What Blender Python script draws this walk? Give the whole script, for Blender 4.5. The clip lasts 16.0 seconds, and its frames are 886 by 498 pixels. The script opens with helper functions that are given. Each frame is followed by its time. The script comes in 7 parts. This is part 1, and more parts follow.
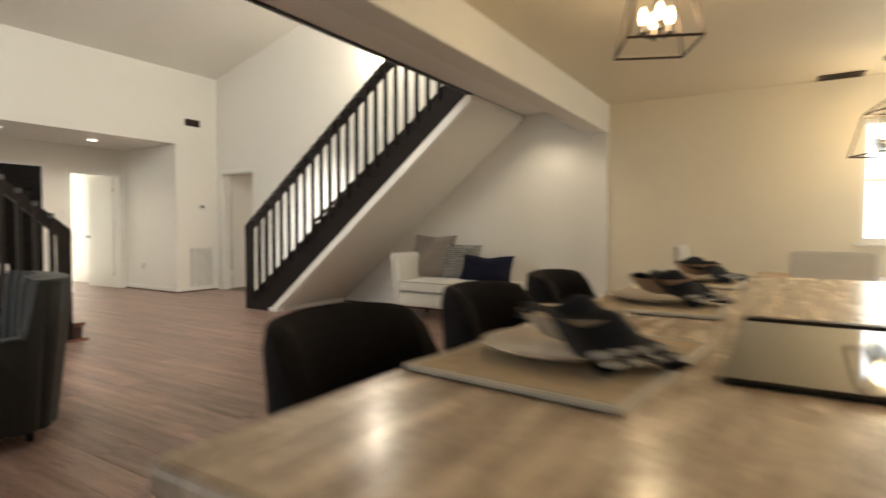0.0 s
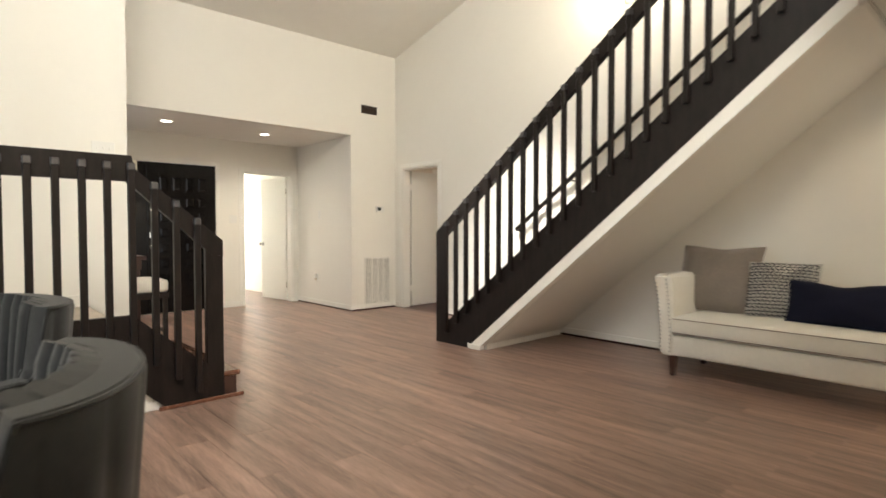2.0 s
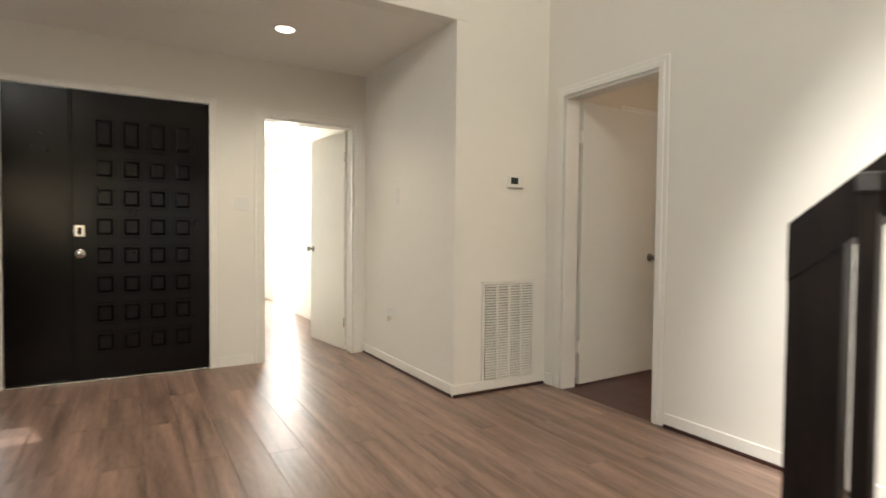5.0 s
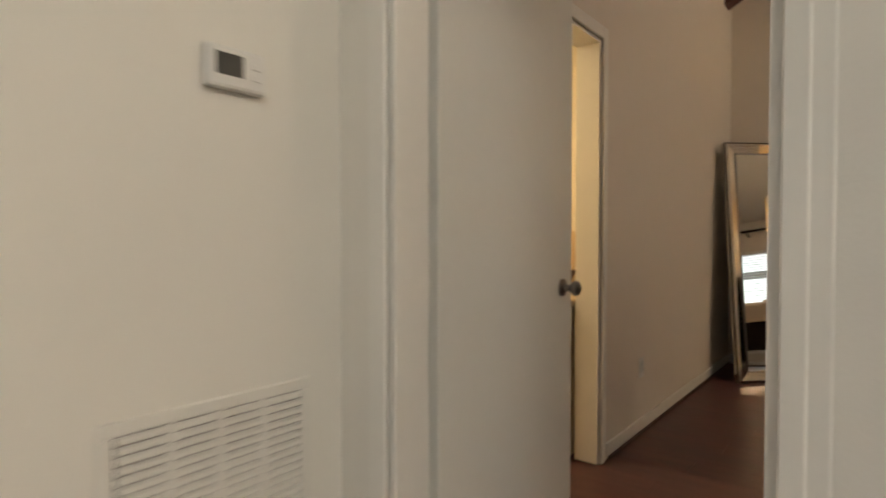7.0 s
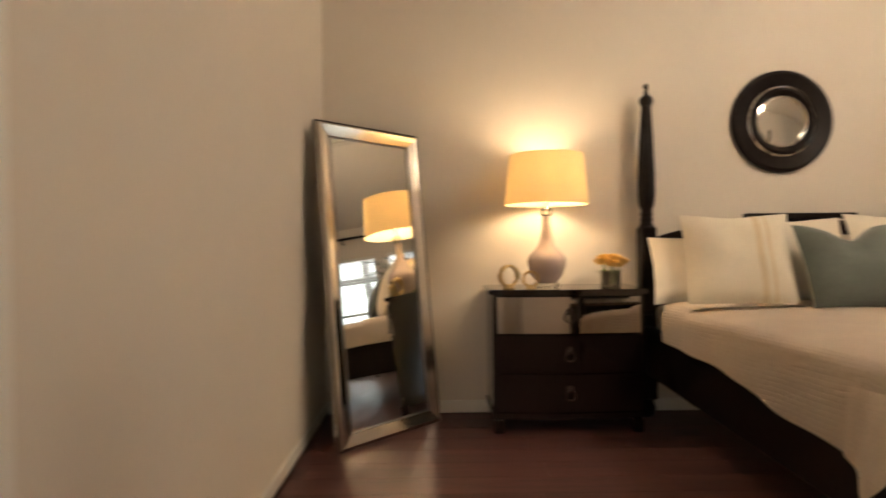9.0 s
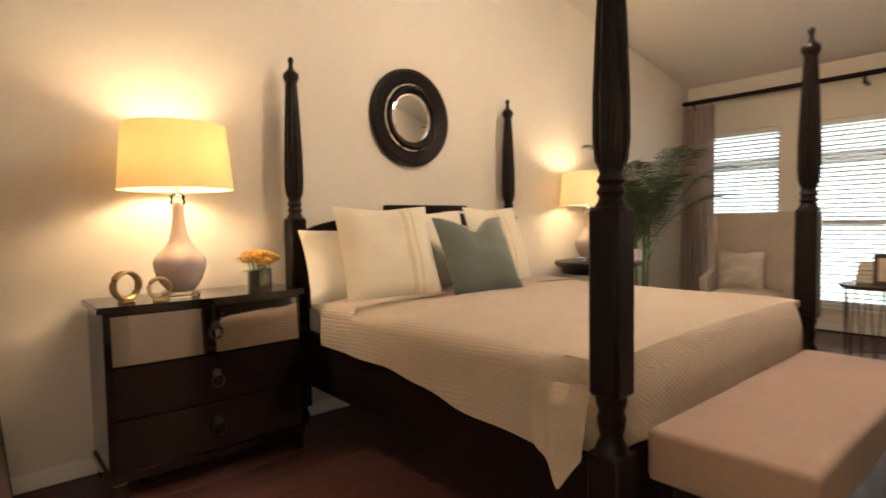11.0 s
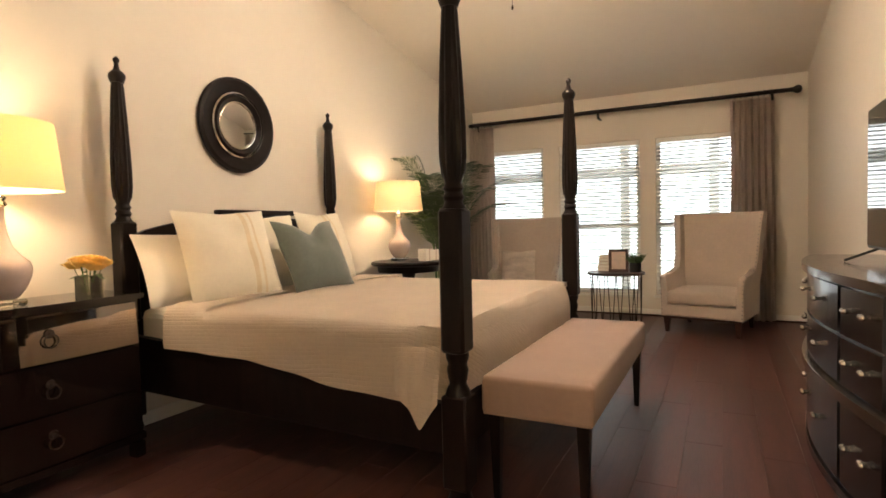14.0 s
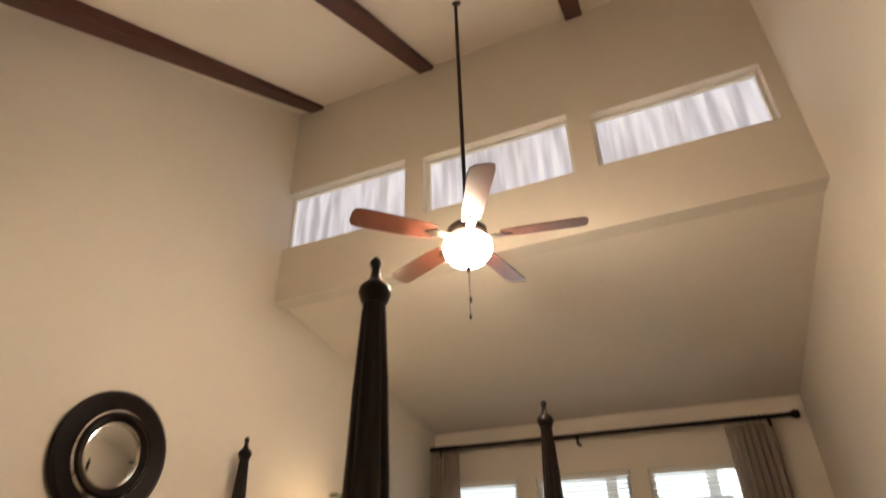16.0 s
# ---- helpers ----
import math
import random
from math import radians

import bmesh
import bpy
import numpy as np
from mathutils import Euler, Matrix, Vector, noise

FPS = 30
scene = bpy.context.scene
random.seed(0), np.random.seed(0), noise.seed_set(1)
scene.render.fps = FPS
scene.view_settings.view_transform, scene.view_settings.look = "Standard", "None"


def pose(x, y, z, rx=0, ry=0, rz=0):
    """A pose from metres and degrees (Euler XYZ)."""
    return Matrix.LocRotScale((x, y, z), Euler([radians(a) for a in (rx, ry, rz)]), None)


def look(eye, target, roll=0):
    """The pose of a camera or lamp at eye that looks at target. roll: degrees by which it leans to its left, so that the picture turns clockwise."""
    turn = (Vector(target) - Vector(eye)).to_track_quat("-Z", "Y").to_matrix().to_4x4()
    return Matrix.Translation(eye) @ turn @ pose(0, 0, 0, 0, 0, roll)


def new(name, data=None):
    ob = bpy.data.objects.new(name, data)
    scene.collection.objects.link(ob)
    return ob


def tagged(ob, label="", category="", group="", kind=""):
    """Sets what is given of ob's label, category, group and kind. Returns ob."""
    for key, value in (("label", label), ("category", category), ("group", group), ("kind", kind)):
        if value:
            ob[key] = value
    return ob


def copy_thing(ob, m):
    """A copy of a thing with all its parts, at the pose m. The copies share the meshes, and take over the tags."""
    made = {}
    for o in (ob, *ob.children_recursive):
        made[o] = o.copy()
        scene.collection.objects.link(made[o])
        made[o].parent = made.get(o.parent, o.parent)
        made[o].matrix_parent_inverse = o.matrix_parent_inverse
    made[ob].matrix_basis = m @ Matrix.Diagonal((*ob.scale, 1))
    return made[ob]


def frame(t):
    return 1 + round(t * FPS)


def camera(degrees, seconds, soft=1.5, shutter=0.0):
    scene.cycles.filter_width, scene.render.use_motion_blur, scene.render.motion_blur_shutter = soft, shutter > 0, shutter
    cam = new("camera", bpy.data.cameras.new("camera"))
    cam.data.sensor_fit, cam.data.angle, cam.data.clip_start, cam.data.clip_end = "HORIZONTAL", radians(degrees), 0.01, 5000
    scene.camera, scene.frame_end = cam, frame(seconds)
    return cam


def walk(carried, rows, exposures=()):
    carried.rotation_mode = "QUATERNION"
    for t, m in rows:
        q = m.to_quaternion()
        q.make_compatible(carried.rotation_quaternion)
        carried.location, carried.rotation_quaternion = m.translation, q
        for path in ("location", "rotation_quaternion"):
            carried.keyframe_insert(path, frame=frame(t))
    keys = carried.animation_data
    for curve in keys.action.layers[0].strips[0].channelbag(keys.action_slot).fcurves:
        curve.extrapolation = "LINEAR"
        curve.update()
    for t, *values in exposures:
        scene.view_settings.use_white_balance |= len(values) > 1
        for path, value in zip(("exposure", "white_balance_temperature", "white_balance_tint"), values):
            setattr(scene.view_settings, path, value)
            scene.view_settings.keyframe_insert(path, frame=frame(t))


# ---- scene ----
cam = camera(77.9, 16.0, soft=1.6, shutter=0.5)

PATH = [
    (0, (0.792, 0.272, 1.116), (-0.264, 1.969, 1.04), 0.2),
    (0.5, (0.256, 0.42, 1.144), (-1.015, 1.962, 1.066), 0.2),
    (1, (-0.208, 0.688, 1.129), (-1.559, 2.162, 1.06), 0.1),
    (1.5, (-0.729, 1.043, 1.14), (-2.138, 2.461, 1.072), 0.1),
    (2, (-1.24, 1.446, 1.157), (-2.718, 2.792, 1.09), 0.0),
    (2.5, (-1.759, 1.866, 1.166), (-3.327, 3.106, 1.099), 0.0),
    (3, (-2.305, 2.282, 1.165), (-3.935, 3.44, 1.099), 0.1),
    (3.2, (-2.543, 2.437, 1.162), (-4.195, 3.564, 1.097), 0.1),
    (5.3, (-5.155, 4.102, 1.104), (-6.886, 5.102, 1.043), 0.6),
    (5.5, (-5.394, 4.27, 1.098), (-7.113, 5.29, 1.043), 0.6),
    (6, (-5.922, 4.674, 1.065), (-7.563, 5.817, 1.038), 0.6),
    (6.5, (-6.428, 5.128, 1.113), (-7.93, 6.448, 1.059), 0.1),
    (7, (-6.808, 5.606, 1.117), (-8.07, 7.157, 1.072), -0.0),
    (7.5, (-7.083, 6.175, 1.104), (-8.112, 7.89, 1.08), -0.6),
    (8, (-7.203, 6.61, 1.115), (-7.985, 8.451, 1.093), -0.3),
    (8.5, (-7.205, 6.963, 1.121), (-7.64, 8.915, 1.108), -0.3),
    (9, (-7.135, 7.248, 1.154), (-7.117, 9.248, 1.129), -0.5),
    (9.5, (-7.103, 7.515, 1.192), (-6.635, 9.459, 1.129), -0.4),
    (10, (-7.067, 7.732, 1.215), (-6.258, 9.559, 1.138), -0.6),
    (10.2, (-7.055, 7.814, 1.229), (-6.143, 9.592, 1.137), -0.9),
    (12.3, (-7.63, 7.819, 1.171), (-5.955, 8.911, 1.122), -1.1),
    (12.5, (-7.636, 7.811, 1.176), (-5.949, 8.883, 1.121), -1.4),
    (13, (-7.71, 7.779, 1.175), (-5.992, 8.8, 1.107), -1.4),
    (13.5, (-7.751, 7.765, 1.169), (-6.002, 8.731, 1.095), -1.3),
    (14, (-7.731, 7.779, 1.176), (-5.953, 8.69, 1.093), -1.4),
    (14.5, (-7.61, 7.823, 1.235), (-5.808, 8.689, 1.183), -1.3),
    (15, (-7.414, 7.929, 1.277), (-5.608, 8.75, 1.53), -1.5),
    (15.5, (-7.215, 8.022, 1.377), (-5.49, 8.781, 2.047), -1.4),
    (16, (-6.972, 8.002, 1.412), (-5.373, 8.69, 2.397), -1.4),
]
walk(cam, [(t, look(eye, target, roll)) for t, eye, target, roll in PATH],
     exposures=((0.0, 0.14), (0.6, 0.52), (1.6, 0.45), (3.0, 0.30), (5.5, 0.0), (7.0, -0.16), (7.6, 0.1), (8.3, 0.45), (9.0, 0.60), (10.2, 0.72), (12.3, 1.05), (14.5, 1.05), (15.2, 0.78), (16.0, 0.38)))

# ---- world and light ----
world = bpy.data.worlds.new("world")
scene.world = world
world.use_nodes = True
wn = world.node_tree.nodes
sky = wn.new("ShaderNodeTexSky")
sky.sky_type = "NISHITA"
sky.sun_disc = False
sky.sun_elevation = radians(48)
sky.sun_rotation = radians(250)
wn["Background"].inputs["Strength"].default_value = 0.15
world.node_tree.links.new(sky.outputs[0], wn["Background"].inputs[0])


def lamp(name, kind, m, power, color, **more):
    data = bpy.data.lights.new(name, kind)
    data.energy, data.color = power, color
    ob = new(name, data)
    ob.matrix_world = m
    if kind == "AREA":
        data.shape = "RECTANGLE"
        data.size, data.size_y = more["size"]
    elif kind == "SPOT":
        data.spot_size, data.spot_blend = radians(more["angle"]), more.get("blend", 0.6)
        data.shadow_soft_size = more.get("soft", 0.05)
    elif kind == "SUN":
        data.angle = radians(more["angle"])
    else:
        data.shadow_soft_size = more.get("soft", 0.05)
    return ob


DAY = (0.93, 0.97, 1.0)
WARM = (1.0, 0.745, 0.48)
CAN = (1.0, 0.86, 0.66)
lamp("sun", "SUN", look((-6, -2, 9), (0, 0, 0)), 2.5, (1.0, 0.95, 0.86), angle=0.6)
# added fill lamp in an opening south of the living space, nothing seen there
lamp("window_light_south", "AREA", look((-4.0, -3.55, 1.5), (-4.0, 2, 1.9)), 48, DAY, size=(4.4, 2.2))
# added fill in front of the closed loft wall; no window there
lamp("window_light_loft", "AREA", look((-1.15, 2.0, 4.3), (-5.4, 3.9, 2.4)), 275, (1.0, 0.97, 0.90), size=(4.0, 1.4))
# added warm fill at the unseen east opening of the kitchen
lamp("window_light_kitchen", "AREA", look((3.35, 2.0, 1.6), (0, 2.6, 1.2)), 34, (1.0, 0.76, 0.46), size=(2.0, 1.3))
# daylight in the corridor's north opening
lamp("window_light_entry", "AREA", look((-12.85, 6.25, 1.35), (-12.2, 4.7, 0.9)), 190, (1.0, 1.0, 0.96), size=(1.3, 1.9))
# added fill that brightens the corridor's end door
lamp("window_light_corridor", "AREA", look((-16.5, 6.15, 1.5), (-16.9, 4.8, 1.1)), 70, DAY, size=(1.1, 1.1))
# added fill deep in the entry, apart from the sidelight window
lamp("window_light_sidelight", "AREA", look((-8.9, -0.3, 1.5), (-8.7, 3, 1.2)), 18, DAY, size=(1.2, 1.8))
# sky at the bedroom windows and the high windows
lamp("window_light_bedroom", "AREA", look((1.95, 9.2, 1.4), (-5, 9.2, 1.3)), 75, (1.0, 0.98, 0.95), size=(7.0, 3.6))
lamp("window_light_high", "AREA", look((-3.35, 9.0, 4.15), (-6, 9.0, 3.9)), 12, (0.95, 0.95, 1.0), size=(3.7, 0.5))
# added spot for the bright stair-foot wall, its source unknown; then the sconce
lamp("fill_spot_stair", "SPOT", look((-4.7, 3.7, 4.3), (-5.35, 6.54, 0.7)), 1700, (1.0, 0.97, 0.91), angle=33, blend=1.0, soft=0.15)
lamp("sconce_bulb", "POINT", pose(-4.07, 6.36, 3.64), 42, CAN, soft=0.06)
for x, y, z, p in ((-8.59, 3.51, 2.49, 34), (-8.62, 4.77, 2.49, 34), (-1.54, 6.01, 2.48, 32), (-1.5, 3.3, 2.48, 7), (-1.5, 0.6, 2.48, 12)):
    lamp("downlight", "SPOT", look((x, y, z), (x, y, 0)), p, CAN, angle=125, blend=0.7, soft=0.06)
lamp("bedside_bulb_west", "POINT", pose(-6.44, 10.66, 1.54), 12, WARM, soft=0.08)
lamp("bedside_bulb_east", "POINT", pose(-3.06, 10.66, 1.50), 8.5, WARM, soft=0.08)
lamp("bath_bulb", "AREA", look((-9.0, 7.7, 2.3), (-9.0, 7.7, 0)), 25, (1.0, 0.75, 0.43), size=(0.8, 0.8))
for x, y, z in ((0.19, 3.38, 2.2), (1.5, 5.9, 1.9)):
    lamp("lantern_bulb", "POINT", pose(x, y, z), 13, (1.0, 0.76, 0.46), soft=0.06)

# ---- materials ----
def node_mat(name, color, rough=0.5, metal=0.0, vary=0.08, scale=6.0, bump=0.0, bump_scale=60.0, stretch=(1, 1, 1), spec=0.5, pieces=0.0,
             sheen=0.0, emit=0.0, coat=0.0, clear=0.0, tint=None, rvary=0.08, under=0.0):
    m = bpy.data.materials.new(name)
    m.use_nodes = True
    nt = m.node_tree
    n, link = nt.nodes, nt.links.new
    b = n["Principled BSDF"]
    b.inputs["Metallic"].default_value = metal
    b.inputs["Specular IOR Level"].default_value = spec
    b.inputs["Coat Weight"].default_value = coat
    b.inputs["Coat Roughness"].default_value = 0.12
    b.inputs["Sheen Weight"].default_value = sheen
    b.inputs["Transmission Weight"].default_value = clear
    if under:
        b.inputs["Subsurface Weight"].default_value = under
    tc = n.new("ShaderNodeTexCoord")
    mp = n.new("ShaderNodeMapping")
    mp.inputs["Scale"].default_value = stretch
    link(tc.outputs["Object"], mp.inputs[0])
    big, fine = n.new("ShaderNodeTexNoise"), n.new("ShaderNodeTexNoise")
    big.inputs["Scale"].default_value, big.inputs["Detail"].default_value = scale, 5
    fine.inputs["Scale"].default_value, fine.inputs["Detail"].default_value = scale * 9, 4
    link(mp.outputs[0], big.inputs[0])
    link(mp.outputs[0], fine.inputs[0])
    mix = n.new("ShaderNodeMix")
    mix.data_type = "FLOAT"
    mix.inputs[0].default_value = 0.35
    link(big.outputs[0], mix.inputs[2])
    link(fine.outputs[0], mix.inputs[3])
    ramp = n.new("ShaderNodeValToRGB")
    c = Vector(color)
    lo, hi = c * (1 - vary), c * (1 + vary)
    if tint:
        lo = Vector(tint)
    ramp.color_ramp.elements[0].position, ramp.color_ramp.elements[1].position = 0.32, 0.68
    ramp.color_ramp.elements[0].color, ramp.color_ramp.elements[1].color = (*lo, 1), (*hi, 1)
    link(mix.outputs[0], ramp.inputs[0])
    out = ramp.outputs[0]
    if pieces:
        oi, hsv, mr = n.new("ShaderNodeObjectInfo"), n.new("ShaderNodeHueSaturation"), n.new("ShaderNodeMapRange")
        mr.inputs["To Min"].default_value, mr.inputs["To Max"].default_value = 1 - pieces, 1 + pieces
        link(oi.outputs["Random"], mr.inputs[0])
        link(mr.outputs[0], hsv.inputs["Value"])
        link(out, hsv.inputs["Color"])
        out = hsv.outputs[0]
        add = n.new("ShaderNodeVectorMath")
        add.operation = "MULTIPLY_ADD"
        add.inputs[1].default_value = (1, 1, 1)
        sc = n.new("ShaderNodeVectorMath")
        sc.operation = "SCALE"
        sc.inputs[0].default_value = (7.3, 3.1, 5.7)
        link(oi.outputs["Random"], sc.inputs["Scale"])
        link(tc.outputs["Object"], add.inputs[0])
        link(sc.outputs[0], add.inputs[2])
        link(add.outputs[0], mp.inputs[0])
    link(out, b.inputs["Base Color"])
    rr = n.new("ShaderNodeMapRange")
    rr.inputs["To Min"].default_value, rr.inputs["To Max"].default_value = max(0.0, rough - rvary), min(1.0, rough + rvary)
    link(big.outputs[0], rr.inputs[0])
    link(rr.outputs[0], b.inputs["Roughness"])
    if bump:
        bn, bp = n.new("ShaderNodeTexNoise"), n.new("ShaderNodeBump")
        bn.inputs["Scale"].default_value, bn.inputs["Detail"].default_value = bump_scale, 3
        link(mp.outputs[0], bn.inputs[0])
        bp.inputs["Strength"].default_value, bp.inputs["Distance"].default_value = bump, 0.004
        link(bn.outputs[0], bp.inputs["Height"])
        link(bp.outputs[0], b.inputs["Normal"])
    if emit:
        b.inputs["Emission Color"].default_value = (*color, 1)
        b.inputs["Emission Strength"].default_value = emit
    return m


WALL = node_mat("wall_paint", (0.78, 0.755, 0.69), 0.62, vary=0.015, scale=1.2, bump=0.10, bump_scale=140)
WALL_KITCHEN = node_mat("wall_paint_cream", (0.76, 0.68, 0.52), 0.6, vary=0.02, scale=1.2, bump=0.10, bump_scale=140)
WALL_BED = node_mat("wall_paint_bedroom", (0.72, 0.66, 0.57), 0.65, vary=0.02, scale=1.2, bump=0.12, bump_scale=140)
CEIL = node_mat("ceiling_paint", (0.84, 0.82, 0.76), 0.75, vary=0.02, scale=1.0, bump=0.2, bump_scale=90)
CEIL_BED = node_mat("ceiling_paint_bedroom", (0.80, 0.735, 0.64), 0.75, vary=0.02, scale=1.0, bump=0.2, bump_scale=90)
TRIM = node_mat("white_trim", (0.80, 0.78, 0.72), 0.38, vary=0.02, scale=3, bump=0.03)
DOOR_WHITE = node_mat("white_door_paint", (0.76, 0.75, 0.69), 0.42, vary=0.02, scale=2, bump=0.05)
PLANK = node_mat("wood_plank", (0.265, 0.171, 0.134), 0.33, vary=0.58, scale=1.9, bump=0.08, bump_scale=30, stretch=(0.7, 9, 9), pieces=0.13, rvary=0.07)
PLANK_BED = node_mat("dark_mahogany_plank", (0.088, 0.037, 0.033), 0.38, spec=0.38, vary=0.40, scale=1.9, bump=0.08, bump_scale=30, stretch=(0.7, 9, 9), pieces=0.08, rvary=0.07)
DARKWOOD = node_mat("espresso_wood", (0.014, 0.009, 0.007), 0.42, spec=0.3, vary=0.45, scale=4, bump=0.10, bump_scale=45, stretch=(6, 6, 1.2), rvary=0.1)
STAIR_DARK = node_mat("dark_stained_oak", (0.012, 0.008, 0.0065), 0.44, spec=0.22, vary=0.5, scale=4, bump=0.14, bump_scale=45, stretch=(6, 6, 1.2), rvary=0.12)
BLACKDOOR = node_mat("black_door_gloss", (0.005, 0.0038, 0.0035), 0.18, vary=0.4, scale=5, bump=0.06, bump_scale=50, spec=0.2, rvary=0.04)
BEAMWOOD = node_mat("red_brown_beam", (0.075, 0.022, 0.014), 0.5, vary=0.5, scale=3, bump=0.3, bump_scale=40, stretch=(1, 6, 6))
BED_WOOD = node_mat("mahogany_black", (0.009, 0.0052, 0.0045), 0.36, spec=0.18, vary=0.5, scale=4, bump=0.05, stretch=(5, 5, 1), coat=0.06)
LACQUER = node_mat("black_lacquer", (0.014, 0.008, 0.0065), 0.22, vary=0.4, scale=3, spec=0.35, coat=0.25, rvary=0.05)
LACQUER_GLOSS = node_mat("polished_dark_lacquer", (0.012, 0.007, 0.006), 0.06, vary=0.4, scale=3, spec=0.5, coat=0.3, rvary=0.015)
LEGWOOD = node_mat("dark_leg_wood", (0.045, 0.018, 0.012), 0.35, vary=0.3, scale=6, stretch=(5, 5, 1))
GRANITE = node_mat("granite_cream", (0.66, 0.56, 0.43), 0.27, vary=0.34, scale=7, tint=(0.30, 0.23, 0.17), stretch=(4, 0.8, 1), coat=0.15, rvary=0.03)
GLASS_BLACK = node_mat("black_glass", (0.010, 0.010, 0.011), 0.05, vary=0.1, spec=0.5, rvary=0.01)
VELVET = node_mat("grey_green_velvet", (0.0135, 0.0145, 0.0140), 0.60, vary=0.5, scale=4.5, bump=0.2, bump_scale=220, sheen=0.16, spec=0.25)
CHARCOAL = node_mat("charcoal_upholstery", (0.013, 0.0115, 0.012), 0.85, vary=0.3, scale=4, bump=0.35, bump_scale=260, spec=0.12)
LINEN = node_mat("oatmeal_linen", (0.63, 0.60, 0.53), 0.85, vary=0.06, scale=4, bump=0.5, bump_scale=320, sheen=0.2)
LINEN_GREY = node_mat("taupe_linen", (0.54, 0.455, 0.385), 0.85, vary=0.08, scale=4, bump=0.5, bump_scale=320, sheen=0.2)
BENCH_FAB = node_mat("tan_bench_fabric", (0.34, 0.232, 0.188), 0.82, vary=0.08, scale=4, bump=0.4, bump_scale=320, sheen=0.2)
QUILT = node_mat("cream_quilt", (0.84, 0.73, 0.62), 0.88, vary=0.05, scale=5, bump=0.55, bump_scale=90, sheen=0.2)
SHEET = node_mat("white_cotton", (0.80, 0.76, 0.68), 0.85, vary=0.03, scale=5, bump=0.25, bump_scale=60)
PILLOW_CREAM = node_mat("cream_linen_pillow", (0.74, 0.68, 0.56), 0.88, vary=0.05, scale=6, bump=0.4, bump_scale=300)
STRIPE = node_mat("tan_stripe", (0.67, 0.56, 0.39), 0.88, vary=0.1, scale=8, bump=0.4, bump_scale=300)
TEAL = node_mat("sage_teal_velvet", (0.088, 0.108, 0.090), 0.7, vary=0.2, scale=5, bump=0.25, bump_scale=250, sheen=0.5)
NAVY = node_mat("navy_velvet", (0.006, 0.007, 0.018), 0.8, vary=0.2, scale=5, bump=0.25, bump_scale=250, spec=0.15)
TAUPE = node_mat("taupe_velvet", (0.16, 0.128, 0.10), 0.65, vary=0.2, scale=5, bump=0.2, bump_scale=250, sheen=0.5)
MIRROR = node_mat("mirror_glass", (0.86, 0.86, 0.84), 0.015, metal=1.0, vary=0.0, rvary=0.005)
TINTED_MIRROR = node_mat("smoked_mirror_glass", (0.42, 0.38, 0.36), 0.03, metal=1.0, vary=0.04, scale=3, rvary=0.01, bump=0.012, bump_scale=3)
SILVER = node_mat("bevelled_silver", (0.74, 0.70, 0.64), 0.14, metal=1.0, vary=0.06, scale=5, rvary=0.05)
PEWTER = node_mat("pewter_metal", (0.30, 0.28, 0.26), 0.32, metal=1.0, vary=0.1, scale=20)
BRONZE = node_mat("dark_bronze", (0.045, 0.032, 0.025), 0.38, metal=0.8, vary=0.2, scale=15)
CHROME = node_mat("satin_nickel", (0.62, 0.60, 0.56), 0.22, metal=1.0, vary=0.04, scale=20)
GOLD = node_mat("aged_gold", (0.55, 0.40, 0.19), 0.35, metal=1.0, vary=0.2, scale=20)
CERAMIC = node_mat("mauve_grey_ceramic", (0.56, 0.45, 0.40), 0.20, vary=0.05, scale=6, coat=0.4)
PLASTIC = node_mat("white_plastic", (0.74, 0.73, 0.69), 0.35, vary=0.02, scale=6)
GRILLE = node_mat("white_grille_metal", (0.76, 0.74, 0.68), 0.42, vary=0.03, scale=6)
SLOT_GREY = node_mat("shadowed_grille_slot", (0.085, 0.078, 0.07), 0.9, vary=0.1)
PEG = node_mat("dull_peg_metal", (0.10, 0.095, 0.095), 0.40, metal=0.75, vary=0.15, scale=20)
SLOT = node_mat("shaded_dark_slot", (0.02, 0.018, 0.016), 0.9, vary=0.2)
DISPLAY = node_mat("lcd_display", (0.03, 0.035, 0.03), 0.2, vary=0.1)
DRAPE = node_mat("taupe_drape", (0.60, 0.49, 0.43), 0.8, vary=0.12, scale=3, bump=0.3, bump_scale=250, stretch=(1, 6, 1), sheen=0.3)
LEAF = node_mat("palm_leaf", (0.055, 0.085, 0.038), 0.45, vary=0.5, scale=6, under=0.0)
LEAF_LIGHT = node_mat("palm_leaf_light", (0.14, 0.22, 0.05), 0.45, vary=0.3, scale=6)
GRASSY = node_mat("potted_grass", (0.06, 0.12, 0.03), 0.5, vary=0.4, scale=20)
PETAL = node_mat("yellow_petal", (0.86, 0.56, 0.15), 0.6, vary=0.18, scale=20, sheen=0.2)
BLACKPOT = node_mat("matt_black_pot", (0.012, 0.012, 0.012), 0.5, vary=0.2)
PAPER = node_mat("book_paper", (0.62, 0.50, 0.42), 0.8, vary=0.12, scale=12)
SHADE_OFF = node_mat("cream_lampshade", (0.74, 0.70, 0.60), 0.8, vary=0.03, scale=8, bump=0.3, bump_scale=300)
PLATE = node_mat("glazed_plate", (0.62, 0.55, 0.45), 0.2, vary=0.1, scale=8)
WOVEN = node_mat("woven_placemat", (0.56, 0.46, 0.32), 0.8, vary=0.15, scale=30, bump=0.6, bump_scale=150)
NAPKIN = node_mat("slate_blue_napkin", (0.028, 0.034, 0.048), 0.8, vary=0.3, scale=12, bump=0.3, bump_scale=200)
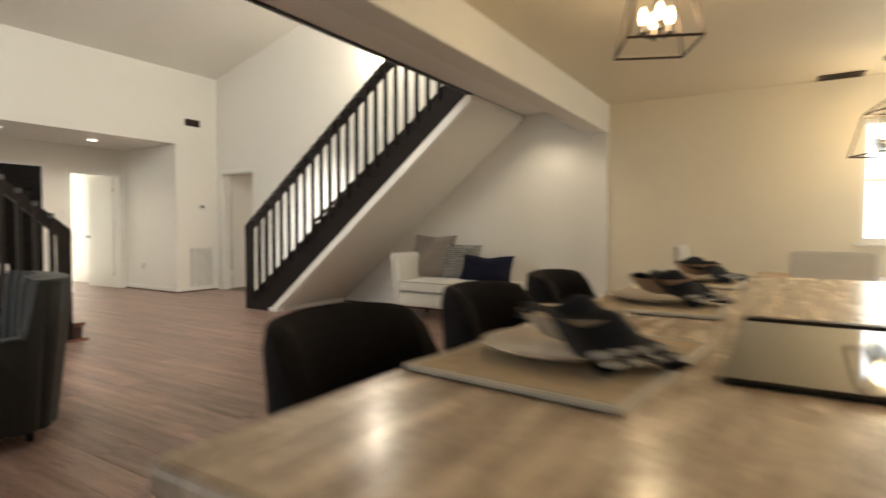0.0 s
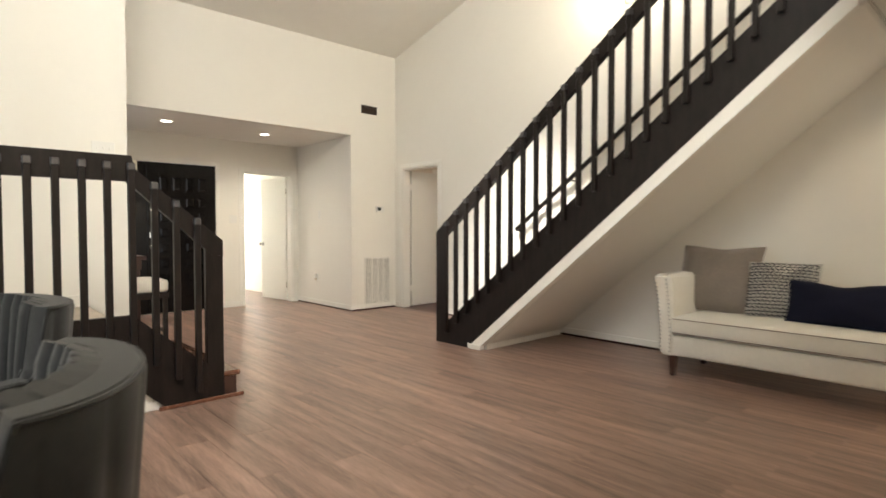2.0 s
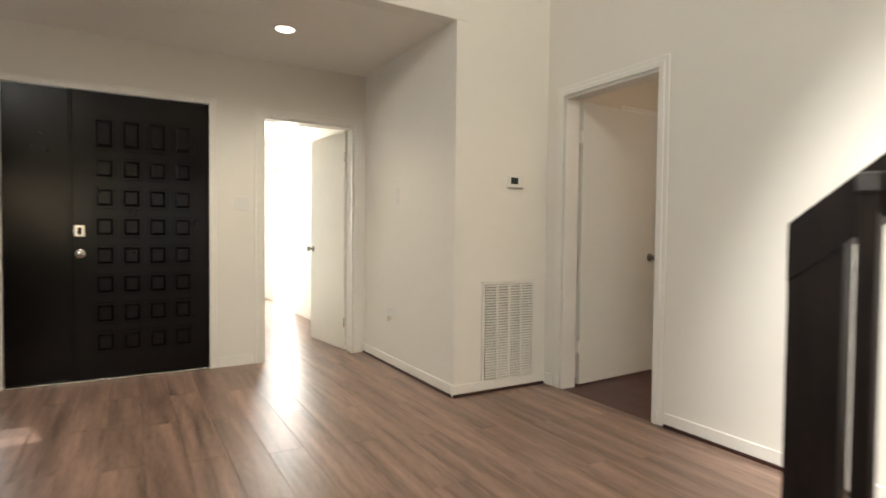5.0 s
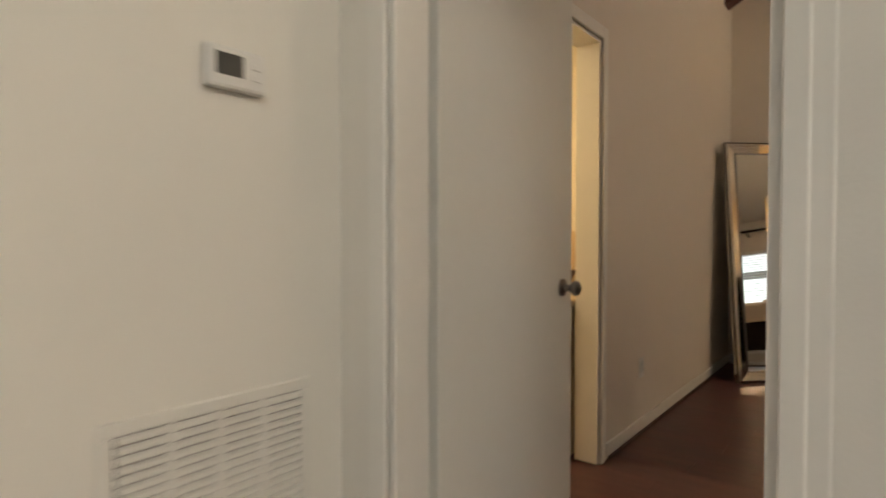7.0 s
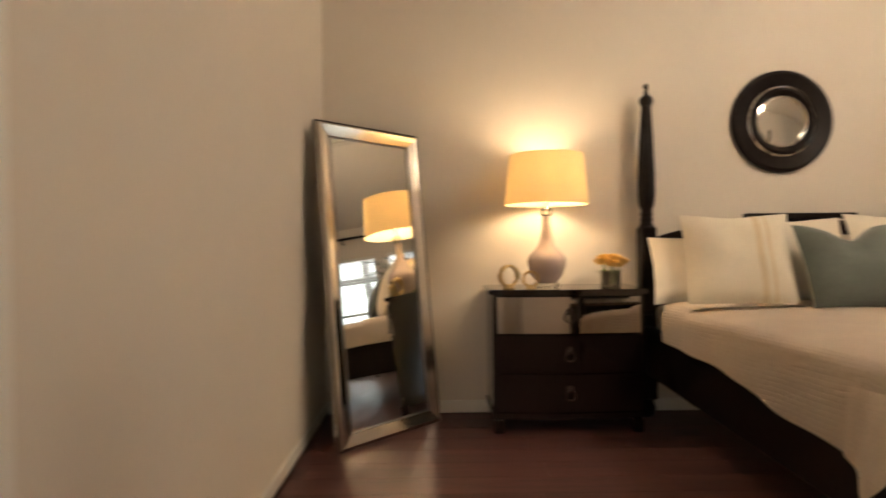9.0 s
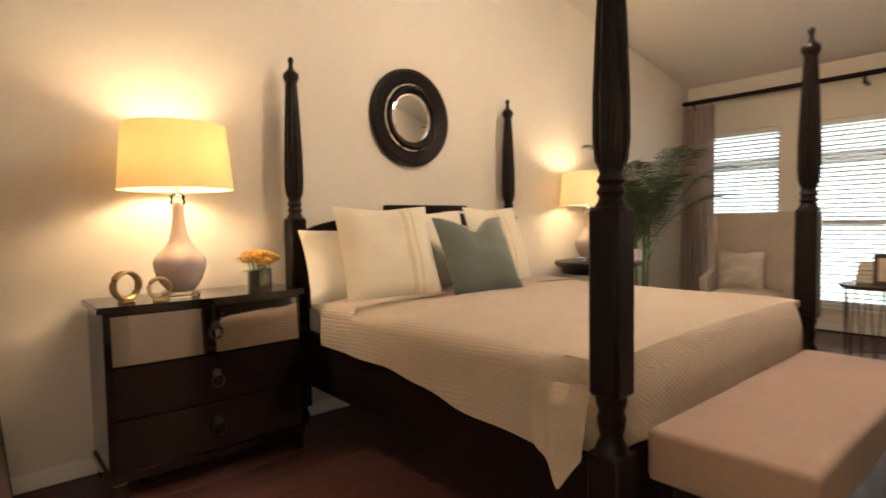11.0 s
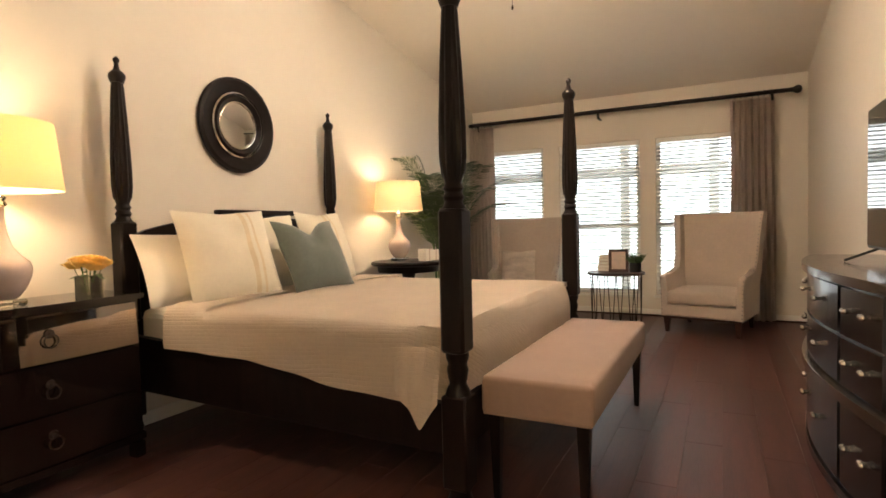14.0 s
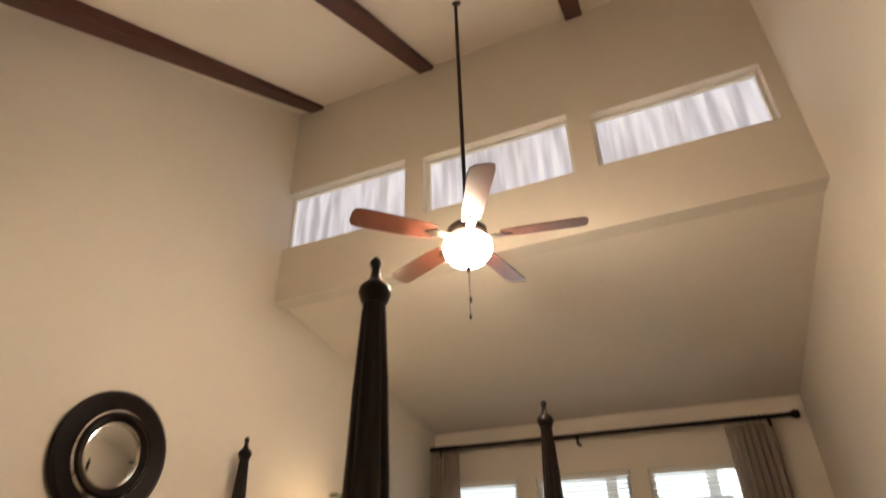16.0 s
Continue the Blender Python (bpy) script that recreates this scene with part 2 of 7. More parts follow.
NAPKIN_PALE = node_mat("grey_pattern_napkin", (0.28, 0.28, 0.28), 0.8, vary=0.3, scale=12)
OAK = node_mat("pale_oak", (0.42, 0.30, 0.18), 0.45, vary=0.25, scale=4, stretch=(1, 7, 7), bump=0.1)
CARPET = node_mat("beige_landing_carpet", (0.50, 0.43, 0.35), 0.95, vary=0.1, scale=9, bump=0.8, bump_scale=300)
TREAD = node_mat("red_oak_tread", (0.13, 0.055, 0.032), 0.25, vary=0.35, scale=4, stretch=(1, 8, 8), coat=0.2)
BLIND = node_mat("white_blind_slat", (0.80, 0.79, 0.76), 0.5, vary=0.02, scale=8)
FABRIC_DOT = node_mat("grey_woven_pattern", (0.40, 0.38, 0.34), 0.85, vary=0.1, scale=10, bump=0.4, bump_scale=250)
MARBLED = node_mat("marbled_grey_cushion", (0.58, 0.51, 0.45), 0.85, vary=0.25, scale=5, stretch=(1, 1, 3), bump=0.3, bump_scale=250)
VANITY = node_mat("vanity_tan_stone", (0.55, 0.42, 0.25), 0.3, vary=0.12, scale=6)
FAN_BLADE = node_mat("cherry_fan_blade", (0.10, 0.034, 0.020), 0.35, vary=0.3, scale=4, stretch=(1, 7, 7), coat=0.2)
BROWN_LEATHER = node_mat("brown_wood_bowl", (0.09, 0.04, 0.025), 0.4, vary=0.3)
SKIN_TONE_DISH = node_mat("terracotta_dish", (0.42, 0.27, 0.17), 0.35, vary=0.15, scale=8)


def glow(name, color, strength):
    m = bpy.data.materials.new(name)
    m.use_nodes = True
    b = m.node_tree.nodes["Principled BSDF"]
    b.inputs["Base Color"].default_value = (*color, 1)
    b.inputs["Emission Color"].default_value = (*color, 1)
    b.inputs["Emission Strength"].default_value = strength
    b.inputs["Roughness"].default_value = 0.6
    return m


def shade_mat(name, color, strength):
    """Lit fabric shade: the cloth lets the bulb's light through."""
    m = bpy.data.materials.new(name)
    m.use_nodes = True
    nt = m.node_tree
    n, link = nt.nodes, nt.links.new
    b = n["Principled BSDF"]
    b.inputs["Base Color"].default_value = (*color, 1)
    b.inputs["Roughness"].default_value = 0.9
    tr, mx = n.new("ShaderNodeBsdfTranslucent"), n.new("ShaderNodeMixShader")
    tr.inputs[0].default_value = (*color, 1)
    mx.inputs[0].default_value = strength
    link(b.outputs[0], mx.inputs[1])
    link(tr.outputs[0], mx.inputs[2])
    link(mx.outputs[0], n["Material Output"].inputs[0])
    tc, nz, bp = n.new("ShaderNodeTexCoord"), n.new("ShaderNodeTexNoise"), n.new("ShaderNodeBump")
    nz.inputs["Scale"].default_value = 260
    link(tc.outputs["Object"], nz.inputs[0])
    link(nz.outputs[0], bp.inputs["Height"])
    bp.inputs["Strength"].default_value = 0.3
    bp.inputs["Distance"].default_value = 0.003
    link(bp.outputs[0], b.inputs["Normal"])
    return m


def glass_mat(name, rough=0.0, color=(1, 1, 1)):
    m = bpy.data.materials.new(name)
    m.use_nodes = True
    nt = m.node_tree
    n, link = nt.nodes, nt.links.new
    tr, gl, mx, fr = n.new("ShaderNodeBsdfTransparent"), n.new("ShaderNodeBsdfGlossy"), n.new("ShaderNodeMixShader"), n.new("ShaderNodeFresnel")
    tr.inputs[0].default_value = (*color, 1)
    gl.inputs["Roughness"].default_value = rough
    fr.inputs[0].default_value = 1.45
    link(fr.outputs[0], mx.inputs[0])
    link(tr.outputs[0], mx.inputs[1])
    link(gl.outputs[0], mx.inputs[2])
    link(mx.outputs[0], n["Material Output"].inputs[0])
    return m


SHADE_LIT = shade_mat("lit_linen_shade", (0.85, 0.725, 0.48), 0.34)
SHADE_LIT_PALE = shade_mat("lit_pale_shade", (0.85, 0.75, 0.57), 0.34)
GLOBE = glow("frosted_globe_glow", (1.0, 0.78, 0.565), 128.0)
SCONCE_GLOW = glow("sconce_glow", (1.0, 0.88, 0.66), 9.0)
CAN_GLOW = glow("downlight_glow", (1.0, 0.92, 0.78), 9.0)
BULB_GLOW = glow("bulb_glow", (1.0, 0.80, 0.45), 14.0)
OUTSIDE = glow("daylight_backdrop", (0.93, 0.98, 1.0), 2.6)
OUTSIDE_PORCH = glow("porch_daylight_backdrop", (0.90, 0.98, 1.0), 0.55)
OUT_TRIM = node_mat("porch_post_paint", (0.30, 0.29, 0.27), 0.6)
GLASS = glass_mat("clear_glass")
DRESSER_TOP = node_mat("polished_grey_brown", (0.060, 0.040, 0.030), 0.16, vary=0.25, scale=4, stretch=(1, 6, 6), coat=0.3)


def glowing_pane():
    """Opaque streaked pane whose glow stands for the daylight behind it."""
    m = bpy.data.materials.new("glowing_pane")
    m.use_nodes = True
    n, link = m.node_tree.nodes, m.node_tree.links.new
    b = n["Principled BSDF"]
    tc, mp, nz, rp = n.new("ShaderNodeTexCoord"), n.new("ShaderNodeMapping"), n.new("ShaderNodeTexNoise"), n.new("ShaderNodeValToRGB")
    mp.inputs["Scale"].default_value = (1, 5.0, 0.5)
    nz.inputs["Scale"].default_value, nz.inputs["Detail"].default_value = 3.0, 5
    link(tc.outputs["Object"], mp.inputs[0])
    link(mp.outputs[0], nz.inputs[0])
    link(nz.outputs[0], rp.inputs[0])
    rp.color_ramp.elements[0].position, rp.color_ramp.elements[1].position = 0.35, 0.68
    rp.color_ramp.elements[0].color, rp.color_ramp.elements[1].color = (0.34, 0.34, 0.40, 1), (0.86, 0.87, 0.95, 1)
    link(rp.outputs[0], b.inputs["Emission Color"])
    b.inputs["Base Color"].default_value = (0.5, 0.5, 0.52, 1)
    b.inputs["Emission Strength"].default_value = 0.6
    return m


PANE_GLOW = glowing_pane()


# ---- mesh helpers ----
def quadbox(bm, x0, y0, z0, x1, y1, z1, bev=0.0, seg=1, m=None):
    vs = bmesh.ops.create_cube(bm, size=1.0)["verts"]
    bmesh.ops.scale(bm, vec=(abs(x1 - x0), abs(y1 - y0), abs(z1 - z0)), verts=vs)
    bmesh.ops.translate(bm, vec=((x0 + x1) / 2, (y0 + y1) / 2, (z0 + z1) / 2), verts=vs)
    if bev:
        es = list({e for v in vs for e in v.link_edges})
        r = bmesh.ops.bevel(bm, geom=es, offset=bev, segments=seg, profile=0.5, affect="EDGES")
        vs = list({v for f in r["faces"] for v in f.verts} | {v for v in vs if v.is_valid})
    if m is not None:
        bmesh.ops.transform(bm, matrix=m, verts=[v for v in vs if v.is_valid])
    return vs


def lathe(bm, prof, seg=24, m=Matrix(), flute=0, depth=0.0, cap=True):
    """Turn a profile of (radius, height) about z; flute: grooves round it where the third value of a row is 1."""
    rings = []
    for row in prof:
        r, z, fl = row[0], row[1], row[2] if len(row) > 2 else 0
        ring = []
        for k in range(seg):
            a = 2 * math.pi * k / seg
            rr = r * (1 - depth * fl * (0.5 - 0.5 * math.cos(flute * a))) if flute else r
            ring.append(bm.verts.new(m @ Vector((rr * math.cos(a), rr * math.sin(a), z))))
        rings.append(ring)
    for a, b in zip(rings, rings[1:]):
        for k in range(seg):
            bm.faces.new((a[k], a[(k + 1) % seg], b[(k + 1) % seg], b[k]))
    if cap:
        bm.faces.new(rings[0][::-1])
        bm.faces.new(rings[-1])


def tube(bm, pts, r, seg=8, r2=None):
    pts = [Vector(p) for p in pts]
    rings = []
    for k, p in enumerate(pts):
        d = (pts[min(k + 1, len(pts) - 1)] - pts[max(k - 1, 0)]).normalized()
        side = d.cross(Vector((0, 0, 1)) if abs(d.z) < 0.9 else Vector((1, 0, 0))).normalized()
        up = side.cross(d)
        rad = r if r2 is None else r + (r2 - r) * k / (len(pts) - 1)
        rings.append([bm.verts.new(p + rad * (math.cos(2 * math.pi * j / seg) * side + math.sin(2 * math.pi * j / seg) * up)) for j in range(seg)])
    for a, b in zip(rings, rings[1:]):
        for j in range(seg):
            bm.faces.new((a[j], a[(j + 1) % seg], b[(j + 1) % seg], b[j]))
    bm.faces.new(rings[0][::-1])
    bm.faces.new(rings[-1])


def prism(bm, outline, y0, y1, axis="y"):
    """Outline of (a, z) pushed from y0 to y1 along y (a is x), or along x (a is y)."""
    put = (lambda a, z, d: (a, d, z)) if axis == "y" else (lambda a, z, d: (d, a, z))
    f, b = [bm.verts.new(put(a, z, y0)) for a, z in outline], [bm.verts.new(put(a, z, y1)) for a, z in outline]
    n = len(outline)
    bm.faces.new(f)
    bm.faces.new(b[::-1])
    for k in range(n):
        bm.faces.new((f[k], b[k], b[(k + 1) % n], f[(k + 1) % n]))


def slabz(bm, outline, z0, z1):
    """Outline of (x, y) pushed from z0 to z1."""
    f, b = [bm.verts.new((x, y, z0)) for x, y in outline], [bm.verts.new((x, y, z1)) for x, y in outline]
    n = len(outline)
    bm.faces.new(f[::-1])
    bm.faces.new(b)
    for k in range(n):
        bm.faces.new((f[k], f[(k + 1) % n], b[(k + 1) % n], b[k]))


def loft(bm, rings, cap=True, closed=True):
    vr = [[bm.verts.new(p) for p in ring] for ring in rings]
    n = len(vr[0])
    for a, b in zip(vr, vr[1:]):
        for k in range(n if closed else n - 1):
            bm.faces.new((a[k], a[(k + 1) % n], b[(k + 1) % n], b[k]))
    if cap:
        bm.faces.new(vr[0][::-1])
        bm.faces.new(vr[-1])
    return vr


def pillow_mesh(bm, w, h, d, m=Matrix(), n=14, pinch=0.0, seed=0):
    """A stuffed cushion in the xz plane, thick along y, with drawn-in sides, pointed corners and soft dents."""
    sides = []
    for s in (1, -1):
        grid = []
        for j in range(n + 1):
            row = []
            for i in range(n + 1):
                u, v = 2 * i / n - 1, 2 * j / n - 1
                full = max(0.0, (1 - abs(u) ** 2.6) * (1 - abs(v) ** 2.6)) ** 0.55
                x = u * w / 2 * (1 - 0.05 * (1 - v * v))
                z = v * h / 2 * (1 - 0.05 * (1 - u * u))
                if pinch and v > 0:
                    z -= pinch * h * v * v * math.exp(-(u / 0.38) ** 2)
                y = s * d / 2 * full * (1 + 0.16 * noise.noise(Vector((u * 2.1 + seed, v * 2.1, s))))
                if pinch and v > 0:
                    y *= 1 - 0.45 * v * math.exp(-(u / 0.3) ** 2)
                row.append((x, y, z))
            grid.append(row)
        sides.append(grid)
    made = []
    for s, grid in enumerate(sides):
        made.append([[bm.verts.new(m @ Vector(p)) for p in row] for row in grid])
        g = made[-1]
        for j in range(n):
            for i in range(n):
                q = (g[j][i], g[j][i + 1], g[j + 1][i + 1], g[j + 1][i])
                bm.faces.new(q[::-1] if s == 0 else q)
    bmesh.ops.remove_doubles(bm, verts=bm.verts, dist=0.0004)


def soft_box(bm, x0, y0, z0, x1, y1, z1, r=0.03, crown=0.0, n=10):
    """An upholstered block: rounded edges and a crowned top."""
    vs = quadbox(bm, x0, y0, z0, x1, y1, z1, r, 3)
    if crown:
        top = [e for e in bm.edges if e.is_valid]
        cx, cy, w, d = (x0 + x1) / 2, (y0 + y1) / 2, abs(x1 - x0) / 2, abs(y1 - y0) / 2
        big = [f for f in bm.faces if f.normal.z > 0.95 and abs(f.calc_center_median().z - z1) < 1e-3]
        bmesh.ops.subdivide_edges(bm, edges=list({e for f in big for e in f.edges}), cuts=n, use_grid_fill=True)
        for v in bm.verts:
            if abs(v.co.z - z1) < 2e-3:
                u, q = (v.co.x - cx) / w, (v.co.y - cy) / d
                v.co.z += crown * max(0, 1 - u * u) * max(0, 1 - q * q)


def obj(name, bm, mat, parent=None, label="", smooth=False):
    bmesh.ops.recalc_face_normals(bm, faces=bm.faces)
    me = bpy.data.meshes.new(name)
    bm.to_mesh(me)
    bm.free()
    for mm in (mat if isinstance(mat, (list, tuple)) else (mat,)):
        me.materials.append(mm)
    if smooth:
        me.polygons.foreach_set("use_smooth", [True] * len(me.polygons))
        me.set_sharp_from_angle(angle=radians(smooth if smooth > 1 else 40))
    ob = new(name, me)
    if parent:
        ob.parent = parent
    if label:
        ob["label"] = label
    return ob


def part(name, bm, mat, parent, label="", smooth=False):
    return obj(name, bm, mat, parent, label, smooth)


def boxes(*rows, bev=0.0, seg=1):
    bm = bmesh.new()
    for r in rows:
        quadbox(bm, *r, bev=bev, seg=seg)
    return bm


def thing(name, label, category, m=Matrix(), group=""):
    ob = new(name)
    ob.empty_display_size = 0.1
    ob.matrix_world = m
    return tagged(ob, label, category, group)


def setting(name, bm, mat, label, category, smooth=False):
    return tagged(obj(name, bm, mat, None, "", smooth), label, category, kind="structure")


def pierced(bm, axis, d0, d1, a0, a1, z0, z1, holes):
    """A wall slab d0..d1 thick along axis, a0..a1 along the other, with openings (a, b, low, high)."""
    cuts = sorted({a0, a1, *(h[0] for h in holes), *(h[1] for h in holes)})
    for p, q in zip(cuts, cuts[1:]):
        mid, low = (p + q) / 2, z0
        for h in sorted((h for h in holes if h[0] < mid < h[1]), key=lambda h: h[2]):
            if h[2] > low:
                quadbox(bm, *((d0, p, low, d1, q, h[2]) if axis == "x" else (p, d0, low, q, d1, h[2])))
            low = h[3]
        if low < z1:
            quadbox(bm, *((d0, p, low, d1, q, z1) if axis == "x" else (p, d0, low, q, d1, z1)))
    bmesh.ops.remove_doubles(bm, verts=bm.verts, dist=1e-4)

# ---- the setting ----
HALL_N, BED_S, BED_N, BED_W, BED_E, HIGH_X = 6.54, 6.66, 10.95, -7.90, -0.52, -3.70

bm = boxes((-18.2, -3.8, -0.16, 3.6, HALL_N, -0.006))
floor_hall = setting("floor_hall", bm, PLANK, "brown wood-look plank floor of the hall", "floor")
bm = boxes((-7.9, HALL_N, -0.16, BED_E + 0.15, BED_N + 0.1, -0.006))
quadbox(bm, -13.6, HALL_N, -0.16, -7.9, 9.0, -0.006)
floor_bedroom = setting("floor_bedroom", bm, PLANK_BED, "dark red-brown plank floor of the bedroom", "floor")

bm = bmesh.new()
pierced(bm, "x", -9.64, -9.50, -3.8, 5.75, 0, 3.9, [(2.70, 3.08, 0.25, 2.05), (3.12, 4.428, -1, 2.105), (4.84, 5.642, -1, 2.055)])
setting("wall_entry", bm, WALL, "off-white painted entry wall with door openings", "wall")
setting("wall_outlet", boxes((-9.64, 5.75, 0, -7.91, 5.87, 2.513)), WALL, "off-white painted wall with an outlet", "wall")
bm = boxes((-8.03, 5.87, 0, -7.91, HALL_N, 6.0))
setting("wall_return_vent", bm, WALL, "narrow off-white wall with the return vent", "wall")
setting("wall_entry_bulkhead", boxes((-8.03, -3.8, 2.515, -7.91, 5.87, 6.0)), WALL, "off-white wall above the entry alcove", "wall")
bm = bmesh.new()
pierced(bm, "y", HALL_N, BED_S, -8.03, BED_E, 0, 6.4, [(-7.73, -6.93, -1, 2.075)])
setting("wall_stair", bm, WALL, "tall off-white wall behind the staircase", "wall")
setting("wall_bedroom_south", boxes((-6.55, BED_S + 0.002, 0, BED_E, 6.95, 6.4)), WALL_BED, "beige bedroom wall behind the dresser", "wall")
bm = bmesh.new()
pierced(bm, "y", HALL_N - 0.035, HALL_N + 0.14, BED_E + 0.15, 3.6, 0, 3.0, [(1.38, 2.30, 1.0, 2.12)])
quadbox(bm, -0.9, HALL_N - 0.035, 0, BED_E + 0.15, HALL_N - 0.003, 2.5)
setting("wall_kitchen", bm, WALL_KITCHEN, "cream painted kitchen wall with a window", "wall")
setting("wall_pilaster", boxes((-1.10, HALL_N - 0.07, 0, -0.90, HALL_N - 0.003, 2.19)), WALL, "shallow pilaster under the ceiling beam", "wall")
bm = bmesh.new()
pierced(bm, "x", 3.5, 3.64, -3.8, 6.6, 0, 3.0, [(1.0, 3.0, 0.95, 2.25)])
setting("wall_kitchen_east", bm, WALL_KITCHEN, "cream kitchen wall", "wall")
bm = bmesh.new()
pierced(bm, "y", -3.94, -3.8, -9.7, 3.6, 0, 6.4, [(-6.2, -1.8, 0.4, 2.6)])
setting("wall_south", bm, WALL, "off-white unseen wall with an opening for added light", "wall")
setting("wall_pier", boxes((-6.59, -3.8, 0, -6.47, 2.607, 6.0)), WALL, "tall off-white wall beside the landing", "wall")
setting("wall_loft", boxes((-1.0, -3.8, 2.8, -0.88, HALL_N, 6.4)), WALL, "off-white wall at the loft", "wall")

bm = bmesh.new()
prism(bm, [(-8.03, 3.72), (-0.9, 5.57), (-0.9, 5.75), (-8.03, 3.9)], -3.9, HALL_N + 0.05)
setting("ceiling_hall", bm, CEIL, "sloped off-white hall ceiling", "ceiling")
setting("ceiling_entry", boxes((-9.64, -3.8, 2.515, -8.032, 5.86, 2.6)), CEIL, "flat off-white entry ceiling", "ceiling")
setting("ceiling_loft", boxes((-1.96, -3.8, 2.50, -1.1, HALL_N, 2.78)), CEIL, "flat ceiling under the loft", "ceiling")
setting("ceiling_kitchen", boxes((-0.9, -3.8, 2.50, 3.6, HALL_N + 0.1, 2.6)), WALL_KITCHEN, "flat cream kitchen ceiling", "ceiling")
setting("ceiling_beam", boxes((-1.10, -3.8, 2.19, -0.90, HALL_N, 2.78), bev=0.006), WALL, "boxed cream ceiling beam", "beam")
bm = boxes((-2.0, -3.8, 2.485, -1.962, 5.28, 2.80))
setting("trim_loft_edge", bm, STAIR_DARK, "dark-stained board along the loft edge", "trim")

# bedroom shell
bm = bmesh.new()
pierced(bm, "x", BED_W - 0.12, BED_W, BED_S, BED_N + 0.1, 0, 6.4, [(7.34, 8.16, -1, 2.07)])
setting("wall_bedroom_west", bm, WALL_BED, "beige bedroom wall with the bathroom opening", "wall")
setting("wall_bedroom_north", boxes((BED_W - 0.12, BED_N, 0, BED_E + 0.15, BED_N + 0.12, 6.4)), WALL_BED, "beige bedroom wall behind the bed", "wall")
EAST = [(7.58, 8.52), (8.70, 9.72), (9.93, 10.80)]
HIGH_TOP = (4.28, 4.35, 4.39)
HIGH = [(7.06, 8.20), (8.36, 9.57), (9.74, 10.95)]
bm = bmesh.new()
pierced(bm, "x", BED_E, BED_E + 0.15, BED_S, BED_N, 0, 3.0, [(a, b, 0.26, 2.19) for a, b in EAST])
setting("wall_bedroom_east", bm, WALL_BED, "beige bedroom wall with three windows", "wall")
bm = bmesh.new()
pierced(bm, "x", HIGH_X, HIGH_X + 0.16, BED_S, BED_N, 3.30, 6.4, [(a, b, 3.80, c) for (a, b), c in zip(HIGH, HIGH_TOP)])
setting("wall_clerestory", bm, WALL_BED, "beige high wall with three strip windows", "wall")
bm = bmesh.new()
prism(bm, [(HIGH_X + 0.002, 3.34), (BED_E + 0.15, 2.74), (BED_E + 0.15, 2.86), (HIGH_X + 0.002, 3.46)], BED_S, BED_N + 0.05)
setting("ceiling_bedroom_low", bm, CEIL_BED, "low sloped bedroom ceiling", "ceiling")
bm = bmesh.new()
prism(bm, [(BED_W - 0.12, 3.16), (HIGH_X + 0.16, 5.47), (HIGH_X + 0.16, 5.6), (BED_W - 0.12, 3.29)], BED_S, BED_N + 0.05)
setting("ceiling_bedroom_high", bm, CEIL_BED, "high sloped bedroom ceiling", "ceiling")
for k, y in enumerate((10.74, 9.53, 8.16, 6.98)):
    bm = bmesh.new()
    zz = lambda x: 3.16 + 0.5474 * (x - BED_W + 0.12)
    prism(bm, [(BED_W, zz(BED_W) - 0.18), (HIGH_X - 0.002, zz(HIGH_X) - 0.18), (HIGH_X - 0.002, zz(HIGH_X) + 0.01), (BED_W, zz(BED_W) + 0.01)], y - 0.07, y + 0.07)
    tagged(obj("ceiling_beam", bm, BEAMWOOD), "red-brown stained timber beam under the sloped ceiling", "beam", "bedroom ceiling beams", "structure")

# bathroom and bright front room shells
for side, row in (("south", (-9.48, 6.80, 0, -8.022, 6.92, 2.438)), ("north", (-9.48, 8.6, 0, -8.022, 8.72, 2.438)), ("west", (-9.6, 6.80, 0, -9.482, 8.72, 2.438))):
    setting("wall_bathroom_" + side, boxes(row), WALL_KITCHEN, "warm cream painted bathroom wall", "wall")
setting("ceiling_bathroom", boxes((-9.6, 6.8, 2.44, -8.022, 8.72, 2.5)), CEIL, "cream bathroom ceiling", "ceiling")
bm = bmesh.new()
# the second opening is invented, made for the corridor's fill lamp
pierced(bm, "y", 5.83, 5.95, -18.0, -9.64, 0, 2.6, [(-13.45, -12.25, -1, 2.1), (-17.05, -15.95, 0.9, 2.1)])
quadbox(bm, -18.0, 4.60, 0, -9.64, 4.72, 2.6)
quadbox(bm, -18.12, 4.60, 0, -18.0, 5.95, 2.6)
pierced(bm, "x", -15.12, -15.0, 4.72, 5.83, 0, 2.6, [(4.90, 5.70, -1, 2.05)])
setting("wall_front_room", bm, WALL, "white walls of the bright front room", "wall")
setting("ceiling_front_room", boxes((-18.0, 4.72, 2.5, -9.64, 5.83, 2.598)), CEIL, "white front room ceiling", "ceiling")


# baseboards: a lower shoe and an upper board with a rounded top
def baseboard(name, x0, y0, x1, y1, mat=TRIM, h=0.085):
    bm = bmesh.new()
    quadbox(bm, x0, y0, 0, x1, y1, h, 0.004)
    tagged(obj(name, bm, mat), "white painted baseboard along the wall", "baseboard", kind="structure")


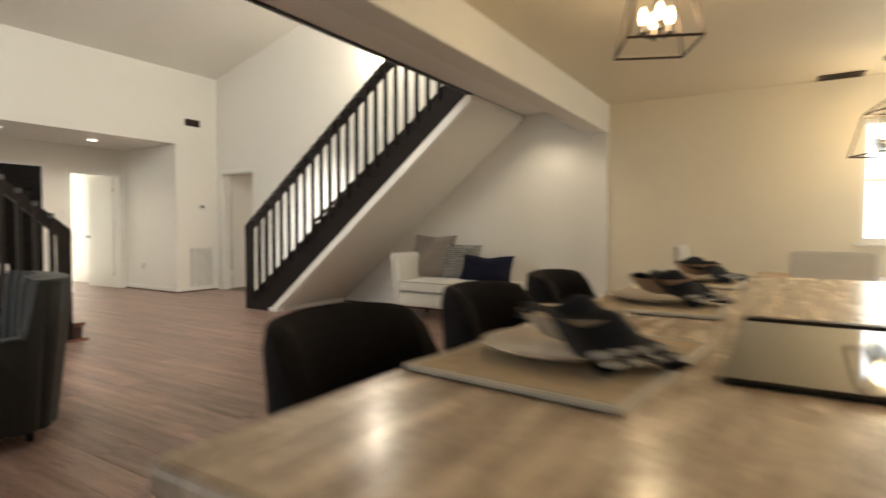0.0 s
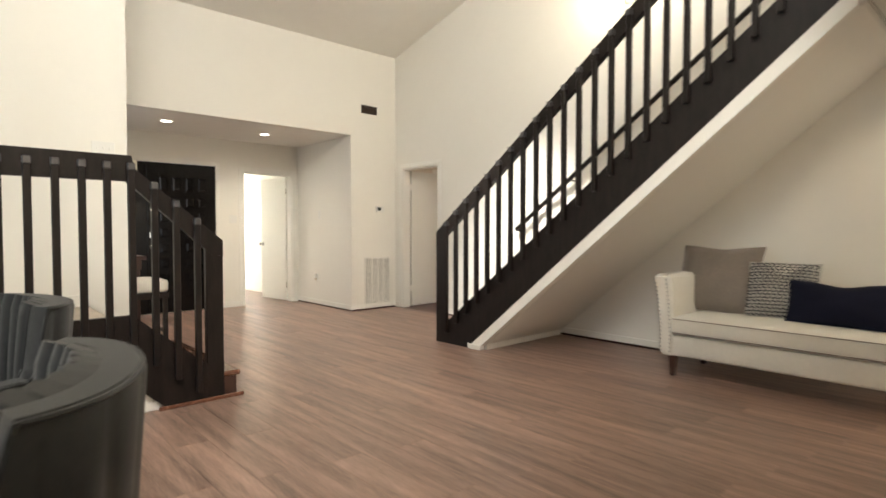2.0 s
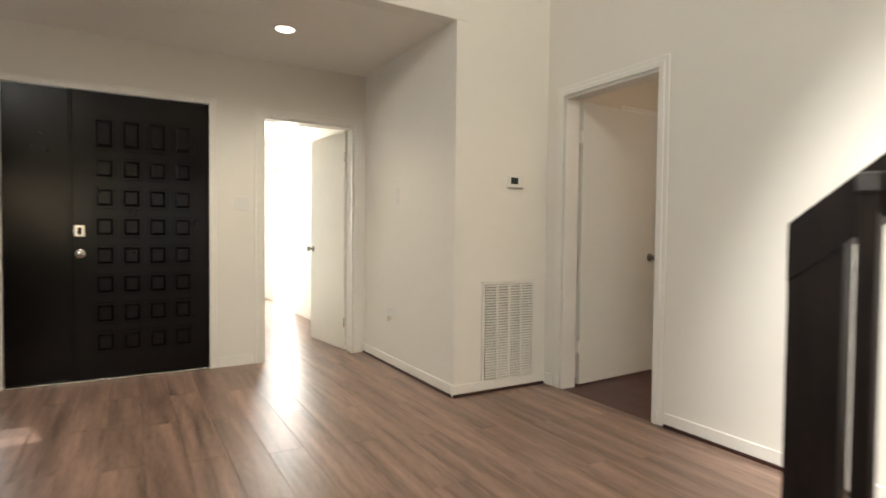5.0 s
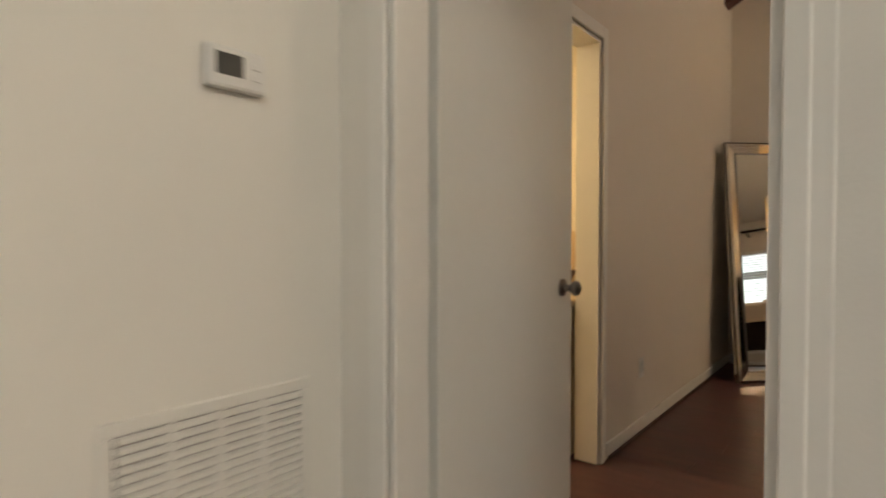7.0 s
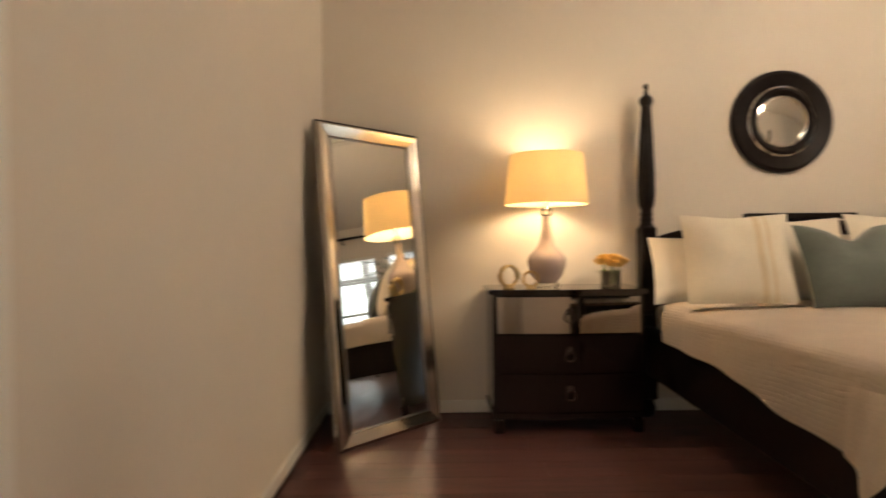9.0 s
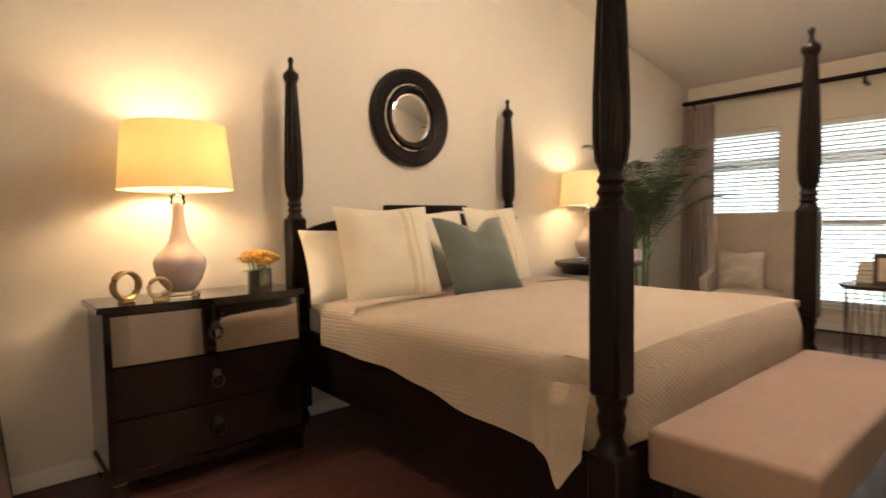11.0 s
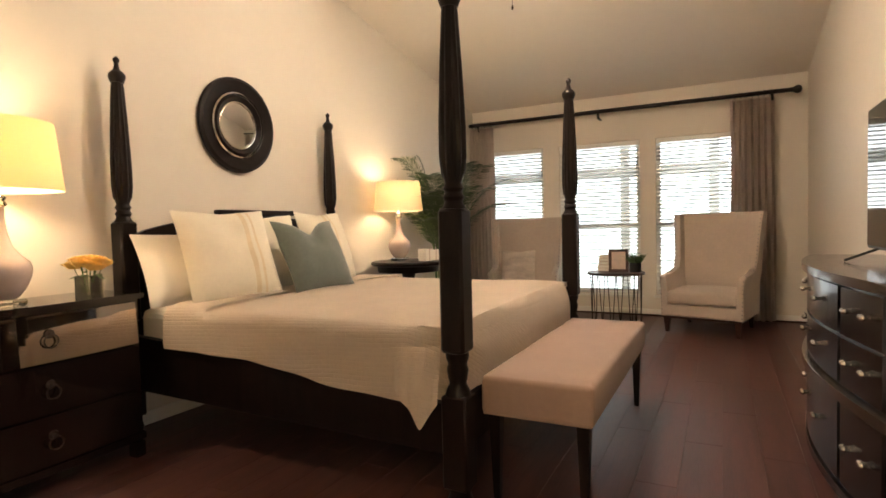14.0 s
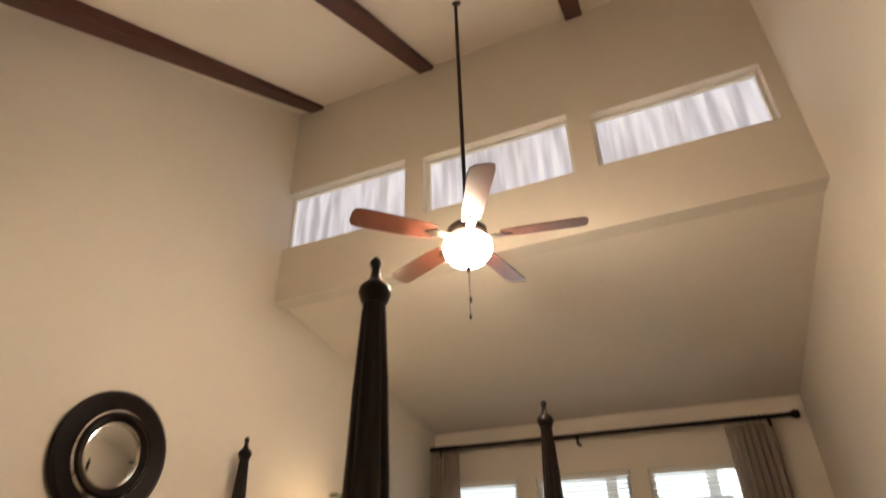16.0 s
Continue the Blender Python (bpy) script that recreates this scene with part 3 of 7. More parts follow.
for k, row in enumerate(((-9.498, 4.49, -9.486, 4.765), (-9.498, 5.72, -9.486, 5.748), (-9.486, 5.736, -7.912, 5.748), (-7.908, 5.738, -7.896, 6.536), (-7.896, 6.526, -7.80, 6.538), (-6.85, 6.526, -1.102, 6.538),
                         (-1.102, 6.456, -0.898, 6.468), (-0.896, 6.491, 1.6, 6.503), (-7.898, 8.23, -7.886, 10.94), (-7.886, 10.936, -0.54, 10.948), (-0.534, 6.96, -0.522, 10.936), (-6.468, 2.5, -6.456, 2.605))):
    baseboard("baseboard", *row)
for row in ((-9.484, 5.728, -7.905, 5.735), (-7.894, 5.735, -7.888, 6.52), (-6.85, 6.518, -1.102, 6.525), (-7.884, 8.23, -7.878, 10.93), (-0.541, 6.96, -0.535, 10.936)):
    tagged(obj("trim_shoe", boxes((*row[:2], 0, *row[2:], 0.022), bev=0.003), LEGWOOD), "brown shoe moulding at the floor", "trim", kind="structure")


def casing(name, axis, d, a0, a1, top, out, w=0.065, t=0.018, low=0.0):
    """Door casing on the wall face d, standing out by t towards out (+1 or -1); stepped in section."""
    bm = bmesh.new()
    for ww, tt in ((w, t * 0.6), (w * 0.55, t)):
        for p, q, z0, z1 in ((a0 - ww, a0, low, top + ww), (a1, a1 + ww, low, top + ww), (a0, a1, top, top + ww)):
            b = (d + out * 0.002, p, z0, d + out * tt, q, z1)
            quadbox(bm, *(b if axis == "x" else (b[1], b[0], z0, b[4], b[3], z1)), bev=0.003)
    return tagged(obj(name, bm, TRIM), "white painted door casing", "trim", kind="structure")


casing("trim_bedroom_door", "y", HALL_N, -7.73, -6.93, 2.075, -1)
casing("trim_bedroom_door_inside", "y", BED_S, -7.73, -6.93, 2.075, 1)
casing("trim_white_door", "x", -9.50, 4.84, 5.642, 2.055, 1, w=0.07, t=0.022)
casing("trim_front_door", "x", -9.50, 3.12, 4.428, 2.105, 1, w=0.055)
casing("trim_bath_door", "x", BED_W, 7.34, 8.16, 2.07, 1)
bm = boxes((-7.73, HALL_N, 0, -7.712, BED_S, 2.075), (-6.948, HALL_N, 0, -6.93, BED_S, 2.075), (-7.712, HALL_N, 2.057, -6.948, BED_S, 2.075))
setting("trim_bedroom_jamb", bm, TRIM, "white door jamb lining", "trim")
bm = boxes((-8.02, 7.34, 0, BED_W, 7.358, 2.07), (-8.02, 8.142, 0, BED_W, 8.16, 2.07), (-8.02, 7.358, 2.052, BED_W, 8.142, 2.07))
setting("trim_bath_jamb", bm, TRIM, "white bathroom door jamb", "trim")
bm = boxes((-9.64, 4.84, 0, -9.50, 4.857, 2.055), (-9.64, 5.625, 0, -9.50, 5.642, 2.055), (-9.64, 4.857, 2.038, -9.50, 5.625, 2.055))
setting("trim_white_jamb", bm, TRIM, "white door jamb lining", "trim")


# ---- outdoors beyond the windows ----
setting("ground", boxes((-300, -300, -0.4, 300, 300, -0.2)), node_mat("lawn_green", (0.10, 0.14, 0.05), 0.9, vary=0.3, scale=3), "green lawn outside", "ground")
bm = boxes((3.2, 3.0, -0.19, 3.3, 16.0, 3.4))
setting("backdrop_daylight", bm, OUTSIDE_PORCH, "bright overexposed daylight outside the windows", "backdrop")
setting("backdrop_kitchen", boxes((0.4, 7.6, 0.2, 3.1, 7.7, 3.2)), OUTSIDE, "bright daylight outside the kitchen window", "backdrop")
setting("backdrop_front", boxes((-11.7, 0.6, -0.1, -11.6, 4.55, 3.0)), OUTSIDE, "bright daylight outside the front room", "backdrop")
setting("backdrop_sidelight", boxes((-10.4, 2.2, 0.0, -10.3, 3.09, 2.6)), OUTSIDE, "bright daylight outside the entry sidelight", "backdrop")
setting("backdrop_corridor", boxes((-13.70, 5.97, -0.15, -13.60, 6.75, 2.6)), OUTSIDE, "bright daylight beyond the corridor opening", "backdrop")

# ---- main staircase ----
stair = thing("staircase", "straight staircase with dark-stained stringer, railing and white soffit", "staircase", pose(0, 0, 0))
YF = 5.25
bm = bmesh.new()
prism(bm, [(-5.52, 0.0), (-5.055, 0.0), (-2.02, 2.504), (-1.97, 2.895), (-5.265, 0.294), (-5.40, 0.20), (-5.40, 1.19), (-5.52, 1.14)], YF, YF + 0.045)
part("stringer", bm, STAIR_DARK, stair, "dark-stained outer stringer with its newel board")
bm = bmesh.new()
hz = lambda x: 1.14 + 0.772 * (x + 5.52)
prism(bm, [(-5.52, hz(-5.52) - 0.14), (-1.97, hz(-1.97) - 0.14), (-1.97, hz(-1.97)), (-5.52, hz(-5.52))], YF - 0.004, YF + 0.05)
part("handrail", bm, STAIR_DARK, stair, "flat dark-stained board handrail")
sz = lambda x: 0.294 + 0.79 * (x + 5.265)
for k in range(23):
    x = -5.341 + k * 0.1425
    bm = bmesh.new()
    quadbox(bm, x - 0.019, YF - 0.045, sz(x) - 0.12, x + 0.019, YF - 0.006, hz(x) - 0.035, 0.004)
    b = part("baluster", bm, STAIR_DARK, stair)
    bm = boxes((x - 0.021, YF - 0.052, hz(x) - 0.075, x + 0.021, YF - 0.005, hz(x) - 0.03), bev=0.005)
    part("peg", bm, PEG, b)
for k in range(14):
    x, z = -5.40 + k * 0.2405, 0.19 * (k + 1)
    part("tread", boxes((x - 0.03, YF + 0.05, z - 0.035, x + 0.25, 6.53, z), bev=0.008), TREAD, stair)
    part("riser", boxes((x, YF + 0.05, z - 0.19, x + 0.02, 6.53, z - 0.036)), TRIM, stair)
bm = bmesh.new()
prism(bm, [(-5.055, 0.004), (-4.925, 0.004), (-1.97, 2.425), (-1.97, 2.50), (-2.02, 2.50)], YF - 0.002, YF + 0.06)
part("soffit_trim", bm, TRIM, stair, "white trim under the stringer")
part("trim_foot", boxes((-5.05, YF - 0.012, 0.001, -4.88, YF + 0.058, 0.05), bev=0.006), TRIM, stair)
bm = bmesh.new()
prism(bm, [(-4.95, 0.0), (-4.92, 0.0), (-1.96, 2.435), (-1.96, 2.49), (-2.0, 2.49)], YF + 0.06, 6.54)
part("soffit", bm, WALL, stair, "off-white sloped plaster soffit")
part("soffit_baseboard", boxes((-4.98, YF + 0.061, 0.0, -4.85, 6.52, 0.075), bev=0.004), TRIM, stair)
bm = bmesh.new()
tube(bm, [(-5.45, 6.52, 1.17), (-5.45, 6.45, 1.17), (-1.98, 6.45, 1.17 + 0.73 * 3.47)], 0.026, 10)
part("wall_rail", bm, STAIR_DARK, stair, "round dark wall handrail", smooth=True)
for k in range(3):
    x = -4.7 + k * 1.2
    bm = bmesh.new()
    tube(bm, [(x, 6.535, 1.15 + 0.73 * (x + 5.45)), (x, 6.45, 1.15 + 0.73 * (x + 5.45))], 0.01, 6)
    part("rail_bracket", bm, BRONZE, stair)

# ---- landing with its short flight and railing ----
RX = -5.05
landing = thing("landing", "raised carpeted landing with two dark wooden steps and white base wall", "landing", pose(0, 0, 0))
part("deck", boxes((-6.465, -3.75, 0.46, RX - 0.05, 2.30, 0.54)), CARPET, landing, "beige carpet deck")
part("base_wall", boxes((RX - 0.048, -3.75, 0.0, RX - 0.03, 2.42, 0.36)), WALL, landing)
part("base_board", boxes((RX - 0.03, -3.75, 0.0, RX - 0.014, 2.47, 0.06), bev=0.004), TRIM, landing)
for y0, y1, z in ((2.27, 2.64, 0.36), (2.60, 2.975, 0.18)):
    part("tread", boxes((-6.465, y0, z - 0.035, RX - 0.031 if y1 < 2.8 else RX + 0.010, y1, z), bev=0.008), TREAD, landing)
    part("riser", boxes((-6.465, y1 - 0.05, z - 0.18, RX - 0.031 if y1 < 2.8 else RX + 0.006, y1 - 0.03, z - 0.036)), LEGWOOD, landing)
part("stringer_return", boxes((RX - 0.024, 2.862, 0.0, RX + 0.004, 2.943, 0.143)), LEGWOOD, landing)
part("shoe_moulding", boxes((RX + 0.013, 2.44, 0.0, RX + 0.030, 2.99, 0.026), bev=0.004), TREAD, landing)
part("skirt", boxes((-6.468, 1.5, 0.545, -6.455, 2.28, 0.64), bev=0.004), TRIM, landing)
bm = bmesh.new()
prism(bm, [(2.30, 0.56), (2.60, 0.30), (2.60, 0.40), (2.26, 0.66)], -6.468, -6.455, "x")
part("skirt_slope", bm, TRIM, landing)
lrail = thing("landing_railing", "dark-stained board railing with square balusters on the landing", "railing", pose(0, 0, 0))
bm = bmesh.new()
prism(bm, [(-1.5, 0.33), (2.16, 0.31), (2.50, 0.0), (2.80, 0.0), (2.86, 0.0), (2.86, 0.26), (2.74, 0.26), (2.30, 0.63), (-1.5, 0.63)], RX - 0.028, RX + 0.012, "x")
part("fascia", bm, STAIR_DARK, lrail)
bm = bmesh.new()
prism(bm, [(-1.5, 1.46), (2.28, 1.46), (2.78, 1.00), (2.86, 0.98), (2.86, 1.09), (2.325, 1.54), (2.31, 1.618), (-1.5, 1.618)], RX - 0.03, RX + 0.016, "x")
part("handrail", bm, STAIR_DARK, lrail)
part("newel", boxes((RX - 0.03, 2.745, 0.0, RX + 0.014, 2.86, 1.08), bev=0.005), STAIR_DARK, lrail)
part("post", boxes((RX - 0.06, 1.51, 0.3, RX + 0.03, 1.60, 4.6), bev=0.006), STAIR_DARK, lrail, "tall square dark post to the ceiling")
for k in range(13):
    y = 2.685 - k * 0.128
    if abs(y - 1.55) < 0.07:
        continue
    top = 1.575 if y < 2.33 else 1.575 - 0.86 * (y - 2.30)
    low = 0.55 if y < 2.30 else 0.55 - 0.86 * (y - 2.30) - 0.06
    b = part("baluster", boxes((RX + 0.014, y - 0.019, low - 0.08, RX + 0.052, y + 0.019, top), bev=0.004), STAIR_DARK, lrail)
    part("peg", boxes((RX + 0.012, y - 0.021, top - 0.05, RX + 0.058, y + 0.021, top - 0.005), bev=0.006), PEG, b)

# ---- kitchen island ----
island = thing("kitchen_island", "kitchen island with a glossy cream granite top", "island", pose(0, 0, 0))
part("countertop", boxes((0.31, 0.54, 0.872, 1.62, 3.05, 0.91), bev=0.012, seg=3), GRANITE, island, "glossy veined cream granite top")
part("body", boxes((0.62, 0.72, 0.09, 1.55, 2.98, 0.872), bev=0.004), node_mat("cabinet_cream", (0.55, 0.49, 0.40), 0.45, vary=0.04), island)
part("plinth", boxes((0.68, 0.76, 0.0, 1.5, 2.94, 0.09)), LEGWOOD, island)

# ---- bed ----
bed = thing("four_poster_bed", "dark carved four-poster bed with cream quilt", "bed", pose(0, 0, 0))
PX0, PX1, PY0, PY1 = -5.767, -3.906, 8.732, 10.832
POST = [(0.055, 0.0), (0.062, 0.03), (0.05, 0.06), (0.045, 0.10)]
def bed_post(x, y):
    bm = bmesh.new()
    m = pose(x, y, 0)
    lathe(bm, [(0.032, 0), (0.05, 0.02), (0.055, 0.06), (0.042, 0.10), (0.05, 0.12)], 20, m)
    quadbox(bm, x - 0.054, y - 0.054, 0.12, x + 0.054, y + 0.054, 0.50, 0.008)
    lathe(bm, [(0.052, 0.50), (0.046, 0.52), (0.034, 0.545), (0.040, 0.57), (0.044, 0.60), (0.038, 0.625), (0.047, 0.65), (0.047, 0.67)], 20, m)
    quadbox(bm, x - 0.052, y - 0.052, 0.67, x + 0.052, y + 0.052, 1.245, 0.012)
    lathe(bm, [(0.050, 1.245), (0.040, 1.262), (0.036, 1.275), (0.044, 1.29), (0.034, 1.31), (0.043, 1.325), (0.034, 1.345), (0.038, 1.36), (0.049, 1.385, 1), (0.055, 1.45, 1), (0.054, 1.58, 1), (0.045, 1.80, 1),
               (0.034, 2.00, 1), (0.031, 2.03)], 48, m, flute=12, depth=0.14)
    lathe(bm, [(0.034, 2.03), (0.040, 2.045), (0.046, 2.062), (0.043, 2.08), (0.030, 2.095), (0.018, 2.105), (0.013, 2.125), (0.012, 2.14), (0.017, 2.152), (0.017, 2.165), (0.006, 2.178)], 20, m)
    return part("bedpost", bm, BED_WOOD, bed, "turned and fluted dark bedpost with a finial", smooth=True)
for x in (PX0, PX1):
    for y in (PY0, PY1):
        bed_post(x, y)
for x in (PX0, PX1):
    bm = bmesh.new()
    prism(bm, [(PY0, 0.25), (PY1, 0.29), (PY1, 0.60), (10.2, 0.565), (9.6, 0.52), (PY0, 0.45)], x - 0.02, x + 0.02, "x")
    part("side_rail", bm, BED_WOOD, bed)
part("foot_rail", boxes((PX0, PY0 - 0.02, 0.26, PX1, PY0 + 0.02, 0.47), bev=0.006), BED_WOOD, bed)
bm = bmesh.new()
w = PX1 - PX0
top = [(PX0 + 0.03, 0.40), (PX1 - 0.03, 0.40), (PX1 - 0.03, 1.16)]
top += [(PX1 - 0.03 - (w - 0.06) * k / 20, 1.16 + 0.13 * max(0, math.sin(math.pi * k / 20)) ** 0.7) for k in range(1, 20)] + [(PX0 + 0.03, 1.16)]
prism(bm, top, PY1 - 0.02, PY1 + 0.02)
quadbox(bm, -5.12, PY1 - 0.035, 1.285, -4.40, PY1 + 0.03, 1.325, 0.006)
part("headboard", bm, BED_WOOD, bed, "dark panelled headboard")
part("box_spring", boxes((PX0 + 0.03, PY0 + 0.04, 0.30, PX1 - 0.03, PY1 - 0.06, 0.50), bev=0.03, seg=2), SHEET, bed)
part("mattress", boxes((PX0 + 0.025, PY0 + 0.04, 0.50, PX1 - 0.025, PY1 - 0.06, 0.745), bev=0.05, seg=3), SHEET, bed, "white sheeted mattress")

# ---- doors ----
def knob(parent, x, y, z, out, mat):
    """A round knob on a rose; out: +1 or -1 along x."""
    bm = bmesh.new()
    turn = pose(x, y, z, 0, 90 * out, 0)
    lathe(bm, [(0.033, 0.0), (0.033, 0.006), (0.014, 0.012), (0.011, 0.030), (0.022, 0.040), (0.029, 0.052), (0.027, 0.064), (0.012, 0.072)], 20, turn)
    return part("knob", bm, mat, parent, smooth=True)


door = thing("bedroom_door", "white flush bedroom door standing open", "door", pose(-7.712, 6.675, 0, 0, 0, 93.6))
leaf = part("leaf", boxes((0.026, 0.0, 0.012, 0.91, 0.036, 2.055), bev=0.002), DOOR_WHITE, door)
for out, yy in ((1, 0.0), (-1, 0.036)):
    bm = bmesh.new()
    lathe(bm, [(0.033, 0.0), (0.033, 0.006), (0.014, 0.012), (0.011, 0.030), (0.022, 0.040), (0.029, 0.052), (0.027, 0.064), (0.012, 0.072)], 20, pose(0.82, yy, 0.925, 90 * out, 0, 0))
    part("knob", bm, PEWTER, leaf, "aged pewter knob", smooth=True)
part("latch_plate", boxes((0.9105, 0.006, 0.89, 0.9125, 0.03, 0.96)), PEWTER, leaf)
part("strike", boxes((0.9105, 0.010, 1.01, 0.9125, 0.026, 1.05)), PEWTER, leaf)
for z in (0.24, 1.76):
    bm = boxes((-0.012, -0.002, z, 0.026, 0.003, z + 0.09))
    tube(bm, [(0.004, -0.005, z), (0.004, -0.005, z + 0.09)], 0.006, 8)
    part("hinge", bm, TRIM, door, "hinge painted over in white")

fd = thing("white_door", "white flush interior door standing open", "door", pose(-9.632, 5.634, 0, 0, 0, 187.0))
leaf = part("leaf", boxes((0.0, 0.0, 0.012, 0.745, 0.036, 2.032), bev=0.002), DOOR_WHITE, fd)
for out, yy in ((1, 0.0), (-1, 0.036)):
    bm = bmesh.new()
    lathe(bm, [(0.031, 0.0), (0.031, 0.006), (0.013, 0.012), (0.011, 0.030), (0.021, 0.040), (0.027, 0.052), (0.025, 0.062), (0.012, 0.07)], 18, pose(0.69, yy, 0.93, 90 * out, 0, 0))
    part("knob", bm, PEWTER, leaf, smooth=True)
for z in (0.22, 1.75):
    part("hinge", boxes((-0.012, 0.03, z, 0.004, 0.042, z + 0.09)), CHROME, fd)

front = thing("front_door", "black glossy front door with raised square panels, closed", "door", pose(-9.545, 0, 0))
part("leaf", boxes((0, 3.52, 0.01, 0.04, 4.426, 2.10), bev=0.003), BLACKDOOR, front)
part("fixed_leaf", boxes((-0.01, 3.122, 0.01, 0.03, 3.505, 2.10), bev=0.003), BLACKDOOR, front)
part("mullion", boxes((-0.01, 3.502, 0.01, 0.052, 3.523, 2.10), bev=0.004), BLACKDOOR, front)
for r in range(8):
    for c in range(4):
        y, z = 3.648 + c * 0.172, 0.20 + r * 0.212
        h = 0.158 if r < 7 else 0.24
        bm = bmesh.new()
        quadbox(bm, 0.041, y, z, 0.046, y + 0.142, z + h, 0.002)
        vs = quadbox(bm, 0.046, y + 0.020, z + 0.020, 0.062, y + 0.122, z + h - 0.020)
        for v in vs:
            if v.co.x > 0.055:
                v.co.y += (y + 0.071 - v.co.y) * 0.30
                v.co.z += (z + h / 2 - v.co.z) * 0.26
        part("panel", bm, BLACKDOOR, front)
part("lock_plate", boxes((0.041, 3.53, 1.05, 0.060, 3.60, 1.14), bev=0.006), CHROME, front)
part("thumb_turn", boxes((0.061, 3.555, 1.07, 0.078, 3.575, 1.12), bev=0.003), BRONZE, front)
knob(front, 0.041, 3.565, 0.93, 1, CHROME)
part("threshold", boxes((-0.02, 3.12, 0.001, 0.075, 4.428, 0.014), bev=0.003), CHROME, front)

sl = tagged(obj("window_sidelight", boxes((-9.60, 2.70, 0.25, -9.52, 2.725, 2.03), (-9.60, 3.055, 0.25, -9.52, 3.08, 2.03), (-9.60, 2.725, 0.25, -9.52, 3.055, 0.28), (-9.60, 2.725, 2.0, -9.52, 3.055, 2.03), (-9.59, 2.725, 1.1, -9.53, 3.055, 1.125)), STAIR_DARK), "narrow sidelight window in a dark frame", "window", kind="structure")
g = part("pane", boxes((-9.562, 2.725, 0.28, -9.558, 3.055, 2.0)), GLASS, sl)
g.visible_shadow = False


# ---- vents, switches and small wall fixtures ----
def louvre_vent(name, label, m, w, h, cols, rows, mat, back):
    """A flat grille in the local yz plane facing +x, its low corner at the origin."""
    t = thing(name, label, "vent", m)
    b = 0.028
    bm = boxes((0.001, 0, 0, 0.010, w, b), (0.001, 0, h - b, 0.010, w, h), (0.001, 0, b, 0.010, b, h - b), (0.001, w - b, b, 0.010, w, h - b), bev=0.003)
    part("frame", bm, mat, t)
    # dark sheet: the shade between the slats is put into its colour
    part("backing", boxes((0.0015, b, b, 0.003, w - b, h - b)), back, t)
    cw = (w - 2 * b) / cols
    me = None
    for c in range(cols):
        if c:
            part("bar", boxes((0.003, b + c * cw - 0.007, b, 0.0145, b + c * cw + 0.007, h - b)), mat, t)
        for r in range(rows):
            z = b + (r + 0.5) * (h - 2 * b) / rows
            if me is None:
                bm = bmesh.new()
                quadbox(bm, -0.0045, 0.004, -0.0045, 0.0045, cw - 0.004, 0.0045)
                for v in bm.verts:
                    v.co.z += -v.co.x * 0.5
                s = part("slat", bm, mat, t)
                me = s.data
            else:
                s = new("slat", me)
                s.parent = t
            s.location = (0.008, b + c * cw, z)
    return t


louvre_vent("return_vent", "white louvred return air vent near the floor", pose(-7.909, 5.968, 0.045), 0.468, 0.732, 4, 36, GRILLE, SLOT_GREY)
louvre_vent("supply_vent", "small dark louvred supply vent high on the wall", pose(-7.909, 5.925, 2.85), 0.275, 0.118, 1, 7, BRONZE, SLOT)
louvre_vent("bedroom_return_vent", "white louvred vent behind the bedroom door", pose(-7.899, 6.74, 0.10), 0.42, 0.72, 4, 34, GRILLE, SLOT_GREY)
louvre_vent("ceiling_vent", "dark slotted vent in the kitchen ceiling", pose(1.02, 6.28, 2.497, 0, 90, 0), 0.20, 0.34, 1, 6, BRONZE, SLOT)

th = thing("thermostat", "white wall thermostat with a dark display", "thermostat", pose(-7.909, 6.24, 1.472))
part("body", boxes((0, -0.068, -0.045, 0.026, 0.068, 0.045), bev=0.008, seg=2), PLASTIC, th)
part("display", boxes((0.0262, -0.050, -0.018, 0.0272, 0.012, 0.028)), DISPLAY, th)
for k in range(2):
    part("button", boxes((0.026, 0.030, 0.004 - k * 0.024, 0.030, 0.052, 0.018 - k * 0.024), bev=0.002), PLASTIC, th)


def plate(name, label, m, w, h, kind, count=1):
    t = thing(name, label, "switch" if kind == "toggle" else "outlet", m)
    part("plate", boxes((0.0005, -w / 2, -h / 2, 0.006, w / 2, h / 2), bev=0.002), PLASTIC, t)
    for k in range(count):
        y = (k - (count - 1) / 2) * 0.046
        if kind == "toggle":
            part("toggle", boxes((0.006, y - 0.005, -0.006, 0.016, y + 0.005, 0.014), bev=0.002), PLASTIC, t)
        elif kind == "socket":
            for z in (-0.02, 0.02):
                part("socket", boxes((0.006, -0.016, z - 0.014, 0.008, 0.016, z + 0.014), bev=0.004), PLASTIC, t)
    return t


plate("light_switch", "white double light switch beside the white door", pose(-9.499, 4.68, 1.33), 0.115, 0.115, "toggle", 2)
plate("light_switch", "white triple light switch on the pier wall", pose(-6.469, 2.43, 1.83), 0.165, 0.115, "toggle", 3)
plate("wall_outlet", "white outlet with a plugged-in freshener", pose(-8.885, 5.749, 0.43, 0, 0, -90), 0.07, 0.115, "socket")
af = thing("plug_in_freshener", "small white plug-in air freshener on the outlet", "air freshener", pose(-8.885, 5.741, 0.455, 0, 0, -90))
part("body", boxes((0, -0.025, -0.035, 0.04, 0.025, 0.035), bev=0.01, seg=2), PLASTIC, af)
part("bottle", boxes((0.008, -0.016, -0.075, 0.034, 0.016, -0.036), bev=0.005), PLATE, af)
plate("blank_plate", "white blank wall plate on the entry wall", pose(-8.80, 5.749, 1.40, 0, 0, -90), 0.055, 0.13, "none")
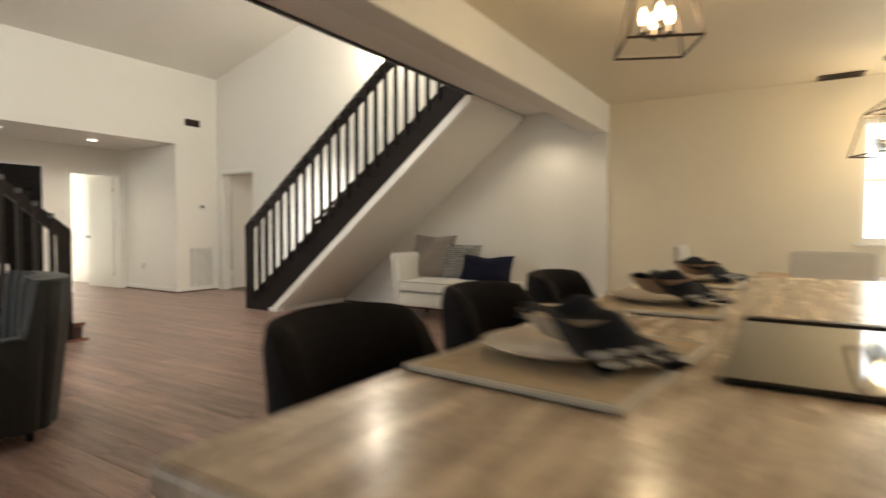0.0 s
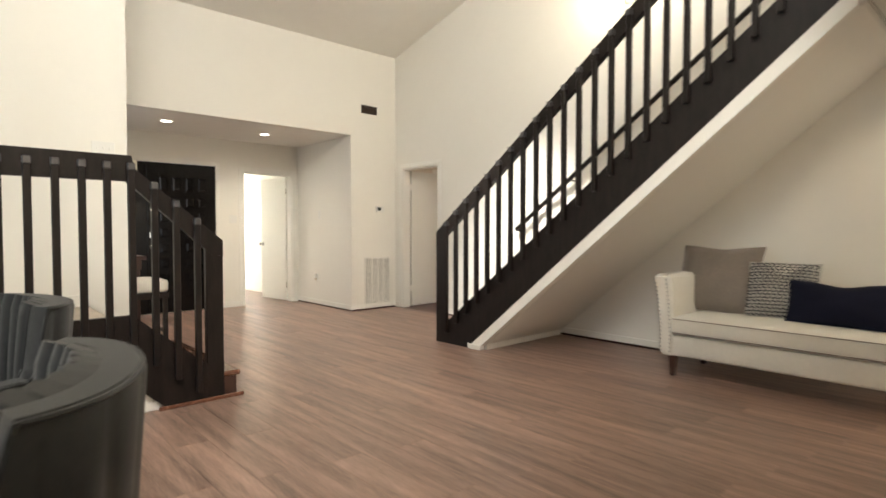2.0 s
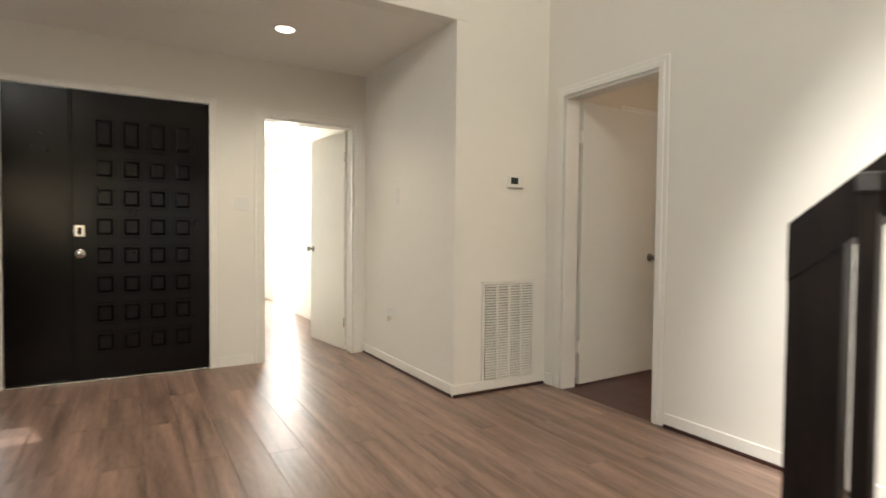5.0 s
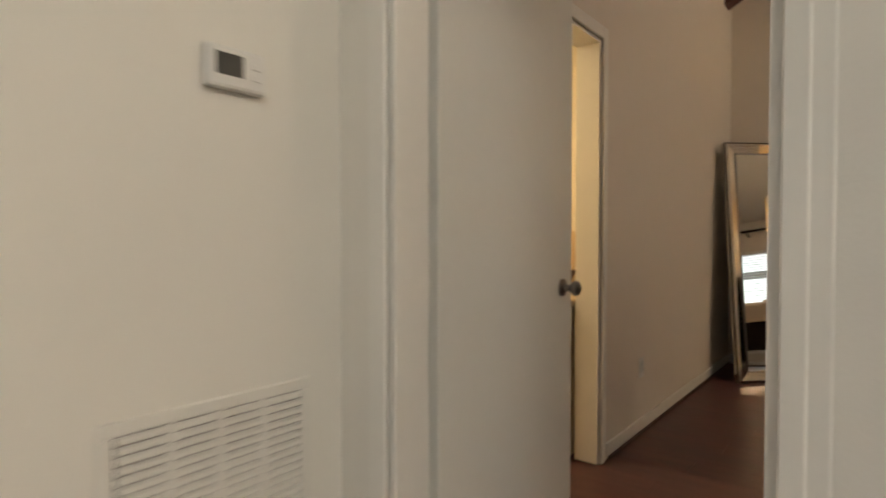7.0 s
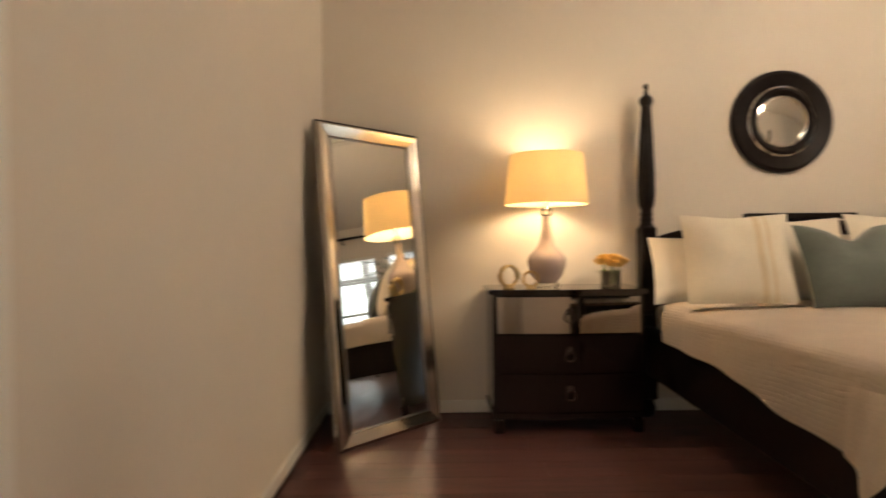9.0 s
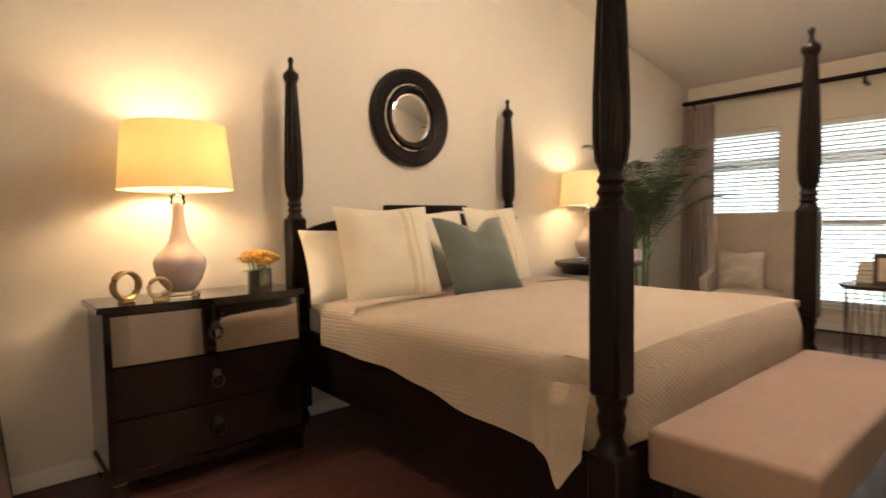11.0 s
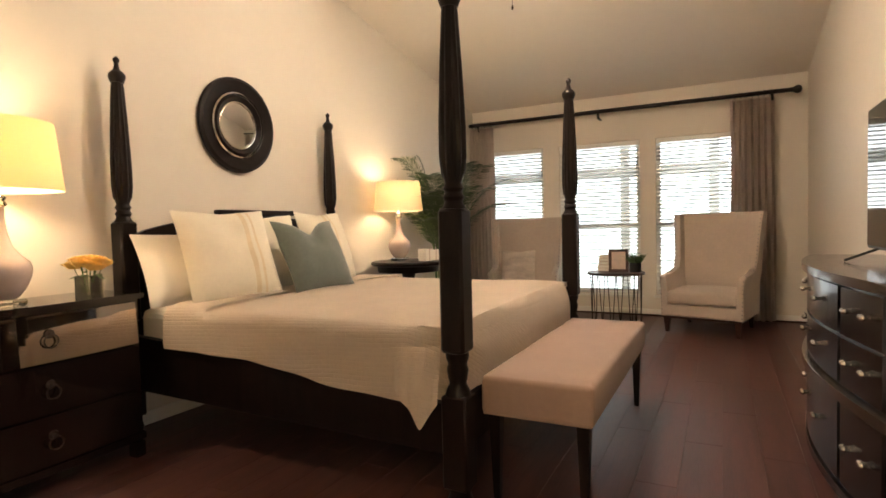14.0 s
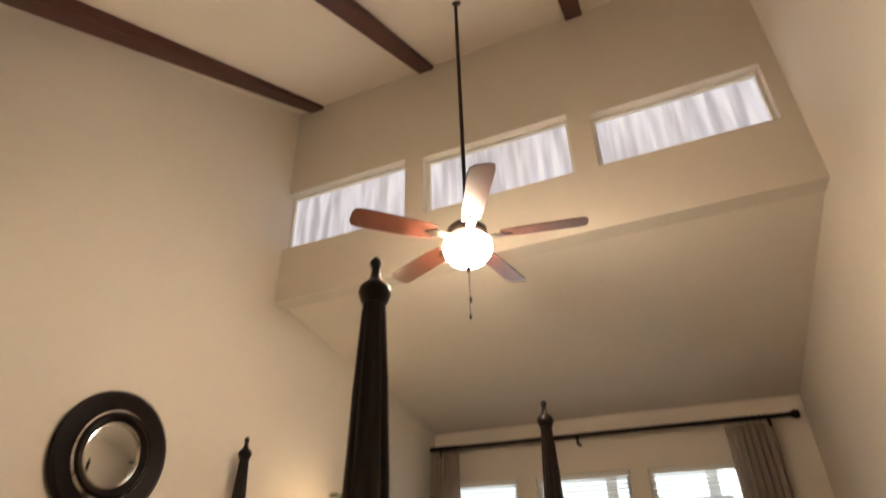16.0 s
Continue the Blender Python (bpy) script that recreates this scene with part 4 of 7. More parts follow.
plate("wall_outlet", "beige outlet low on the bedroom wall", pose(-7.899, 8.74, 0.37), 0.07, 0.115, "socket")


def downlight(x, y, z):
    t = thing("recessed_light", "round recessed ceiling light with a white rim, lit", "ceiling light", pose(x, y, z), "recessed ceiling lights")
    bm = bmesh.new()
    lathe(bm, [(0.062, -0.001), (0.064, -0.008), (0.085, -0.010), (0.092, -0.004), (0.092, -0.0005)], 28, cap=False)
    part("rim", bm, TRIM, t, smooth=True)
    bm = bmesh.new()
    lathe(bm, [(0.061, -0.004), (0.060, -0.002)], 24)
    part("lens", bm, CAN_GLOW, t)
    return t


for x, y, z in ((-8.59, 3.51, 2.515), (-8.68, 4.82, 2.515), (-1.54, 6.01, 2.50), (-1.5, 3.30, 2.50), (-1.5, 0.6, 2.50)):
    downlight(x, y, z)
sc = thing("wall_sconce", "small glowing wall sconce above the stairs", "sconce", pose(-4.07, 6.538, 3.50))
part("back_plate", boxes((-0.05, -0.014, -0.08, 0.05, 0, 0.06), bev=0.004), CHROME, sc)
bm = bmesh.new()
lathe(bm, [(0.045, -0.05), (0.07, 0.0), (0.075, 0.06), (0.073, 0.06), (0.068, 0.0), (0.043, -0.045)], 20, pose(0, -0.09, 0))
part("shade", bm, SCONCE_GLOW, sc, "glowing frosted shade", smooth=True)


# ---- cushions and settee ----
def cushion(name, label, mat, m, w, h, d, pinch=0.0, seed=0, group="", stripes=(), pattern=None):
    t = thing(name, label, "pillow", m, group)
    bm = bmesh.new()
    pillow_mesh(bm, w, h, d, pinch=pinch, seed=seed)
    body = part("cover", bm, mat, t, smooth=60)
    for u0, u1 in stripes:
        bm = bmesh.new()
        n = 16
        cols = []
        for u in (u0, u1):
            col = []
            for j in range(n + 1):
                v = -0.94 + 1.88 * j / n
                full = max(0.0, (1 - abs(u) ** 2.6) * (1 - abs(v) ** 2.6)) ** 0.55
                col.append(bm.verts.new((u * w / 2 * (1 - 0.05 * (1 - v * v)), -(d / 2 * full * (1 + 0.16 * noise.noise(Vector((u * 2.1 + seed, v * 2.1, -1)))) + 0.0025), v * h / 2 * (1 - 0.05 * (1 - u * u)))))
            cols.append(col)
        for j in range(n):
            bm.faces.new((cols[0][j], cols[1][j], cols[1][j + 1], cols[0][j + 1]))
        part("stripe", bm, STRIPE, body, smooth=True)
    if pattern:
        bm = bmesh.new()
        for j in range(17):
            for i in range(13):
                u, v = -0.86 + 1.72 * i / 12, -0.88 + 1.76 * j / 16
                full = max(0.0, (1 - abs(u) ** 2.6) * (1 - abs(v) ** 2.6)) ** 0.55
                y = -(d / 2 * full * (1 + 0.16 * noise.noise(Vector((u * 2.1 + seed, v * 2.1, -1)))) + 0.002)
                x, z = u * w / 2, v * h / 2
                s = 1 if j % 2 else -1
                q = [(x - 0.016, y, z - 0.007 * s - 0.0055), (x + 0.016, y, z + 0.007 * s - 0.0055), (x + 0.016, y, z + 0.007 * s + 0.0055), (x - 0.016, y, z - 0.007 * s + 0.0055)]
                bm.faces.new([bm.verts.new(p) for p in q])
        part("pattern", bm, pattern, body)
    return t


settee = thing("settee", "cream linen chaise settee with one raised arm and nailhead trim", "settee", pose(-3.31, 5.68, 0) @ Matrix.Diagonal((0.915, 1, 1, 1)))
bm = bmesh.new()
soft_box(bm, 0.06, 0.02, 0.165, 1.68, 0.70, 0.335, 0.02)
part("base", bm, LINEN, settee, smooth=True)
bm = bmesh.new()
soft_box(bm, 0.10, 0.0, 0.338, 1.67, 0.69, 0.475, 0.03, 0.035)
part("seat_cushion", bm, LINEN, settee, smooth=True)
for z in (0.352, 0.462):
    bm = bmesh.new()
    tube(bm, [(0.12, -0.002, z), (1.65, -0.002, z)], 0.004, 6)
    part("piping", bm, TAUPE, settee)
bm = bmesh.new()
ring = lambda z, x0, x1: [(x0, 0.0, z), (x1, 0.0, z), (x1, 0.70, z), (x0, 0.70, z)]
loft(bm, [ring(0.165, 0.0, 0.12), ring(0.45, -0.01, 0.12), ring(0.70, -0.035, 0.105), ring(0.805, -0.06, 0.085)])
bmesh.ops.bevel(bm, geom=list(bm.edges), offset=0.018, segments=3, affect="EDGES")
arm = part("arm", bm, LINEN, settee, smooth=True)
for k in range(19):
    for x in (0.012, 0.095):
        z = 0.20 + k * 0.0315
        sway = -0.06 * max(0, (z - 0.4) / 0.4) ** 1.3
        bm = bmesh.new()
        lathe(bm, [(0.0075, 0), (0.005, 0.004), (0.001, 0.005)], 8, pose(x + sway * (1 if x < 0.05 else 0.7), -0.001, z, 90, 0, 0))
        part("nailhead", bm, PEWTER, arm)
for x, y in ((0.10, 0.06), (1.60, 0.06), (0.10, 0.64), (1.60, 0.64)):
    bm = bmesh.new()
    loft(bm, [[(x - a, y - a, z), (x + a, y - a, z), (x + a, y + a, z), (x - a, y + a, z)] for a, z in ((0.018, 0.0), (0.030, 0.166))])
    part("leg", bm, LEGWOOD, settee)
lean = lambda x, y, z, tilt, turn=0: pose(x, y, z, -tilt, 0, turn)
cushion("throw_pillow", "square taupe velvet cushion on the settee", TAUPE, lean(-3.07, 6.20, 0.755, 20, -6), 0.68, 0.58, 0.18, 0.03, 2)
cushion("throw_pillow", "grey and white woven-pattern cushion on the settee", FABRIC_DOT, lean(-2.56, 6.10, 0.70, 22, 6), 0.48, 0.46, 0.15, 0.20, 5, pattern=NAVY)
cushion("throw_pillow", "oblong navy velvet lumbar cushion on the settee", NAVY, lean(-2.17, 6.00, 0.645, 24, 2), 0.66, 0.33, 0.15, 0.09, 8)


# ---- tub armchairs ----
def armchair(m):
    t = thing("armchair", "grey-green velvet tub armchair with a channelled back", "armchair", m, "velvet tub chairs")
    # the chair faces -y; the shell wraps sides and back
    n = 132
    def shell(base, z_of, ripple=0.0):
        pts = []
        for k in range(n + 1):
            s = k / n
            r_off = base + ripple * (abs(math.sin(math.pi * 15 * s)) ** 0.6 - 0.7)
            if s < 0.28:
                x, y = 0.38 + r_off, -0.40 + 0.55 * s / 0.28
            elif s > 0.72:
                x, y = -0.38 - r_off, -0.40 + 0.55 * (1 - s) / 0.28
            else:
                a = math.pi * (s - 0.28) / 0.44
                x, y = (0.38 + r_off) * math.cos(a), 0.15 + (0.25 + r_off) * math.sin(a) ** 0.8
            pts.append((x, y, z_of(s)))
        return pts
    def rim(s):
        e = abs(s - 0.5) / 0.5
        return 0.845 - 0.28 * max(0.0, min(1.0, (e - 0.37) / 0.045)) - 0.10 * max(0, e - 0.45)
    bm = bmesh.new()
    o0, o1 = shell(-0.03, lambda s: 0.07, 0.014), shell(0.02, lambda s: rim(s) * 0.6, 0.018)
    o2, o3 = shell(0.045, lambda s: rim(s) - 0.02, 0.012), shell(0.03, lambda s: rim(s) + 0.004)
    i3, i2 = shell(-0.045, lambda s: rim(s) + 0.004), shell(-0.065, lambda s: rim(s) - 0.025)
    i0 = shell(-0.075, lambda s: 0.30)
    rows = [o0, o1, o2, o3, i3, i2, i0]
    g = [[bm.verts.new(p) for p in row] for row in rows]
    for a, b in zip(g, g[1:]):
        for k in range(n):
            bm.faces.new((a[k], a[k + 1], b[k + 1], b[k]))
    for k in (0, n):
        bm.faces.new([row[k] for row in g])
    bmesh.ops.recalc_face_normals(bm, faces=bm.faces)
    part("shell", bm, VELVET, t, "velvet shell with rolled rim", smooth=50)
    for off in (0.040, -0.055):
        bm = bmesh.new()
        tube(bm, shell(off, lambda s: rim(s) - 0.004), 0.006, 6)
        part("piping", bm, VELVET, t, smooth=True)
    for k in range(9):
        a = math.pi * (0.17 + 0.66 * k / 8)
        x, y = 0.30 * math.cos(a), 0.13 + 0.17 * math.sin(a)
        bm = bmesh.new()
        tube(bm, [(x, y, 0.42), (x * 1.02, y + 0.01, 0.62), (x * 1.05, y + 0.025, 0.80), (x * 1.08, y + 0.04, 0.85)], 0.052, 10)
        part("channel", bm, VELVET, t, smooth=True)
    bm = bmesh.new()
    soft_box(bm, -0.30, -0.42, 0.30, 0.30, 0.16, 0.44, 0.035, 0.02)
    part("seat", bm, VELVET, t, smooth=True)
    bm = bmesh.new()
    soft_box(bm, -0.34, -0.40, 0.075, 0.34, 0.14, 0.298, 0.02)
    part("front_rail", bm, VELVET, t, smooth=True)
    for x, y in ((0.27, -0.33), (-0.27, -0.33), (0.24, 0.22), (-0.24, 0.22)):
        bm = bmesh.new()
        lathe(bm, [(0.016, 0.0), (0.024, 0.076)], 10, pose(x, y, 0))
        part("leg", bm, DARKWOOD, t)
    return t


armchair(pose(-2.81, 1.37, 0, 0, 0, -13))
armchair(pose(-4.28, 1.42, 0, 0, 0, 12))


# ---- bar stools and the island's table setting ----
def bar_stool(y):
    t = thing("bar_stool", "charcoal upholstered bar stool with a curved back", "bar stool", pose(0.045, y, -0.03), "stools at the island")
    n, rows = 18, []
    for r, z in ((0.0, 0.56), (0.0, 0.62), (0.010, 0.80), (0.018, 0.90), (0.010, 0.945), (-0.02, 0.955), (-0.045, 0.94), (-0.055, 0.88), (-0.055, 0.62)):
        ringp = []
        for k in range(n + 1):
            a = math.pi * (0.5 + k / n)
            s = abs(k / n - 0.5) * 2
            dip = -0.03 * s ** 3 * (z - 0.56) / 0.39 - (0.10 * max(0, (s - 0.72) / 0.28) ** 2 if z > 0.7 else 0)
            ringp.append((-0.02 + (0.24 + r) * math.cos(a) * 0.9, (0.245 + r) * math.sin(a), z + dip))
        rows.append(ringp)
    bm = bmesh.new()
    g = [[bm.verts.new(p) for p in row] for row in rows]
    for a, b in zip(g, g[1:]):
        for k in range(n):
            bm.faces.new((a[k], a[k + 1], b[k + 1], b[k]))
    for k in range(n):
        bm.faces.new((g[-1][k], g[-1][k + 1], g[0][k + 1], g[0][k]))
    for k in (0, n):
        bm.faces.new([row[k] for row in g])
    part("backrest", bm, CHARCOAL, t, smooth=50)
    bm = bmesh.new()
    soft_box(bm, -0.20, -0.22, 0.56, 0.22, 0.22, 0.66, 0.035, 0.02)
    part("seat", bm, CHARCOAL, t, smooth=True)
    for x, yy in ((-0.17, -0.17), (-0.17, 0.17), (0.17, -0.17), (0.17, 0.17)):
        bm = bmesh.new()
        tube(bm, [(x * 1.15, yy * 1.15, 0.03), (x, yy, 0.57)], 0.014, 8, 0.021)
        part("leg", bm, DARKWOOD, t)
    for a, b in (((-0.185, -0.185), (-0.185, 0.185)), ((0.185, -0.185), (0.185, 0.185)), ((-0.185, -0.185), (0.185, -0.185)), ((-0.185, 0.185), (0.185, 0.185))):
        bm = bmesh.new()
        tube(bm, [(*a, 0.22), (*b, 0.22)], 0.010, 6)
        part("stretcher", bm, DARKWOOD, t)
    return t


for y in (1.235, 1.95, 2.66):
    bar_stool(y)
ck = thing("cooktop", "black glass cooktop set in the island with a downdraft slot", "cooktop", pose(0.72, 1.08, 0.911))
part("glass", boxes((0, 0, 0, 0.79, 0.53, 0.009), bev=0.003), GLASS_BLACK, ck)
part("downdraft", boxes((0.0, 0.56, 0.0, 0.79, 0.60, 0.012), bev=0.003), DARKWOOD, ck)
for k, (y, turn) in enumerate(((1.10, -6), (1.84, 2), (2.56, -3))):
    mat_ = thing("placemat", "tan woven rectangular placemat on the island", "placemat", pose(0.50, y, 0.912, 0, 0, turn), "place settings")
    part("weave", boxes((-0.138, -0.198, 0, 0.158, 0.218, 0.008), bev=0.003), WOVEN, mat_)
    part("binding", boxes((-0.15, -0.21, 0, -0.139, 0.23, 0.009), (0.159, -0.21, 0, 0.17, 0.23, 0.009), (-0.139, -0.21, 0, 0.159, -0.199, 0.009), (-0.139, 0.219, 0, 0.159, 0.23, 0.009), bev=0.003), LINEN, mat_, "stitched pale edge binding")
    pl = thing("plate_setting", "round cream glazed plate on a placemat", "plate", pose(0.50, y, 0.921, 0, 0, 0), "place settings")
    bm = bmesh.new()
    lathe(bm, [(0.06, 0.0), (0.075, 0.002), (0.125, 0.016), (0.128, 0.019), (0.12, 0.018), (0.07, 0.006), (0.005, 0.005)], 32)
    part("plate", bm, PLATE, pl, smooth=True)
    bm = bmesh.new()
    lathe(bm, [(0.03, 0.020), (0.055, 0.030), (0.085, 0.062), (0.087, 0.064), (0.078, 0.060), (0.045, 0.034), (0.004, 0.028)], 28, pose(0.01, 0.02, 0))
    part("bowl", bm, SKIN_TONE_DISH if k else PLATE, pl, smooth=True)
    nk = thing("napkin", "crumpled slate blue patterned napkin laid over the bowl", "napkin", pose(0.545, y - 0.015, 0.922, 0, 0, -32 + 9 * k), "place settings")
    bm = bmesh.new()
    rows = []
    for j in range(15):
        u = -0.08 + 0.20 * j / 14
        row = []
        for i in range(13):
            v = -0.075 + 0.15 * i / 12
            h = 0.062 / (1 + math.exp(44 * (u - 0.05))) + 0.010
            fold = 0.012 * math.sin(70 * v + 14 * u + k) + 0.008 * math.sin(55 * u - 30 * v + 2 * k)
            row.append((u + 0.012 * math.sin(40 * v), v * (1 + 0.9 * max(0.0, u + 0.02)), max(0.006, h + fold - 2.2 * v * v)))
        rows.append(row)
    loft(bm, rows, cap=False, closed=False)
    bmesh.ops.solidify(bm, geom=list(bm.faces), thickness=0.005)
    cloth = part("cloth", bm, NAPKIN, nk, smooth=True)
    for j in range(2):
        for i in range(4):
            v = -0.07 + i * 0.037
            u = 0.078 + 0.024 * j
            part("pale_block", boxes((u, v, 0.022 - 0.006 * j, u + 0.019, v + 0.027, 0.031 - 0.008 * j), bev=0.003), NAPKIN_PALE, cloth)


# ---- lanterns ----
def lantern(x, y, z, s):
    t = thing("pendant_lantern", "dark bronze open-cage pendant lantern with lit bulbs", "pendant light", pose(x, y, z, 0, 0, 24), "cage lanterns")
    w, h, wt = 0.20 * s, 0.34 * s, 0.13 * s
    low = [(w, w, 0), (-w, w, 0), (-w, -w, 0), (w, -w, 0)]
    top = [(wt, wt, h), (-wt, wt, h), (-wt, -wt, h), (wt, -wt, h)]
    for a, b in [(low[k], low[(k + 1) % 4]) for k in range(4)] + [(top[k], top[(k + 1) % 4]) for k in range(4)] + list(zip(low, top)) + [(top[k], (0, 0, h + 0.12 * s)) for k in range(4)]:
        bm = bmesh.new()
        tube(bm, [a, b], 0.007, 6)
        part("cage_bar", bm, BRONZE, t)
    bm = bmesh.new()
    tube(bm, [(0, 0, h + 0.10 * s), (0, 0, 2.498 - z)], 0.006, 6)
    lathe(bm, [(0.06, 2.475 - z), (0.06, 2.499 - z)], 20)
    part("stem", bm, BRONZE, t)
    bm = bmesh.new()
    tube(bm, [(0, 0, h + 0.1 * s), (0, 0, 0.06 * s)], 0.008, 6)
    for a in (0, 90, 180, 270):
        c, q = math.cos(radians(a)), math.sin(radians(a))
        tube(bm, [(0, 0, 0.07 * s), (0.05 * s * c, 0.05 * s * q, 0.055 * s), (0.075 * s * c, 0.075 * s * q, 0.08 * s)], 0.006, 6)
    part("arms", bm, BRONZE, t)
    for a in (0, 90, 180, 270):
        c, q = 0.075 * s * math.cos(radians(a)), 0.075 * s * math.sin(radians(a))
        bm = bmesh.new()
        lathe(bm, [(0.022 * s, 0.08 * s), (0.026 * s, 0.085 * s), (0.012 * s, 0.095 * s), (0.012 * s, 0.13 * s)], 12, pose(c, q, 0))
        part("candle_cup", bm, BRONZE, t)
        bm = bmesh.new()
        lathe(bm, [(0.008, 0.132 * s), (0.021 * s, 0.165 * s), (0.016 * s, 0.20 * s), (0.002, 0.235 * s)], 12, pose(c, q, 0))
        part("bulb", bm, BULB_GLOW, t, smooth=True)


lantern(0.19, 3.38, 2.08, 0.92)
lantern(1.50, 5.90, 1.72, 1.0)

# ---- dining corner seen past the island ----
dt = thing("dining_table", "pale oak dining table beyond the island", "table", pose(1.35, 5.35, 0))
part("tabletop", boxes((-0.75, -0.45, 0.70, 0.9, 0.45, 0.745), bev=0.008), OAK, dt)
part("apron", boxes((-0.65, -0.38, 0.62, 0.8, 0.38, 0.699)), OAK, dt)
for x, y in ((-0.62, -0.36), (-0.62, 0.36), (0.77, -0.36), (0.77, 0.36)):
    part("leg", boxes((x - 0.035, y - 0.035, 0, x + 0.035, y + 0.035, 0.62), bev=0.004), OAK, dt)


def dining_chair(m):
    t = thing("dining_chair", "cream upholstered dining chair at the oak table", "chair", m, "dining chairs")
    bm = bmesh.new()
    soft_box(bm, -0.23, -0.23, 0.38, 0.23, 0.23, 0.48, 0.03, 0.02)
    part("seat", bm, LINEN, t, smooth=True)
    bm = bmesh.new()
    soft_box(bm, -0.22, 0.18, 0.48, 0.22, 0.25, 0.98, 0.025)
    for v in bm.verts:
        v.co.y += 0.12 * (v.co.z - 0.48)
    part("backrest", bm, LINEN, t, smooth=True)
    for x, y in ((-0.19, -0.19), (0.19, -0.19), (-0.19, 0.2), (0.19, 0.2)):
        part("leg", boxes((x - 0.018, y - 0.018, 0, x + 0.018, y + 0.018, 0.385), bev=0.003), OAK, t)
    return t


c0 = dining_chair(pose(1.05, 4.70, 0, 0, 0, 180))
copy_thing(c0, pose(0.32, 5.35, 0, 0, 0, 90))
copy_thing(c0, pose(1.75, 4.70, 0, 0, 0, 176))
kw = tagged(obj("window_kitchen", boxes((1.38, 6.55, 1.0, 1.42, 6.63, 2.12), (2.26, 6.55, 1.0, 2.30, 6.63, 2.12), (1.42, 6.55, 1.0, 2.26, 6.63, 1.04), (1.42, 6.55, 2.08, 2.26, 6.63, 2.12), (1.42, 6.57, 1.55, 2.26, 6.61, 1.58), bev=0.003), TRIM), "white kitchen window with muntins", "window", kind="structure")
for k in range(2):
    part("muntin", boxes((1.70 + k * 0.28, 6.575, 1.04, 1.715 + k * 0.28, 6.605, 2.08)), TRIM, kw)
part("window_sill", boxes((1.34, 6.44, 0.97, 2.34, 6.545, 0.998), bev=0.004), TRIM, kw)
part("pane", boxes((1.42, 6.588, 1.04, 2.26, 6.592, 2.08)), GLASS, kw).visible_shadow = False

# ---- entry console with its lamp, stool and picture ----
cs = thing("console_table", "dark wooden console table in the entry", "console table", pose(-7.62, 2.60, 0))
part("top", boxes((-0.26, -0.55, 0.86, 0.26, 0.36, 0.90), bev=0.006), LEGWOOD, cs)
part("apron", boxes((-0.23, -0.50, 0.76, 0.23, 0.32, 0.859), bev=0.003), LEGWOOD, cs)
for x in (-0.20, 0.20):
    for y in (-0.46, 0.28):
        part("leg", boxes((x - 0.025, y - 0.025, 0, x + 0.025, y + 0.025, 0.76), bev=0.003), LEGWOOD, cs)
part("stretcher_shelf", boxes((-0.22, -0.47, 0.16, 0.22, 0.29, 0.185), bev=0.003), LEGWOOD, cs)
cl = thing("table_lamp", "gold-stemmed table lamp with a white drum shade on the console", "lamp", pose(-7.58, 2.74, 0.901))
bm = bmesh.new()
lathe(bm, [(0.075, 0), (0.078, 0.015), (0.03, 0.03), (0.016, 0.05), (0.034, 0.09), (0.018, 0.13), (0.036, 0.18), (0.018, 0.23), (0.036, 0.28), (0.018, 0.33), (0.034, 0.38), (0.016, 0.43), (0.014, 0.70)], 20)
part("stem", bm, GOLD, cl, smooth=True)
bm = bmesh.new()
lathe(bm, [(0.20, 0.70), (0.195, 0.97), (0.192, 0.97), (0.197, 0.70)], 32, cap=False)
part("shade", bm, SHADE_OFF, cl, smooth=True)
st = thing("upholstered_stool", "dark wooden stool with a cream cushion under the console", "stool", pose(-7.20, 2.86, 0))
bm = bmesh.new()
soft_box(bm, -0.22, -0.20, 0.56, 0.22, 0.20, 0.68, 0.03, 0.02)
part("cushion", bm, LINEN, st, smooth=True)
part("seat_frame", boxes((-0.22, -0.20, 0.50, 0.22, 0.20, 0.559), bev=0.004), DARKWOOD, st)
for x in (-0.19, 0.19):
    for y in (-0.17, 0.17):
        part("leg", boxes((x - 0.02, y - 0.02, 0, x + 0.02, y + 0.02, 0.50), bev=0.003), DARKWOOD, st)
for y in (-0.17, 0.17):
    part("stretcher", boxes((-0.17, y - 0.012, 0.16, 0.17, y + 0.012, 0.19)), DARKWOOD, st)
pf = thing("picture_frame", "dark framed picture on the back of the pier wall", "picture", pose(-6.60, 2.2, 1.5))
part("frame", boxes((-0.03, -0.35, -0.45, -0.001, 0.35, 0.45), bev=0.004), DARKWOOD, pf)
part("print", boxes((-0.033, -0.30, -0.40, -0.0305, 0.30, 0.40)), PAPER, pf)

# ---- bright front room ----
for x in (-11.5, -14.6):
    t = thing("flush_ceiling_light", "bronze-rimmed frosted bowl ceiling light, lit", "ceiling light", pose(x, 5.35, 2.499), "front room ceiling lights")
    bm = bmesh.new()
    lathe(bm, [(0.17, 0.0), (0.18, -0.02), (0.165, -0.035), (0.15, -0.03)], 28)
    part("rim", bm, BRONZE, t, smooth=True)
    bm = bmesh.new()
    lathe(bm, [(0.15, -0.032), (0.13, -0.075), (0.08, -0.105), (0.004, -0.115)], 28)
    part("bowl", bm, CAN_GLOW, t, smooth=True)
pp = thing("potted_bush", "leafy green bush in a basket in the front room", "plant", pose(-17.4, 5.02, 0))
bm = bmesh.new()
lathe(bm, [(0.14, 0), (0.19, 0.10), (0.20, 0.26), (0.18, 0.26), (0.17, 0.12)], 20)
part("basket", bm, WOVEN, pp, smooth=True)
bm = bmesh.new()
rr = random.Random(3)
